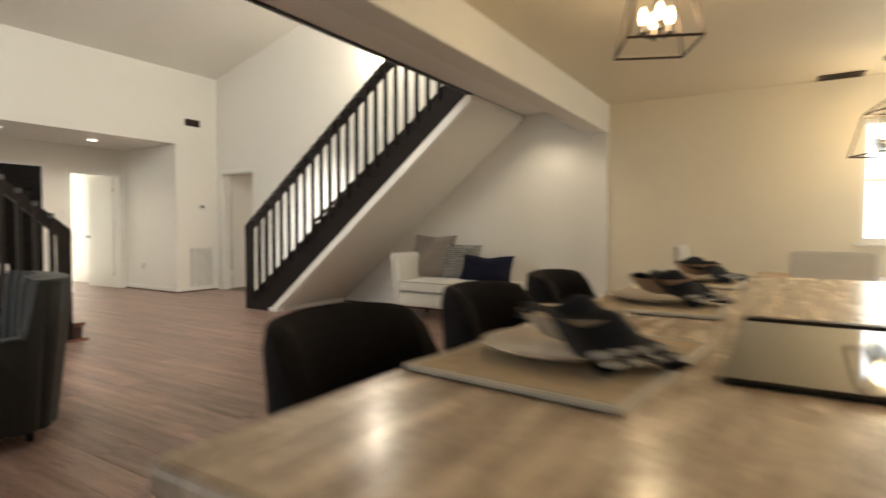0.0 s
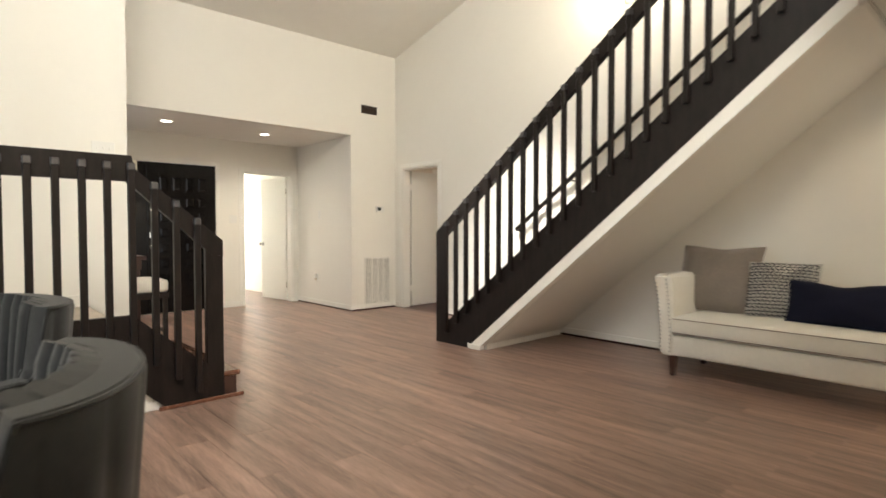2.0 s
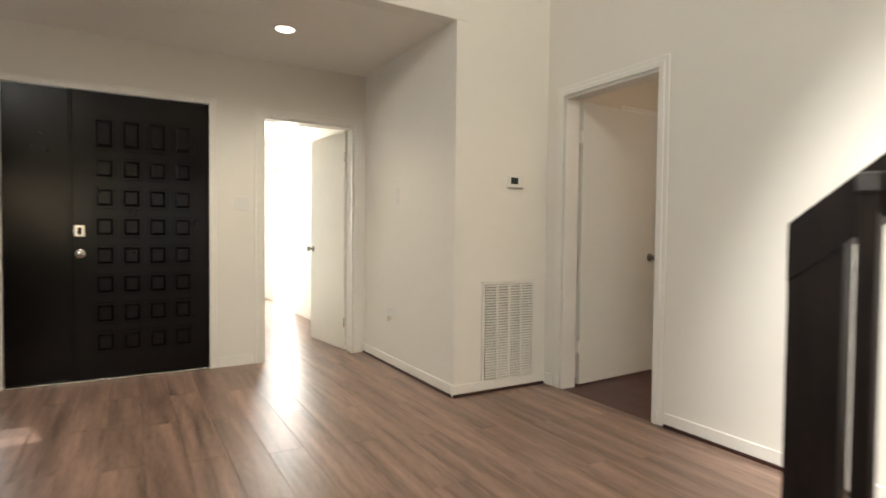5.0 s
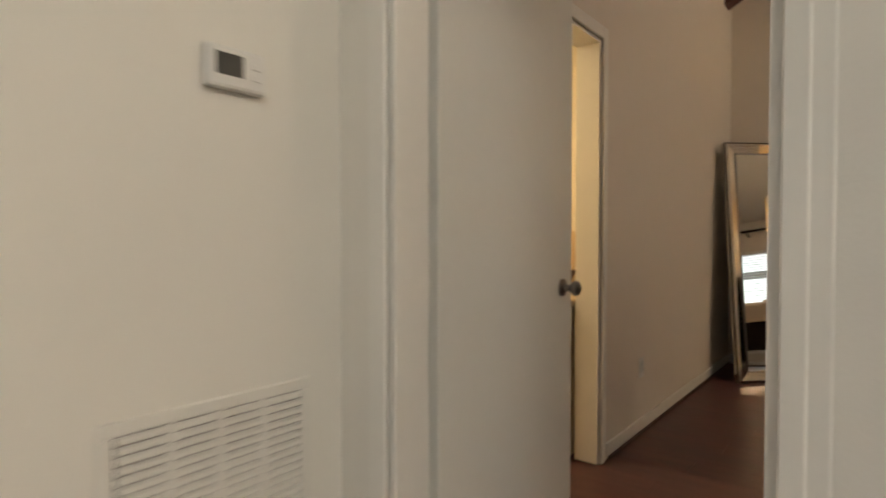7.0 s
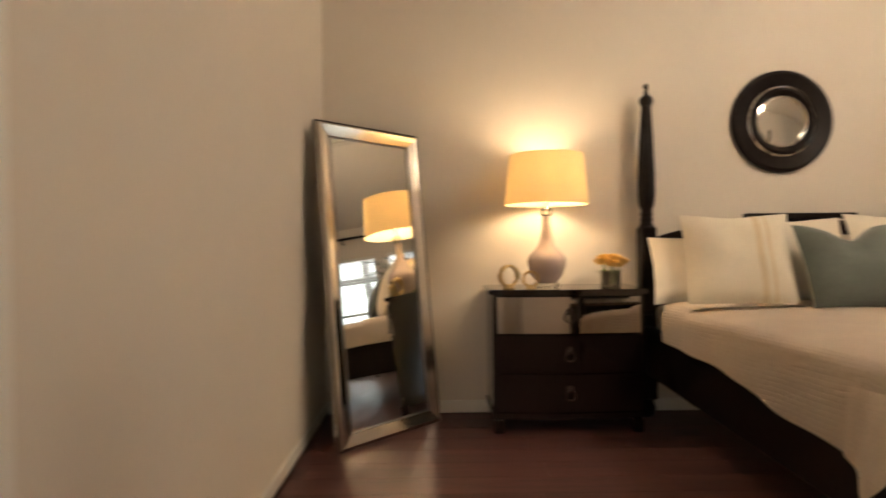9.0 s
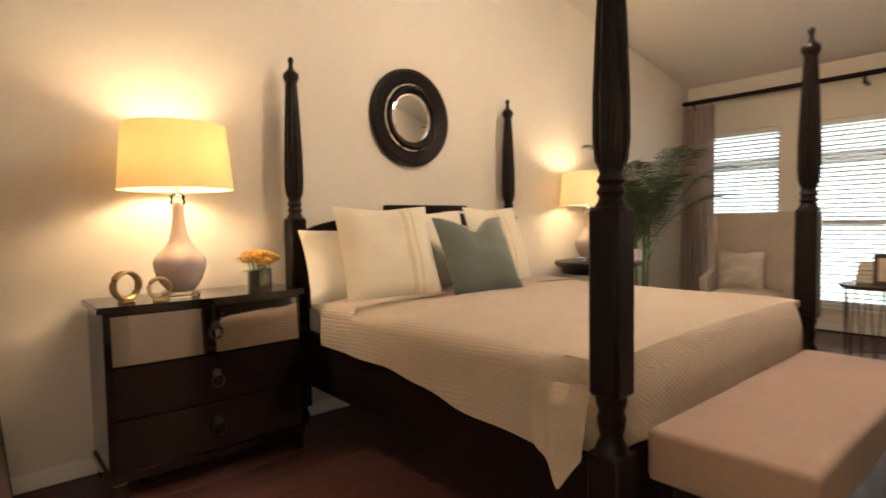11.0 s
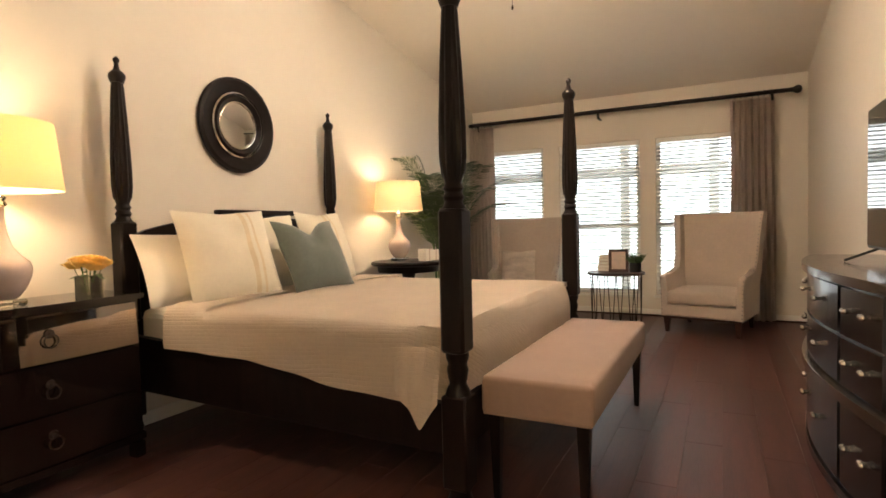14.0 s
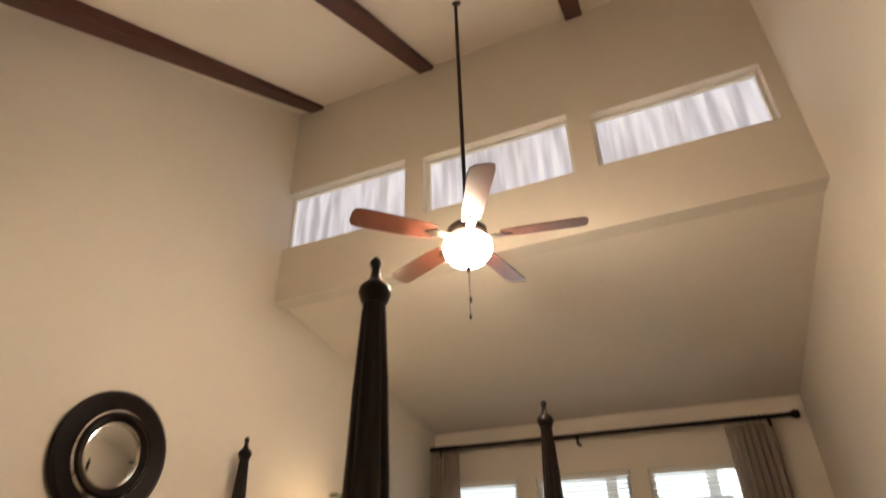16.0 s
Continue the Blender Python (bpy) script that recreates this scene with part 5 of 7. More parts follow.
for k in range(420):
    a, e, d = rr.uniform(0, 6.28), rr.uniform(-0.3, 1.4), rr.uniform(0.12, 0.40)
    c = Vector((d * math.cos(a) * math.cos(e), d * math.sin(a) * math.cos(e), 0.55 + d * math.sin(e)))
    q = Euler((rr.uniform(0, 6), rr.uniform(0, 6), rr.uniform(0, 6))).to_matrix()
    bm.faces.new([bm.verts.new(c + q @ Vector(p)) for p in ((-0.02, 0, 0), (0, 0.05, 0.01), (0.02, 0, 0), (0, -0.05, 0))])
tagged(part("leaves", bm, LEAF, pp), kind="stuff")
bm = bmesh.new()
tube(bm, [(0, 0, 0.15), (0.01, 0, 0.6)], 0.015, 6)
part("stem", bm, LEGWOOD, pp)

hd = thing("hall_end_door", "white door with a small high window at the corridor's end", "door", pose(-17.998, 0, 0))
part("leaf", boxes((0.0, 4.80, 0.01, 0.035, 5.75, 2.05), bev=0.003), DOOR_WHITE, hd)
# emissive pane in place of daylight through the door's window
part("pane", boxes((0.0355, 5.45, 1.60, 0.040, 5.68, 1.76)), OUTSIDE, hd, "small window pane, daylight put in as glow")
bm = bmesh.new()
lathe(bm, [(0.012, 0), (0.014, 0.03), (0.028, 0.045), (0.026, 0.065), (0.004, 0.07)], 16, pose(0.036, 4.87, 0.98, 0, 90, 0))
part("knob", bm, PEWTER, hd, smooth=True)
louvre_vent("corridor_vent", "small white louvred vent in the corridor ceiling", pose(-12.95, 5.40, 2.499, 0, 90, 0), 0.30, 0.15, 1, 6, GRILLE, SLOT_GREY)

# ---- bedding ----
def quilt_sheet():
    """Cover over the mattress: flat on top, rounded over the sides, hanging with soft folds and drawn round the posts."""
    x0, x1, y0, y1, top = PX0 + 0.01, PX1 - 0.01, PY0 + 0.015, 10.22, 0.765
    xs, zs = [], []
    side = []
    for k in range(9):
        side.append((x0 - 0.055, 0.49 + (top - 0.06 - 0.49) * k / 8))
    for k in range(1, 6):
        a = math.pi * (1 - 0.5 * k / 5)
        side.append((x0 + 0.005 + 0.06 * math.cos(a), top - 0.06 + 0.06 * math.sin(a)))
    for k in range(1, 24):
        side.append((x0 + 0.005 + (x1 - x0 - 0.01) * k / 24, top))
    mirror = [(x0 + x1 - a, b) for a, b in side[:14]][::-1]
    section = side + mirror
    ny = 46
    bm = bmesh.new()
    rows = []
    for j in range(ny + 7):
        row = []
        for i, (x, z) in enumerate(section):
            if j <= ny:
                y = y1 + (y0 - y1) * j / ny
                drop = 0.0
            else:
                a = (j - ny) / 6
                y, drop = y0 - 0.055 * math.sin(min(1, a * 1.3) * math.pi / 2), 0.27 * a ** 1.2
            hang = max(0.0, (top - 0.02 - z) / 0.26)
            zz, xx = z, x
            s = 1 if x > (x0 + x1) / 2 else -1
            if z < top - 0.03:
                f = 0.012 * math.sin(y * 7.0 + s) + 0.008 * math.sin(y * 17)
                xx += s * hang * (f + 0.006)
                low = 0.008 * math.sin(y * 5.2 + 1) - 0.055 + 0.088 * (y - 8.73)
                zz += hang * low
            else:
                zz += 0.010 * noise.noise(Vector((x * 2.2, y * 2.2, 0))) + 0.022 * (1 - abs(2 * (x - x0) / (x1 - x0) - 1) ** 3)
            if drop:
                zz = zz - drop * (1.0 if z >= top - 0.03 else 0.35)
                y += 0.012 * math.sin(x * 9) * drop / 0.27
            near_post = max(0.0, 1 - abs(y - PY0) / 0.20)
            if min(abs(xx - PX0), abs(xx - PX1)) < 0.16 and near_post:
                pull = near_post ** 0.5
                if z < top - 0.002:
                    xx -= s * 0.085 * pull * (1 if s * (xx - (x0 + x1) / 2) > (x1 - x0) / 2 - 0.08 else 0.4)
                if drop:
                    y += 0.075 * max(0.0, 1 - min(abs(xx - PX0), abs(xx - PX1)) / 0.16)
            row.append(bm.verts.new((xx, y, max(zz, 0.40))))
        rows.append(row)
    for a, b in zip(rows, rows[1:]):
        for k in range(len(section) - 1):
            bm.faces.new((a[k], a[k + 1], b[k + 1], b[k]))
    bmesh.ops.solidify(bm, geom=list(bm.faces), thickness=0.014)
    return bm


def stitched(m):
    """Rows of quilting added to a fabric's relief."""
    nt = m.node_tree
    n, link = nt.nodes, nt.links.new
    b = n["Principled BSDF"]
    tc, br, bp = n.new("ShaderNodeTexCoord"), n.new("ShaderNodeTexBrick"), n.new("ShaderNodeBump")
    mp = n.new("ShaderNodeMapping")
    mp.inputs["Rotation"].default_value = (radians(4), radians(52), radians(90))
    link(tc.outputs["Object"], mp.inputs[0])
    link(mp.outputs[0], br.inputs[0])
    br.inputs["Scale"].default_value = 17
    br.inputs["Mortar Size"].default_value = 0.05
    br.inputs["Mortar Smooth"].default_value = 1.0
    br.inputs["Brick Width"].default_value, br.inputs["Row Height"].default_value = 0.75, 0.28
    bp.inputs["Strength"].default_value, bp.inputs["Distance"].default_value, bp.invert = 0.55, 0.003, True
    link(br.outputs["Fac"], bp.inputs["Height"])
    old = b.inputs["Normal"].links[0].from_socket
    link(old, bp.inputs["Normal"])
    link(bp.outputs[0], b.inputs["Normal"])


stitched(QUILT)
qt = thing("quilt", "cream stitched quilt spread over the bed", "quilt", pose(0, 0, 0))
part("spread", quilt_sheet(), QUILT, qt, smooth=60)
bm = bmesh.new()
rows = []
for j in range(5):
    y = 10.46 - 0.30 * j / 4
    rows.append([(PX0 - 0.052, y, 0.555), (PX0 - 0.056, y, 0.60), (PX0 - 0.05, y, 0.72), (PX0 - 0.02, y, 0.775), (PX0 + 0.05, y, 0.79), (PX0 + 0.45, y, 0.80), (PX0 + 0.93, y, 0.803),
                 (PX1 - 0.45, y, 0.80), (PX1 - 0.05, y, 0.79), (PX1 + 0.02, y, 0.775), (PX1 + 0.05, y, 0.72), (PX1 + 0.052, y, 0.555)])
loft(bm, rows, cap=False, closed=False)
bmesh.ops.solidify(bm, geom=list(bm.faces), thickness=0.022)
part("folded_edge", bm, QUILT, qt, "turned-back band of the quilt", smooth=60)
bm = bmesh.new()
rings = []
for k in range(10):
    v = k / 9
    ringp = []
    for j in range(25):
        u = j / 24
        end = 0.51 - 0.14 * min(1.0, u / 0.72) ** 1.6 + 0.10 * max(0.0, (u - 0.72) / 0.28)
        wave = 0.016 * math.sin(u * 15 + 0.6) * v ** 0.8
        ringp.append((PX0 - 0.05 - 0.055 * v * math.sin(math.pi * min(1.0, u * 0.8)) + wave + 0.05 * max(0.0, u - 0.8) / 0.2 * (1 - v),
                      PY0 + 0.29 - 0.215 * u - 0.02 * v * u + 0.4 * wave, 0.69 + (end - 0.69) * v))
    rings.append(ringp)
loft(bm, rings, cap=False, closed=False)
bmesh.ops.solidify(bm, geom=list(bm.faces), thickness=0.010)
part("corner_drape", bm, QUILT, qt, "loose corner of the quilt hanging by the bedpost", smooth=60)
back = lambda x, y, z, tilt, turn: pose(x, y, z, -tilt, 0, turn)
cushion("bed_pillow", "plump white cotton bed pillow", SHEET, back(-5.47, 10.58, 0.97, 28, -10), 0.70, 0.46, 0.22, 0.0, 1, "bed pillows")
cushion("bed_pillow", "plump white cotton bed pillow", SHEET, back(-4.36, 10.60, 0.98, 26, 4), 0.72, 0.46, 0.22, 0.0, 3, "bed pillows")
cushion("striped_sham", "cream linen cushion with tan stripes on the bed", PILLOW_CREAM, back(-5.40, 10.40, 1.035, 22, -10), 0.60, 0.58, 0.17, 0.02, 11, "striped shams", stripes=((0.28, 0.40), (0.50, 0.56)))
cushion("striped_sham", "plain cream linen cushion on the bed", PILLOW_CREAM, back(-4.98, 10.50, 1.02, 20, -3), 0.58, 0.56, 0.16, 0.02, 14, "striped shams")
cushion("striped_sham", "cream linen cushion with tan stripes on the bed", PILLOW_CREAM, back(-4.40, 10.48, 1.03, 18, 4), 0.56, 0.58, 0.16, 0.02, 17, "striped shams", stripes=((-0.05, 0.07), (0.18, 0.24)))
cushion("throw_pillow", "sage green velvet cushion with a pinched top on the bed", TEAL, back(-4.86, 10.22, 1.01, 26, -4), 0.55, 0.50, 0.17, 0.20, 21)

# ---- bench at the foot ----
bn = thing("bench", "tan upholstered bench with dark legs beside the bed", "bench", pose(-5.62, 8.225, 0))
bm = bmesh.new()
soft_box(bm, 0, 0, 0.375, 1.56, 0.475, 0.54, 0.022, 0.012)
part("seat", bm, BENCH_FAB, bn, smooth=True)
bm = bmesh.new()
tube(bm, [(0.012, 0.012, 0.378), (1.548, 0.012, 0.378), (1.548, 0.463, 0.378), (0.012, 0.463, 0.378), (0.012, 0.012, 0.378)], 0.005, 6)
part("piping", bm, BENCH_FAB, bn)
for x, y in ((0.055, 0.05), (1.525, 0.05), (0.055, 0.425), (1.525, 0.425)):
    bm = bmesh.new()
    loft(bm, [[(x - a, y - a, z), (x + a, y - a, z), (x + a, y + a, z), (x - a, y + a, z)] for a, z in ((0.014, 0.0), (0.026, 0.377))])
    part("leg", bm, BED_WOOD, bn)


# ---- bedside chest, lamps and ornaments ----
ch = thing("bedside_chest", "black lacquer bedside chest, three mirror-polished drawers with ring pulls", "nightstand", pose(-6.355, 10.945, 0))
def bow(half, front, deep, back_y=-0.015, n=14):
    pts = [(half, back_y), (-half, back_y)]
    return pts + [(-half + 2 * half * k / n, -front - deep * math.sin(math.pi * k / n)) for k in range(n + 1)]
bm = bmesh.new()
slabz(bm, bow(0.455, 0.40, 0.022), 0.12, 0.835)
part("body", bm, LACQUER_GLOSS, ch)
bm = bmesh.new()
slabz(bm, bow(0.480, 0.425, 0.025), 0.835, 0.865)
bmesh.ops.bevel(bm, geom=list(bm.edges), offset=0.004, segments=2, affect="EDGES")
part("top", bm, LACQUER_GLOSS, ch, "glossy black top")
bm = bmesh.new()
slabz(bm, bow(0.465, 0.41, 0.024), 0.085, 0.12)
part("plinth", bm, LACQUER_GLOSS, ch)
for x, y in ((-0.42, -0.40), (0.42, -0.40), (-0.42, -0.05), (0.42, -0.05)):
    part("foot", boxes((x - 0.03, y - 0.03, 0, x + 0.03, y + 0.03, 0.085), bev=0.006), LACQUER_GLOSS, ch)
for k, (z0, z1) in enumerate(((0.14, 0.355), (0.370, 0.59), (0.605, 0.82))):
    bm = bmesh.new()
    n = 14
    f = [(-0.43 + 0.86 * j / n, -0.403 - 0.022 * math.sin(math.pi * (0.027 + 0.946 * j / n))) for j in range(n + 1)]
    b = [(x, y - 0.014) for x, y in f]
    slabz(bm, f[::-1] + b, z0, z1)
    if k == 2:
        for v in bm.verts:
            if v.co.z < z0 + 0.01:
                v.co.y -= 0.018
    # lower fronts: the dark floor they would mirror is put in as lacquer colour
    d = part("drawer_front", bm, TINTED_MIRROR if k == 2 else LACQUER_GLOSS, ch, "mirror-polished top drawer front" if k == 2 else "")
    bm = bmesh.new()
    z = (z0 + z1) / 2
    lathe(bm, [(0.022, 0), (0.020, 0.006), (0.008, 0.010), (0.007, 0.018)], 14, pose(0, -0.439 - (0.010 if k == 2 else 0), z + 0.02, 90, 0, 0))
    tube(bm, [(0.03 * math.sin(a), -0.464, z - 0.012 + 0.03 * math.cos(a)) for a in [2 * math.pi * j / 16 for j in range(17)]], 0.004, 6)
    part("ring_pull", bm, BRONZE, d, "dark ring pull", smooth=True)


def lamp_thing(m, label, shade):
    t = thing("table_lamp", label, "lamp", m, "bedside lamps")
    part("crystal_foot", boxes((-0.07, -0.07, 0, 0.07, 0.07, 0.03), bev=0.006), GLASS_CLEAR, t, "clear acrylic foot")
    bm = bmesh.new()
    lathe(bm, [(0.050, 0.030), (0.062, 0.036), (0.095, 0.08), (0.113, 0.13), (0.118, 0.165), (0.110, 0.195), (0.080, 0.225), (0.050, 0.265), (0.034, 0.32), (0.026, 0.38), (0.025, 0.44), (0.028, 0.445)], 36)
    part("body", bm, CERAMIC, t, "mauve-grey glazed gourd body", smooth=50)
    bm = bmesh.new()
    lathe(bm, [(0.030, 0.446), (0.038, 0.455), (0.030, 0.472), (0.036, 0.485), (0.020, 0.50)], 20)
    part("crystal_collar", bm, GLASS_CLEAR, t, smooth=True)
    bm = bmesh.new()
    lathe(bm, [(0.010, 0.50), (0.010, 0.60)], 10)
    for a in range(3):
        c, s = math.cos(a * 2.094), math.sin(a * 2.094)
        tube(bm, [(0, 0, 0.820), (0.221 * c, 0.221 * s, 0.815)], 0.003, 5)
    tube(bm, [(0, 0, 0.60), (0.06, 0, 0.66), (0.06, 0, 0.77), (0, 0, 0.820)], 0.003, 5)
    tube(bm, [(0, 0, 0.60), (-0.06, 0, 0.66), (-0.06, 0, 0.77), (0, 0, 0.820)], 0.003, 5)
    lathe(bm, [(0.008, 0.822), (0.011, 0.836), (0.003, 0.850)], 10)
    part("harp", bm, CHROME, t)
    bm = bmesh.new()
    lathe(bm, [(0.255, 0.515), (0.225, 0.820), (0.222, 0.820), (0.252, 0.515)], 48, cap=False)
    part("shade", bm, shade, t, "lit fabric drum shade", smooth=True)
    return t


GLASS_CLEAR = glass_mat("clear_crystal", 0.02, (0.93, 0.93, 0.9))
lamp_thing(pose(-6.46, 10.65, 0.866), "mauve ceramic lamp with lit amber shade on the chest", SHADE_LIT)
lamp_thing(pose(-3.06, 10.66, 0.846) @ Matrix.Diagonal((0.95, 0.95, 0.95, 1)), "mauve ceramic lamp with lit cream shade on the round table", SHADE_LIT_PALE)
for x, y, r, turn in ((-6.70, 10.62, 0.062, 25), (-6.575, 10.56, 0.045, -10)):
    rg = thing("ring_ornament", "gold ribbed ring ornament on a small base beside the lamp", "ornament", pose(x, y, 0.866, 0, 0, turn), "ring ornaments")
    bm = bmesh.new()
    for q in (-0.012, 0, 0.012):
        tube(bm, [(r * math.sin(a), q, 0.015 + r + r * math.cos(a)) for a in [2 * math.pi * j / 24 for j in range(25)]], 0.0085, 7)
    part("ring", bm, GOLD, rg, smooth=True)
    part("base", boxes((-0.03, -0.02, 0, 0.03, 0.02, 0.012), bev=0.003), GOLD, rg)


def roses(m):
    t = thing("flower_vase", "yellow roses in a small square glass vase on the chest", "flowers", m)
    bm = bmesh.new()
    for a in (-0.045, 0.041):
        quadbox(bm, a, -0.045, 0, a + 0.004, 0.045, 0.10)
        quadbox(bm, -0.041, a, 0, 0.041, a + 0.004, 0.10)
    quadbox(bm, -0.041, -0.041, 0, 0.041, 0.041, 0.008)
    part("vase", bm, GLASS_CLEAR, t)
    r = random.Random(9)
    for k in range(9):
        a = k * 2.4
        d = 0.012 + 0.058 * math.sqrt(k / 9)
        c = Vector((1.15 * d * math.cos(a), 1.15 * d * math.sin(a), 0.125 + 0.05 * (1 - (k / 9) ** 1.5)))
        bm = bmesh.new()
        for q in range(16):
            tw, rad = q * 2.399, 0.007 + 0.036 * math.sqrt(q / 16)
            h = 0.045 - 0.020 * q / 16
            e = Vector((math.cos(tw), math.sin(tw), 0))
            s = Vector((-e.y, e.x, 0))
            p = c + e * rad * 0.6 + Vector((0, 0, -0.012))
            w = 0.017 + 0.020 * q / 16
            rows = [[p - s * w * 0.5, p, p + s * w * 0.5], [p - s * w + e * rad * 0.35 + Vector((0, 0, h * 0.6)), p + e * rad * 0.55 + Vector((0, 0, h * 0.6)), p + s * w + e * rad * 0.35 + Vector((0, 0, h * 0.6))],
                    [p - s * w * 0.7 + e * rad * 0.5 + Vector((0, 0, h)), p + e * rad * 0.9 + Vector((0, 0, h * 0.95)), p + s * w * 0.7 + e * rad * 0.5 + Vector((0, 0, h))]]
            loft(bm, rows, cap=False, closed=False)
        part("blossom", bm, PETAL, t, smooth=True)
        bm = bmesh.new()
        tube(bm, [(c.x * 0.3, c.y * 0.3, 0.012), tuple(c + Vector((0, 0, -0.01)))], 0.0025, 5)
        part("stem", bm, GRASSY, t)
    bm = bmesh.new()
    for k in range(9):
        a = r.uniform(0, 6.28)
        c = Vector((0.06 * math.cos(a), 0.06 * math.sin(a), r.uniform(0.09, 0.125)))
        e = Vector((math.cos(a), math.sin(a), -0.3))
        s = Vector((-e.y, e.x, 0)) * 0.012
        bm.faces.new([bm.verts.new(p) for p in (c, c + e * 0.02 + s, c + e * 0.05, c + e * 0.02 - s)])
    part("leaves", bm, GRASSY, t)


roses(pose(-6.04, 10.72, 0.866, 0, 0, 20))

# ---- round wall mirror ----
rm = thing("round_wall_mirror", "round dark dished wall mirror with fine silver rings", "mirror", pose(-4.815, 10.948, 1.945, 90, 0, 0))
bm = bmesh.new()
lathe(bm, [(0.330, 0.0), (0.345, 0.012), (0.340, 0.034), (0.318, 0.042), (0.232, 0.022)], 56, cap=False)
part("outer_rim", bm, BED_WOOD, rm, smooth=30)
bm = bmesh.new()
lathe(bm, [(0.232, 0.020), (0.236, 0.034), (0.226, 0.040), (0.222, 0.030)], 56, cap=False)
part("silver_ring", bm, SILVER, rm, smooth=True)
bm = bmesh.new()
lathe(bm, [(0.222, 0.028), (0.205, 0.046), (0.168, 0.022)], 56, cap=False)
part("inner_rim", bm, BED_WOOD, rm, smooth=30)
bm = bmesh.new()
lathe(bm, [(0.170, 0.018), (0.171, 0.028), (0.162, 0.030), (0.160, 0.020)], 56, cap=False)
part("silver_ring", bm, SILVER, rm, smooth=True)
bm = bmesh.new()
lathe(bm, [(0.162, 0.018), (0.162, 0.020), (0.11, 0.0255), (0.05, 0.028), (0.002, 0.0285)], 56)
part("convex_glass", bm, MIRROR, rm, smooth=True)

# ---- leaning floor mirror ----
fm = thing("floor_mirror", "tall silver-framed floor mirror leaning in the corner", "mirror", pose(-7.415, 10.52, 0.0, -6.5, 0, 44.5))
W2, HH, FB = 0.385, 1.87, 0.085
for p, q in (((-W2, 0), (W2, 0)), ((W2, 0), (W2, HH)), ((W2, HH), (-W2, HH)), ((-W2, HH), (-W2, 0))):
    cx, cz = 0, HH / 2
    inn = lambda a: (a[0] + (FB if a[0] < 0 else -FB), a[1] + (FB if a[1] < cz else -FB))
    mid = lambda a: (a[0] + (0.02 if a[0] < 0 else -0.02), a[1] + (0.02 if a[1] < cz else -0.02))
    bm = bmesh.new()
    a, b = p, q
    rows = [[(a[0], 0.03, a[1]), (b[0], 0.03, b[1])], [(a[0], -0.012, a[1]), (b[0], -0.012, b[1])],
            [(mid(a)[0], -0.030, mid(a)[1]), (mid(b)[0], -0.030, mid(b)[1])], [(inn(a)[0], -0.006, inn(a)[1]), (inn(b)[0], -0.006, inn(b)[1])], [(inn(a)[0], 0.03, inn(a)[1]), (inn(b)[0], 0.03, inn(b)[1])]]
    loft(bm, rows, cap=False, closed=False)
    part("frame_side", bm, SILVER, fm, "bevelled mirrored frame side")
    bm = bmesh.new()
    tube(bm, [(inn(a)[0], -0.008, inn(a)[1]), (inn(b)[0], -0.008, inn(b)[1])], 0.006, 6)
    part("bead", bm, PEWTER, fm)
    bm = bmesh.new()
    tube(bm, [(a[0], -0.010, a[1]), (b[0], -0.010, b[1])], 0.006, 6)
    part("edge_bead", bm, BRONZE, fm)
part("glass", boxes((-W2 + FB, -0.002, FB, W2 - FB, 0.004, HH - FB)), MIRROR, fm, "clear mirror glass")
part("backing", boxes((-W2 + 0.01, 0.006, 0.01, W2 - 0.01, 0.03, HH - 0.01)), BLACKPOT, fm)

# ---- windows: frames, sashes, blinds ----
def east_window(k, y0, y1):
    x, z0, z1 = BED_E, 0.26, 2.19
    w = tagged(obj("window_%d" % k, boxes((x + 0.06, y0, z0, x + 0.13, y0 + 0.05, z1), (x + 0.06, y1 - 0.05, z0, x + 0.13, y1, z1), (x + 0.06, y0 + 0.05, z0, x + 0.13, y1 - 0.05, z0 + 0.05), (x + 0.06, y0 + 0.05, z1 - 0.05, x + 0.13, y1 - 0.05, z1), bev=0.003), TRIM),
               "white sash window with lowered slatted blind", "window", kind="structure")
    part("meeting_rail", boxes((x + 0.065, y0 + 0.05, 1.11, x + 0.12, y1 - 0.05, 1.16)), TRIM, w)
    part("pane", boxes((x + 0.092, y0 + 0.05, z0 + 0.05, x + 0.096, y1 - 0.05, z1 - 0.05)), GLASS, w).visible_shadow = False
    part("head_rail", boxes((x + 0.005, y0 + 0.008, z1 - 0.06, x + 0.055, y1 - 0.008, z1 - 0.002), bev=0.004), BLIND, w)
    part("window_sill", boxes((x - 0.03, y0 - 0.03, z0 - 0.032, x + 0.058, y1 + 0.03, z0 - 0.002), bev=0.004), TRIM, w)
    part("bottom_rail", boxes((x + 0.012, y0 + 0.012, z0 + 0.012, x + 0.048, y1 - 0.012, z0 + 0.032), bev=0.003), BLIND, w)
    bm = bmesh.new()
    quadbox(bm, -0.025, y0 + 0.012, -0.0014, 0.025, y1 - 0.012, 0.0014)
    for v in bm.verts:
        v.co.z -= v.co.x * 0.30
    me, n = None, 40
    for j in range(n):
        z = z0 + 0.06 + (z1 - z0 - 0.14) * j / (n - 1)
        if me is None:
            s = part("slat", bm, BLIND, w)
            me = s.data
        else:
            s = new("slat", me)
            s.parent = w
        s.location = (x + 0.030, 0, z)
    for y in (y0 + 0.16, y1 - 0.16):
        part("ladder_cord", boxes((x + 0.028, y, z0 + 0.03, x + 0.032, y + 0.003, z1 - 0.06)), BLIND, w)
    return w


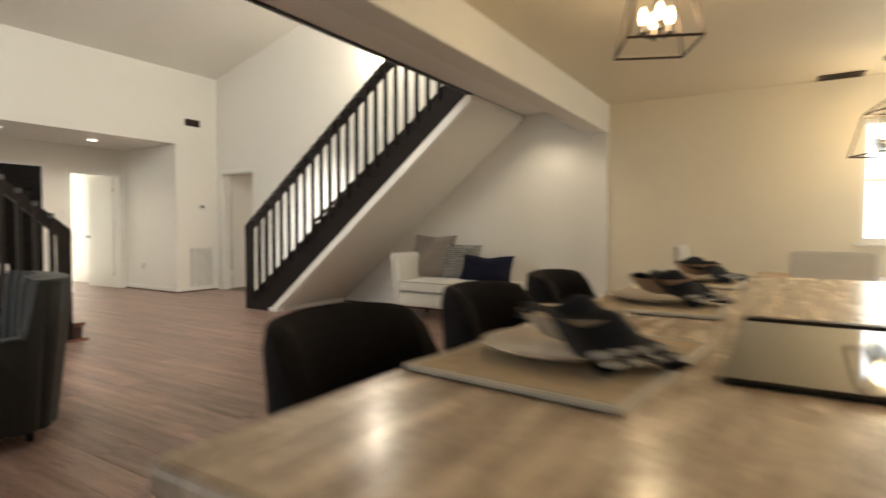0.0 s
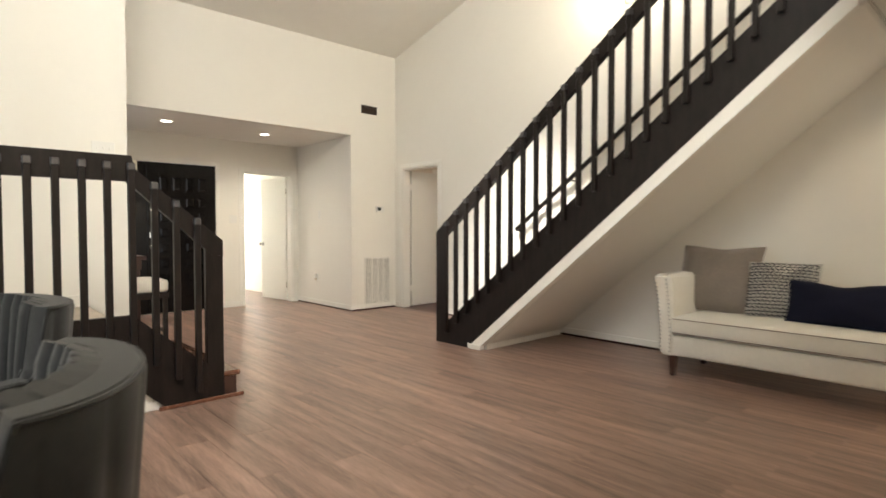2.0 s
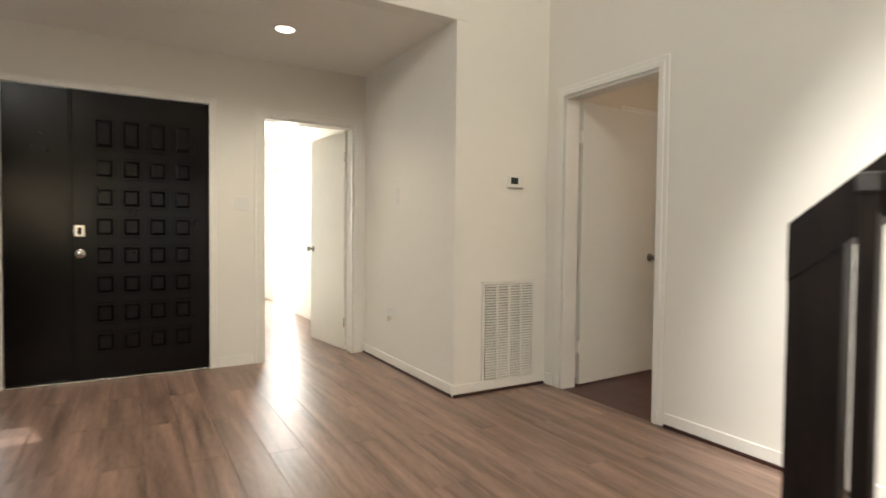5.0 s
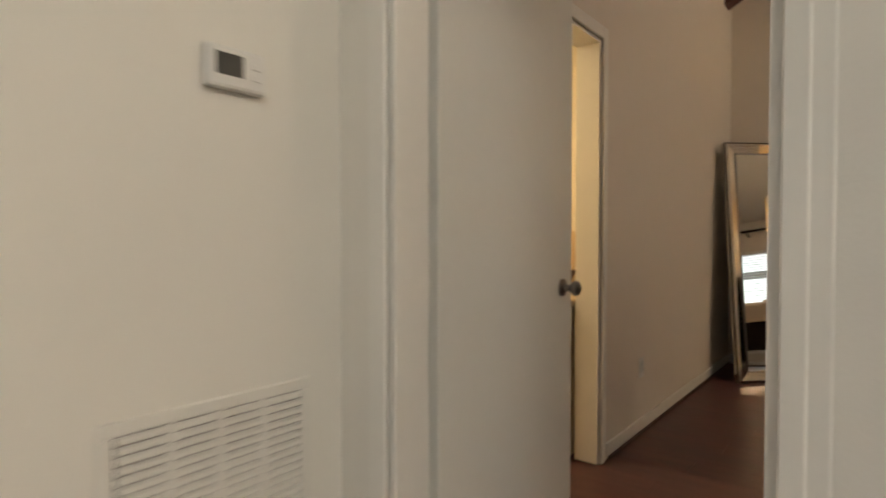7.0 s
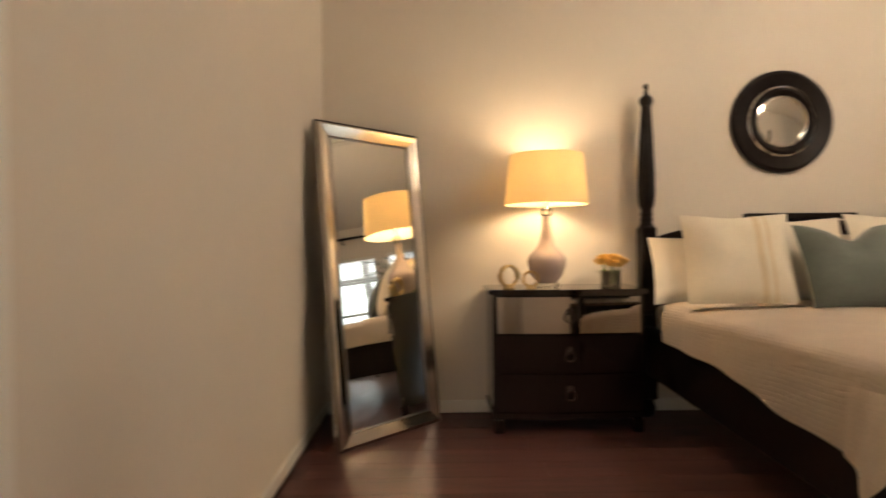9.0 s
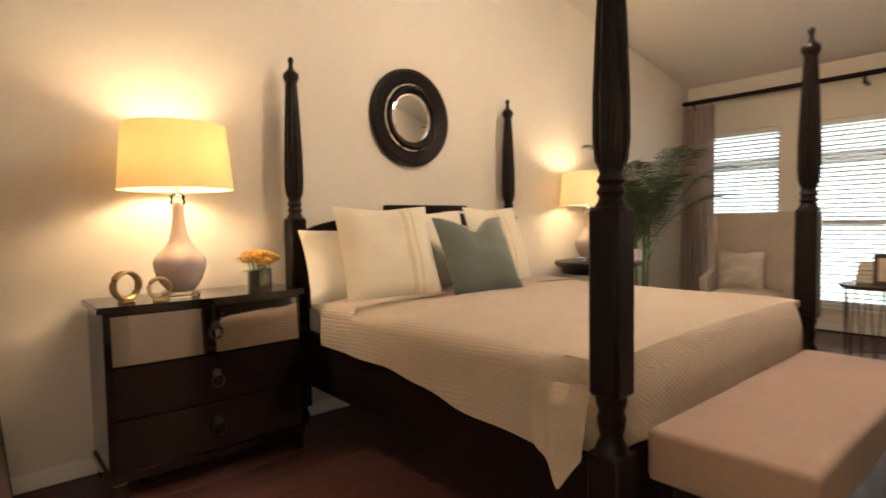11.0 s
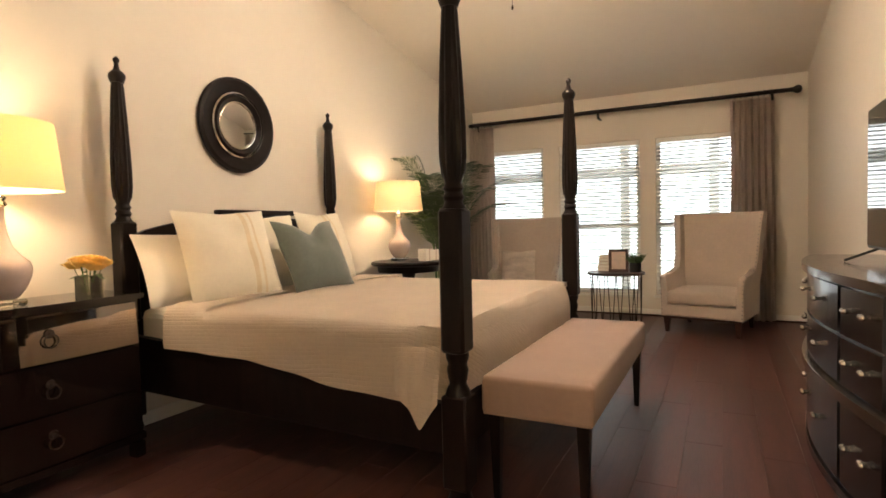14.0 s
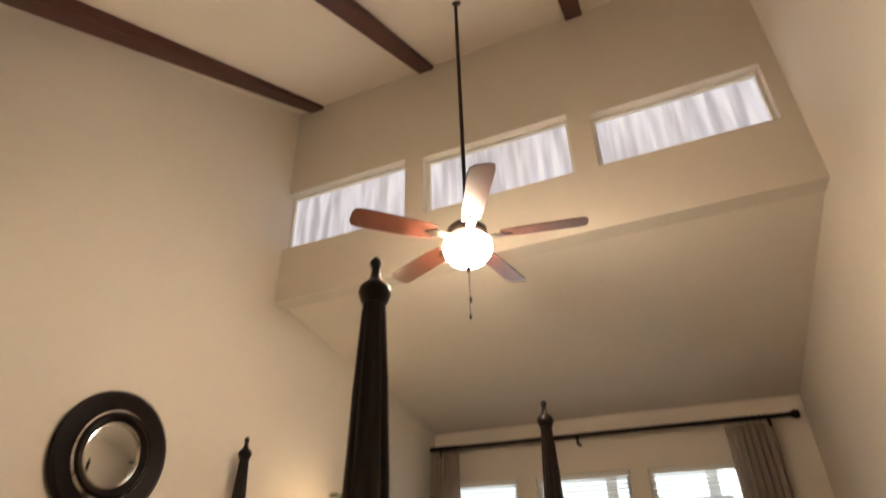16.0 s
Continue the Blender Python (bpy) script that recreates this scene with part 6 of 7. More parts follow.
for k, (a, b) in enumerate(EAST):
    east_window(k + 1, a, b)
for k, (a, b) in enumerate(HIGH):
    x, c = HIGH_X, HIGH_TOP[k]
    w = tagged(obj("window_%d" % (k + 4), boxes((x + 0.07, a, 3.80, x + 0.13, a + 0.03, c), (x + 0.07, b - 0.03, 3.80, x + 0.13, b, c), (x + 0.07, a + 0.03, 3.80, x + 0.13, b - 0.03, 3.83), (x + 0.07, a + 0.03, c - 0.03, x + 0.13, b - 0.03, c), bev=0.003), TRIM),
               "high strip window, its daylight put in as a glowing pane", "window", kind="structure")
    part("pane", boxes((x + 0.098, a + 0.03, 3.83, x + 0.102, b - 0.03, c - 0.03)), PANE_GLOW, w, "streaked opaque pane with daylight put in as glow").visible_shadow = False

# porch outside the windows
for y in (7.9, 9.2, 10.5):
    tagged(obj("porch_post", boxes((1.55, y - 0.07, -0.2, 1.67, y + 0.07, 2.6), bev=0.005), OUT_TRIM), "pale grey porch post outside the windows", "post", "porch posts")
tagged(obj("porch_beam", boxes((1.54, 6.0, 1.92, 1.68, 13.0, 2.06), bev=0.005), OUT_TRIM), "pale grey horizontal porch beam outside the windows", "beam")

# ---- curtains on their rod ----
rod = thing("curtain_rod", "dark wooden curtain rod with ball finials and brackets", "curtain rod", pose(BED_E - 0.17, 0, 2.555))
bm = bmesh.new()
tube(bm, [(0, 7.13, 0), (0, 10.93, 0)], 0.024, 14)
part("pole", bm, BED_WOOD, rod, smooth=True)
bm = bmesh.new()
lathe(bm, [(0.022, 0), (0.030, 0.012), (0.024, 0.02), (0.040, 0.045), (0.046, 0.068), (0.036, 0.095), (0.006, 0.108)], 20, pose(0, 7.13, 0, 90, 0, 0))
part("finial", bm, BED_WOOD, rod, smooth=True)
for y in (7.30, 9.17, 10.80):
    part("bracket", boxes((-0.006, y - 0.014, -0.09, 0.012, y + 0.014, -0.02), (0.012, y - 0.014, -0.09, 0.168, y + 0.014, -0.065), bev=0.003), BED_WOOD, rod)


def curtain(y0, y1, seed):
    t = thing("curtain", "taupe pleated floor-length curtain panel hanging from rings", "curtain", pose(0, 0, 0), "bedroom curtains")
    rows = []
    n, m = 84, 15
    for j in range(m + 1):
        v = j / m
        z = 2.50 - 2.47 * v
        row = []
        for i in range(n + 1):
            u = i / n
            y = y0 + (y1 - y0) * (0.5 + (u - 0.5) * (0.86 + 0.14 * min(1, 0.5 + v * 0.5)))
            amp = 0.030 + 0.020 * min(1, v * 3)
            x = BED_E - 0.17 + amp * math.sin(u * 2 * math.pi * 7 + 0.4 * math.sin(v * 4 + seed)) + 0.012 * math.sin(u * 31 + seed + 2 * v)
            row.append((x, y + 0.006 * math.sin(v * 7 + i), z))
        rows.append(row)
    bm = bmesh.new()
    loft(bm, rows, cap=False, closed=False)
    bmesh.ops.solidify(bm, geom=list(bm.faces), thickness=0.003)
    part("panel", bm, DRAPE, t, smooth=70)
    for k in range(7):
        y = y0 + (y1 - y0) * (0.07 + 0.86 * (k + 0.5) / 7)
        bm = bmesh.new()
        tube(bm, [(BED_E - 0.17 + 0.034 * math.sin(a), y, 2.553 + 0.034 * math.cos(a)) for a in [2 * math.pi * q / 16 for q in range(17)]], 0.004, 6)
        part("ring", bm, BED_WOOD, t)


curtain(7.26, 7.72, 0.0)
curtain(10.56, 10.935, 2.0)


# ---- wing chairs ----
def wing_chair(m):
    """Faces -x in its own frame."""
    t = thing("wing_chair", "taupe linen wing chair with nailhead trim and dark legs", "armchair", m, "wing chairs")
    bm = bmesh.new()
    soft_box(bm, -0.36, -0.33, 0.17, 0.30, 0.33, 0.30, 0.02)
    part("seat_base", bm, LINEN_GREY, t, smooth=True)
    part("base_rail", boxes((-0.35, -0.32, 0.150, 0.29, 0.32, 0.172), bev=0.004), LEGWOOD, t)
    bm = bmesh.new()
    soft_box(bm, -0.38, -0.285, 0.305, 0.22, 0.285, 0.445, 0.04, 0.03)
    part("seat_cushion", bm, LINEN_GREY, t, smooth=True)
    bm = bmesh.new()
    rings = []
    for z, x, w in ((0.30, 0.20, 0.30), (0.60, 0.245, 0.315), (0.95, 0.30, 0.345), (1.22, 0.345, 0.375), (1.255, 0.352, 0.378)):
        rings.append([(x, -w, z), (x + 0.09, -w, z), (x + 0.09, w, z), (x, w, z)])
    loft(bm, rings)
    bmesh.ops.bevel(bm, geom=[e for e in bm.edges if e.calc_length() > 0.05], offset=0.018, segments=3, affect="EDGES")
    part("backrest", bm, LINEN_GREY, t, smooth=True)
    for s in (-1, 1):
        bm = bmesh.new()
        rings = []
        for z, xf, w in ((0.17, -0.36, 0.335), (0.45, -0.36, 0.335), (0.565, -0.365, 0.345), (0.60, -0.34, 0.350), (0.622, -0.06, 0.350), (0.66, 0.08, 0.351), (0.76, 0.12, 0.354), (0.95, 0.15, 0.362), (1.18, 0.19, 0.378), (1.245, 0.22, 0.382)):
            xb = 0.24 + 0.13 * max(0, (z - 0.3) / 0.95)
            rings.append([(xf, s * (w - 0.055), z), (xb + 0.05, s * (w - 0.055), z), (xb + 0.05, s * w, z), (xf, s * w, z)])
        loft(bm, rings)
        bmesh.ops.bevel(bm, geom=list(bm.edges), offset=0.008, segments=2, affect="EDGES")
        wing = part("wing", bm, LINEN_GREY, t, "scooped wing and arm", smooth=50)
        for k in range(26):
            z = 0.20 + k * 0.0405
            xf = float(np.interp(z, (0.17, 0.565, 0.60, 0.622, 0.66, 0.76, 0.95, 1.18, 1.245), (-0.36, -0.365, -0.34, -0.06, 0.08, 0.12, 0.15, 0.19, 0.22)))
            w = float(np.interp(z, (0.17, 0.6, 0.95, 1.245), (0.335, 0.35, 0.362, 0.382)))
            bm = bmesh.new()
            lathe(bm, [(0.007, 0), (0.005, 0.004), (0.001, 0.005)], 6, pose(xf - 0.001, s * (w - 0.012), z, 0, -90, 0))
            part("nailhead", bm, PEWTER, wing)
    for x, y in ((-0.32, -0.29), (-0.32, 0.29), (0.27, -0.27), (0.27, 0.27)):
        bm = bmesh.new()
        k = 0.06 if x > 0 else 0.0
        loft(bm, [[(x + d - a, y - a, z), (x + d + a, y - a, z), (x + d + a, y + a, z), (x + d - a, y + a, z)] for a, d, z in ((0.014, k, 0.0), (0.026, 0, 0.172))])
        part("leg", bm, LEGWOOD, t)
    return t


wing_chair(pose(-1.24, 7.90, 0, 0, 0, -14) @ Matrix.Diagonal((1.05, 1.18, 1.0, 1)))
wing_chair(pose(-1.20, 9.98, 0, 0, 0, 12) @ Matrix.Diagonal((1.05, 1.18, 1.0, 1)))
cushion("throw_pillow", "marbled grey cushion standing on the wing chair", MARBLED, pose(-1.22, 10.06, 0.66, 0, 0, -78) @ pose(0, 0, 0, -16, 0, 0), 0.42, 0.40, 0.14, 0.04, 31)

# ---- side table between the chairs ----
tb = thing("side_table", "round dark-topped side table with bronze hairpin legs", "side table", pose(-1.72, 8.80, 0))
bm = bmesh.new()
lathe(bm, [(0.288, 0.622), (0.295, 0.628), (0.295, 0.642), (0.288, 0.648)], 40)
part("top", bm, LEGWOOD, tb, smooth=30)
bm = bmesh.new()
tube(bm, [(0.25 * math.cos(a), 0.25 * math.sin(a), 0.045) for a in [2 * math.pi * k / 32 for k in range(33)]], 0.005, 6)
part("foot_ring", bm, BRONZE, tb)
for k in range(8):
    a = 2 * math.pi * k / 8
    bm = bmesh.new()
    for d in (-0.16, 0.16):
        tube(bm, [(0.26 * math.cos(a + d), 0.26 * math.sin(a + d), 0.622), (0.25 * math.cos(a), 0.25 * math.sin(a), 0.0)], 0.005, 6)
    part("hairpin_leg", bm, BRONZE, tb)
ph = thing("photo_frame", "dark wooden photo frame standing on the side table", "picture frame", pose(-1.78, 8.76, 0.649, 0, 0, 100) @ pose(0, 0, 0, 10, 0, 0))
part("frame", boxes((-0.10, -0.012, 0, 0.10, 0.012, 0.03), (-0.10, -0.012, 0.215, 0.10, 0.012, 0.245), (-0.10, -0.012, 0.03, -0.07, 0.012, 0.215), (0.07, -0.012, 0.03, 0.10, 0.012, 0.215), bev=0.004), LEGWOOD, ph)
part("photo", boxes((-0.07, -0.002, 0.03, 0.07, 0.006, 0.215)), PAPER, ph, "pale faded picture")
part("photo_back", boxes((-0.07, -0.010, 0.03, 0.07, -0.003, 0.215)), PAPER, ph)
for k, (w, h, turn) in enumerate(((0.20, 0.035, 4), (0.19, 0.032, -6), (0.18, 0.030, 8), (0.17, 0.034, -2), (0.16, 0.03, 5))):
    bk = thing("book", "pale cloth-bound book in a small stack", "book", pose(-1.64, 8.90, 0.649 + k * 0.0355, 0, 0, turn), "stacked books")
    part("cover", boxes((-0.06, -w / 2, 0, 0.06, w / 2, 0.0035), (-0.06, -w / 2, h - 0.0035, 0.06, w / 2, h), (0.057, -w / 2, 0.0035, 0.06, w / 2, h - 0.0035)), PAPER, bk)
    part("pages", boxes((-0.057, -w / 2 + 0.003, 0.0036, 0.0565, w / 2 - 0.003, h - 0.0036)), SHEET, bk)
gp = thing("potted_grass", "small black pot of green grass on the side table", "plant", pose(-1.74, 8.60, 0.649))
bm = bmesh.new()
lathe(bm, [(0.052, 0), (0.060, 0.01), (0.060, 0.10), (0.052, 0.10), (0.050, 0.09)], 20)
part("pot", bm, BLACKPOT, gp, smooth=30)
bm = bmesh.new()
r = random.Random(4)
for k in range(260):
    a, d, l = r.uniform(0, 6.28), r.uniform(0, 0.05), r.uniform(0.07, 0.14)
    p = Vector((d * math.cos(a), d * math.sin(a), 0.085))
    e = Vector((math.cos(a) * d * 14 + r.uniform(-.25, .25), math.sin(a) * d * 14 + r.uniform(-.25, .25), 1)).normalized()
    s = e.cross(Vector((r.uniform(-1, 1), r.uniform(-1, 1), 0.2))).normalized() * 0.0034
    q = p + e * l * 0.6
    tip = p + e * l + Vector((e.x, e.y, -0.2)) * 0.02
    bm.faces.new([bm.verts.new(v) for v in (p - s, p + s, q + s * 0.8, q - s * 0.8)])
    bm.faces.new([bm.verts.new(v) for v in (q - s * 0.8, q + s * 0.8, tip)])
tagged(part("blades", bm, GRASSY, gp), kind="stuff")

# ---- round bedside table on the window side ----
rt = thing("round_table", "round dark carved bedside table", "side table", pose(-3.06, 10.56, 0))
bm = bmesh.new()
lathe(bm, [(0.34, 0.80), (0.365, 0.812), (0.37, 0.825), (0.36, 0.842), (0.345, 0.845)], 48)
part("top", bm, BED_WOOD, rt, smooth=30)
bm = bmesh.new()
lathe(bm, [(0.30, 0.74), (0.31, 0.799)], 40)
part("apron", bm, BED_WOOD, rt, smooth=30)
bm = bmesh.new()
lathe(bm, [(0.12, 0.06), (0.07, 0.10), (0.05, 0.20), (0.075, 0.32), (0.05, 0.45), (0.04, 0.60), (0.07, 0.72), (0.09, 0.74)], 24)
part("pedestal", bm, BED_WOOD, rt, smooth=40)
for k in range(3):
    a = k * 2.094
    bm = bmesh.new()
    tube(bm, [(0.06 * math.cos(a), 0.06 * math.sin(a), 0.18), (0.2 * math.cos(a), 0.2 * math.sin(a), 0.14), (0.31 * math.cos(a), 0.31 * math.sin(a), 0.022)], 0.03, 8, 0.022)
    part("foot", bm, BED_WOOD, rt, smooth=True)
for k in range(3):
    x = -3.10 + k * 0.135
    bx = thing("gift_box", "small pale wrapped box on the round table", "box", pose(x, 10.34, 0.846, 0, 0, -14), "pale boxes")
    part("box", boxes((-0.055, -0.05, 0, 0.055, 0.05, 0.115 - 0.012 * k), bev=0.004), SHEET, bx)
    part("ribbon", boxes((-0.006, -0.0515, 0.0, 0.006, 0.0515, 0.1165 - 0.012 * k)), LINEN_GREY, bx)

# ---- palm ----
def palm(m):
    t = thing("potted_palm", "tall potted palm with feathery arching fronds in the corner", "plant", m)
    bm = bmesh.new()
    lathe(bm, [(0.13, 0), (0.17, 0.05), (0.20, 0.30), (0.185, 0.30), (0.17, 0.26)], 28)
    part("pot", bm, BLACKPOT, t, smooth=40)
    r = random.Random(12)
    for k in range(6):
        a = k * 1.05
        bm = bmesh.new()
        tube(bm, [(0.05 * math.cos(a), 0.05 * math.sin(a), 0.25), (0.07 * math.cos(a), 0.07 * math.sin(a), 0.8), (0.10 * math.cos(a), 0.10 * math.sin(a), 1.25)], 0.014, 7, 0.008)
        part("cane", bm, GRASSY, t, smooth=True)
    for k in range(26):
        a = k * 2.399 + r.uniform(-.2, .2)
        reach, rise = r.uniform(0.35, 0.78), r.uniform(0.6, 1.45)
        base = Vector((0.08 * math.cos(a), 0.08 * math.sin(a), r.uniform(0.75, 1.2)))
        out = Vector((math.cos(a), math.sin(a), 0))
        if out.y > 0:
            reach *= 1 - 0.75 * out.y
        pts = []
        for j in range(13):
            s = j / 12
            pts.append(base + out * reach * s ** 1.15 + Vector((0, 0, rise * (s * 1.25 - 0.62 * s ** 2.4))))
        bm = bmesh.new()
        tube(bm, pts, 0.0055, 5, 0.0015)
        for j in range(36):
            s = 0.14 + 0.86 * j / 35
            q = s * 12
            i = min(11, int(q))
            p = pts[i].lerp(pts[i + 1], q - i)
            d = (pts[i + 1] - pts[i]).normalized()
            side = d.cross(Vector((0, 0, 1))).normalized()
            for sg in (1, -1):
                l = (0.25 * math.sin(math.pi * min(1, 0.12 + 0.86 * s)) + 0.04) * r.uniform(0.8, 1.1)
                e = (side * sg + d * 0.75 + Vector((0, 0, 0.15))).normalized()
                w = d * 0.006
                p1, p2 = p + e * l * 0.55 + Vector((0, 0, -0.010)), p + e * l + Vector((0, 0, -0.05 * l / 0.2))
                v = [bm.verts.new(x) for x in (p - w * 0.5, p + w * 0.5, p1 + w, p1 - w, p2)]
                bm.faces.new(v[:4])
                bm.faces.new((v[3], v[2], v[4]))
        part("frond", bm, LEAF_LIGHT if k in (6, 22) else LEAF, t)


palm(pose(-2.34, 10.56, 0))

# ---- dresser and television ----
dr = thing("dresser", "dark bow-front dresser with a grey-brown top and paired knobs", "dresser", pose(-4.64, 6.955, 0))
def curve(half, front, deep, n=20):
    return [(-half + 2 * half * k / n, front + deep * math.sin(math.pi * k / n)) for k in range(n + 1)]
bm = bmesh.new()
slabz(bm, [(0.84, 0.0), *curve(0.84, 0.33, 0.11)[::-1], (-0.84, 0.0)], 0.10, 0.915)
part("body", bm, LACQUER, dr)
bm = bmesh.new()
slabz(bm, [(0.875, 0.0), *curve(0.875, 0.355, 0.125)[::-1], (-0.875, 0.0)], 0.917, 0.952)
bmesh.ops.bevel(bm, geom=[e for e in bm.edges if abs(e.verts[0].co.z - e.verts[1].co.z) < 1e-4], offset=0.010, segments=3, affect="EDGES")
part("top", bm, DRESSER_TOP, dr, "grey-brown polished top with a rounded edge", smooth=40)
bm = bmesh.new()
slabz(bm, curve(0.86, 0.335, 0.115) + curve(0.86, 0.355, 0.122)[::-1], 0.455, 0.495)
part("waist_moulding", bm, DRESSER_TOP, dr)
bm = bmesh.new()
slabz(bm, [(0.86, 0.0), *curve(0.86, 0.345, 0.115)[::-1], (-0.86, 0.0)], 0.06, 0.10)
part("base_moulding", bm, LACQUER, dr)
for x in (-0.80, 0.80):
    for y in (0.05, 0.31):
        part("foot", boxes((x - 0.035, y - 0.035, 0, x + 0.035, y + 0.035, 0.06), bev=0.006), LACQUER, dr)
for u0, u1, zs in ((0.02, 0.22, ((0.515, 0.70), (0.715, 0.90), (0.12, 0.44))), (0.24, 0.76, ((0.515, 0.70), (0.715, 0.90), (0.12, 0.44))), (0.78, 0.98, ((0.515, 0.70), (0.715, 0.90), (0.12, 0.44)))):
    for z0, z1 in zs:
        line = [(-0.84 + 1.68 * (u0 + (u1 - u0) * k / 12), 0.332 + 0.11 * math.sin(math.pi * (u0 + (u1 - u0) * k / 12))) for k in range(13)]
        bm = bmesh.new()
        slabz(bm, line + [(x, y + 0.012) for x, y in line][::-1], z0, z1)
        d = part("drawer_front", bm, LACQUER, dr)
        for q in (0.28, 0.72):
            u = u0 + (u1 - u0) * q
            for dx in (-0.014, 0.014):
                bm = bmesh.new()
                lathe(bm, [(0.006, 0), (0.006, 0.012), (0.012, 0.02), (0.010, 0.03), (0.003, 0.034)], 10, pose(-0.84 + 1.68 * u + dx, 0.343 + 0.11 * math.sin(math.pi * u), (z0 + z1) / 2 + 0.01, -90, 0, 0))
                part("knob", bm, CHROME, d, smooth=True)
tv = thing("television", "flat black television standing on the dresser", "television", pose(-4.85, 7.10, 0.953))
part("panel", boxes((-0.62, -0.02, 0.06, 0.62, 0.02, 0.76), bev=0.006), BLACKPOT, tv)
part("screen", boxes((-0.61, 0.0205, 0.075, 0.61, 0.0225, 0.75)), GLASS_BLACK, tv)
for x in (-0.42, 0.42):
    bm = bmesh.new()
    tube(bm, [(x, 0.0, 0.07), (x, 0.15, 0.006)], 0.007, 6)
    tube(bm, [(x, 0.0, 0.07), (x, -0.09, 0.006)], 0.007, 6)
    part("stand_leg", bm, BLACKPOT, tv)

# ---- ceiling fan ----
fan = thing("ceiling_fan", "five-blade cherry ceiling fan with a lit frosted bowl", "ceiling fan", pose(-4.52, 8.91, 2.77))
top = 3.16 + 0.5474 * (-4.52 - BED_W + 0.12) - 2.77
bm = bmesh.new()
tube(bm, [(0, 0, 0.30), (0, 0, top - 0.02)], 0.013, 10)
part("down_rod", bm, BRONZE, fan, smooth=True)
bm = bmesh.new()
lathe(bm, [(0.02, top - 0.12), (0.06, top - 0.08), (0.07, top + 0.02)], 20)
part("canopy", bm, BRONZE, fan, smooth=True)
bm = bmesh.new()
lathe(bm, [(0.05, 0.168), (0.085, 0.176), (0.112, 0.20), (0.112, 0.235), (0.085, 0.262), (0.04, 0.29), (0.022, 0.32)], 32)
part("motor", bm, BRONZE, fan, smooth=50)
bm = bmesh.new()
lathe(bm, [(0.008, 0.012), (0.05, 0.018), (0.095, 0.042), (0.125, 0.082), (0.136, 0.12), (0.132, 0.15), (0.118, 0.166)], 36)
part("bowl", bm, GLOBE, fan, "glowing frosted glass bowl", smooth=True)
bm = bmesh.new()
lathe(bm, [(0.002, -0.03), (0.010, -0.02), (0.012, -0.005), (0.018, 0.002)], 12)
part("bowl_finial", bm, BRONZE, fan, smooth=True)
for x, l in ((-0.006, 0.27), (0.012, 0.17)):
    bm = bmesh.new()
    tube(bm, [(x, 0, -0.02), (x, 0, -l)], 0.0018, 5)
    lathe(bm, [(0.002, -l - 0.03), (0.007, -l - 0.02), (0.005, -l), (0.002, -l + 0.005)], 8, pose(x, 0, 0))
    part("pull_chain", bm, BRONZE, fan)
FANTURN = 64
for k in range(5):
    a = radians(FANTURN + 72 * k)
    m = Matrix.Rotation(a, 4, "Z") @ Matrix.Translation((0, 0, 0.185)) @ Matrix.Rotation(radians(12), 4, "X")
    bm = bmesh.new()
    out = [(0.19, -0.050), (0.30, -0.062), (0.60, -0.068), (0.64, -0.060), (0.655, -0.03), (0.655, 0.03), (0.64, 0.060), (0.60, 0.068), (0.30, 0.062), (0.19, 0.050)]
    slabz(bm, out, -0.004, 0.004)
    bmesh.ops.transform(bm, matrix=m, verts=bm.verts)
    b = part("blade", bm, FAN_BLADE, fan)
    bm = bmesh.new()
    slabz(bm, [(0.10, -0.018), (0.20, -0.03), (0.25, 0.0), (0.20, 0.03), (0.10, 0.018)], -0.012, -0.005)
    bmesh.ops.transform(bm, matrix=m, verts=bm.verts)
    part("blade_arm", bm, BRONZE, b)

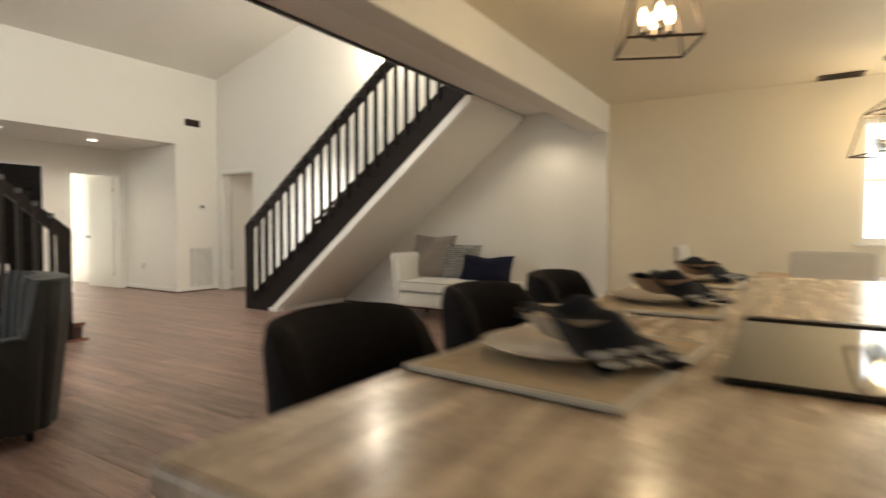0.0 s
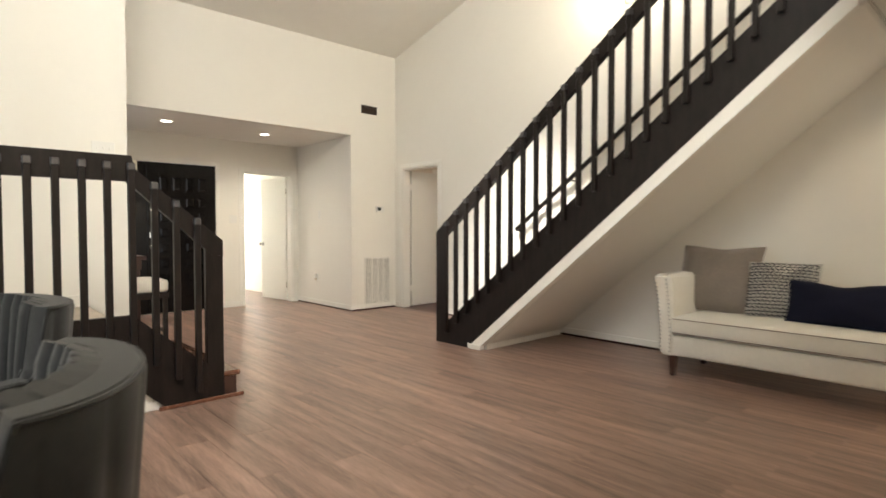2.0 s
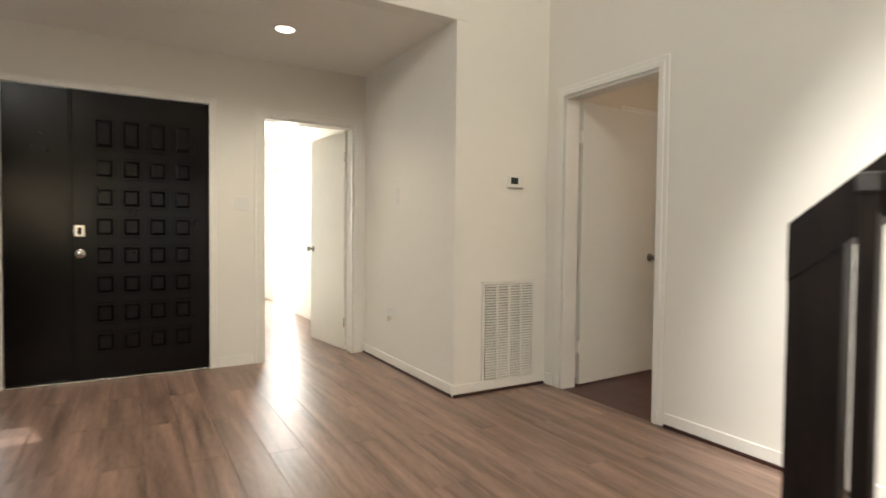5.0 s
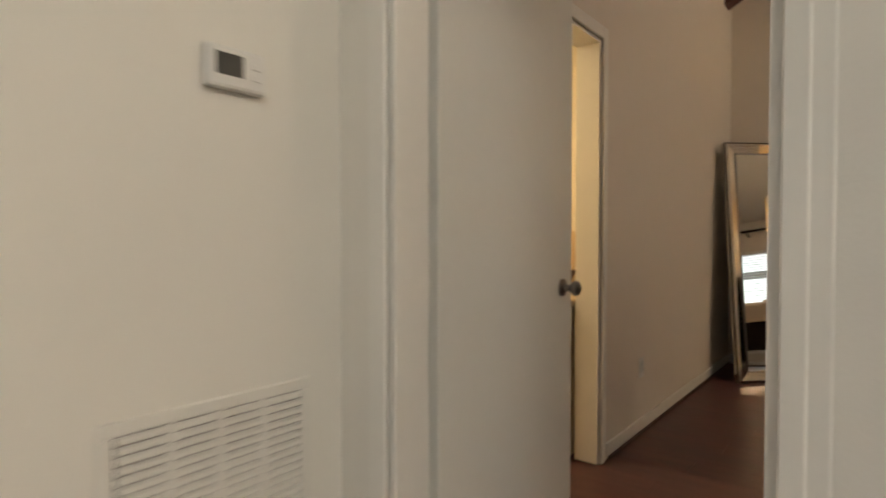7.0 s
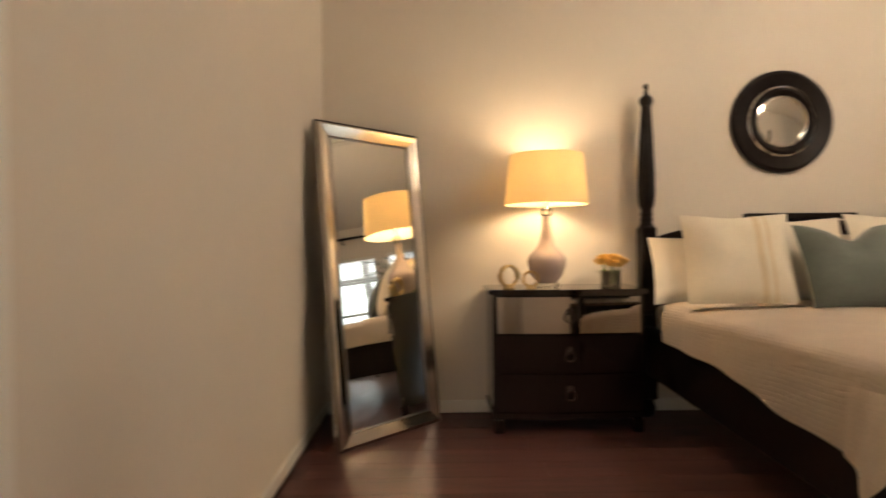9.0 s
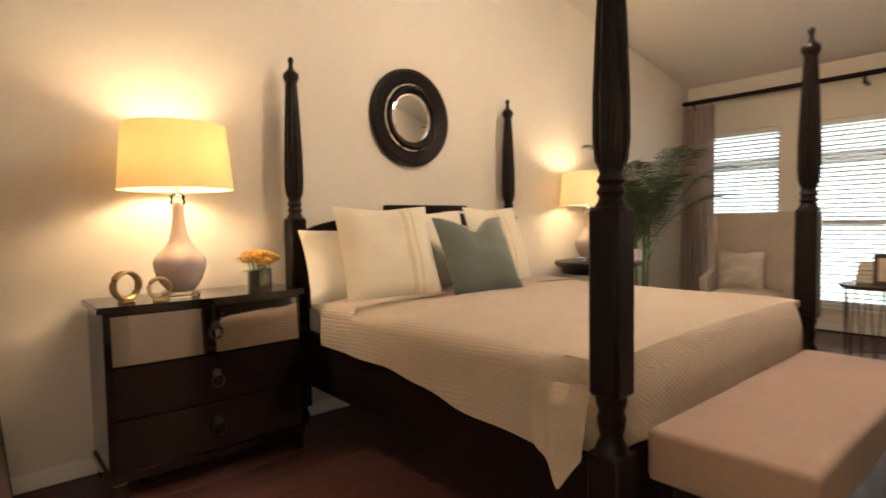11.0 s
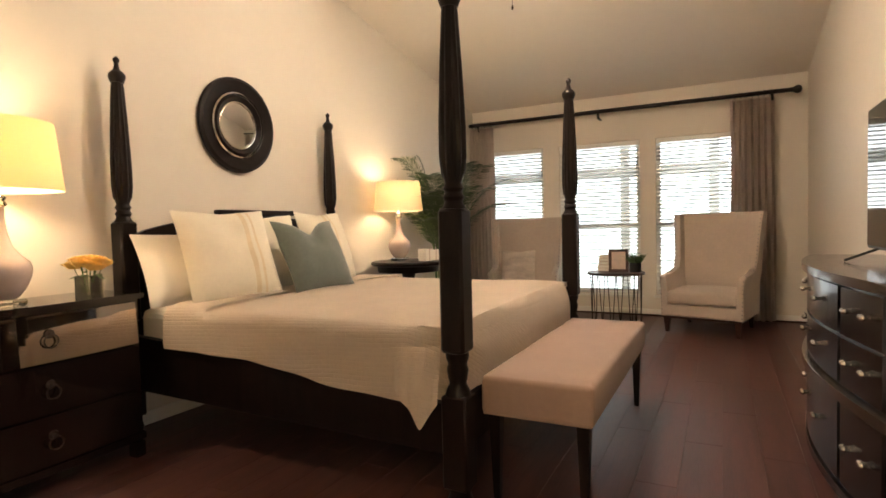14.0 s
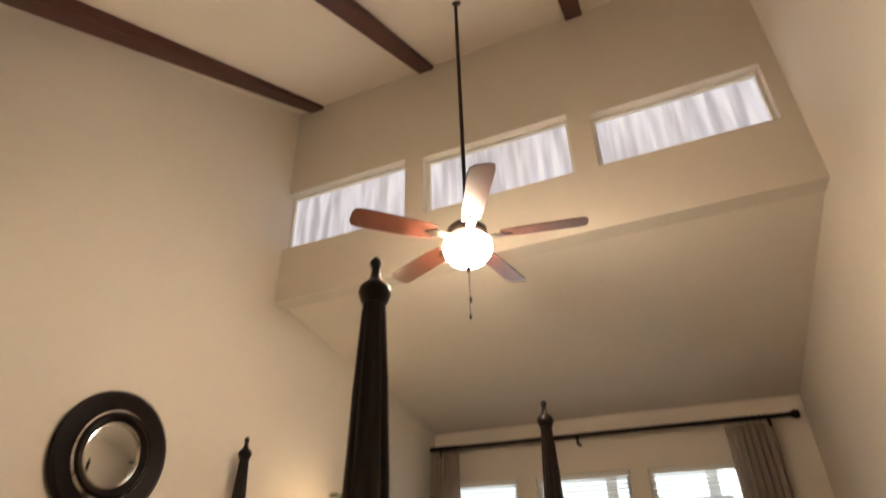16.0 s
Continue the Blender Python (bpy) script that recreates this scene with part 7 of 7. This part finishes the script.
# ---- bathroom glimpsed through its door ----
vn = thing("bath_vanity", "cream bathroom vanity with a tan stone top", "vanity", pose(-8.95, 8.30, 0.0))
part("cabinet", boxes((-0.5, -0.20, 0.0, 0.90, 0.29, 0.76), bev=0.004), WALL_KITCHEN, vn)
part("top", boxes((-0.52, -0.23, 0.762, 0.92, 0.29, 0.80), bev=0.006), VANITY, vn)
part("backsplash", boxes((-0.52, 0.272, 0.802, 0.92, 0.29, 1.15), bev=0.003), VANITY, vn)
bw = thing("pedestal_bowl", "dark wooden pedestal bowl on the vanity", "bowl", pose(-8.24, 8.41, 0.801))
bm = bmesh.new()
lathe(bm, [(0.045, 0), (0.02, 0.02), (0.02, 0.04), (0.06, 0.07), (0.09, 0.13), (0.085, 0.13), (0.05, 0.075), (0.003, 0.06)], 24)
part("bowl", bm, BROWN_LEATHER, bw, smooth=True)
tr = thing("towel_bar", "slim metal towel bar on the bathroom wall", "towel bar", pose(-8.45, 8.598, 1.365))
bm = bmesh.new()
tube(bm, [(0, 0, -0.15), (0, -0.05, -0.15), (0, -0.05, 0.15), (0, 0, 0.15)], 0.008, 6)
part("bar", bm, CHROME, tr)

# ---- floor planks, each a piece of its floor ----
def plank_mesh(length, width, mat):
    bm = bmesh.new()
    quadbox(bm, 0, 0, -0.005, length - 0.0012, width - 0.0012, 0.0, 0.0008)
    me = bpy.data.meshes.new("plank")
    bm.to_mesh(me)
    bm.free()
    me.materials.append(mat)
    return me


PL, PW = 1.22, 0.178
rnd = random.Random(5)


def lay(parent, x0, x1, y0, y1, mat):
    full = plank_mesh(PL, PW, mat)
    row, y = 0, y0
    while y < y1 - 0.01:
        x = x0 - (row * 0.47 % 1.0) * PL
        while x < x1:
            a, b = max(x, x0), min(x + PL, x1)
            if b - a > 0.03:
                short = b - a < PL - 0.01 or y + PW > y1
                ob = new("plank", plank_mesh(b - a, min(PW, y1 - y), mat) if short else full)
                ob.parent = parent
                ob.location = (a, y, 0)
            x += PL
        y += PW
        row += 1


lay(floor_hall, -9.5, -0.1, 0.9, HALL_N, PLANK)
lay(floor_bedroom, BED_W, BED_E, HALL_N, BED_N, PLANK_BED)
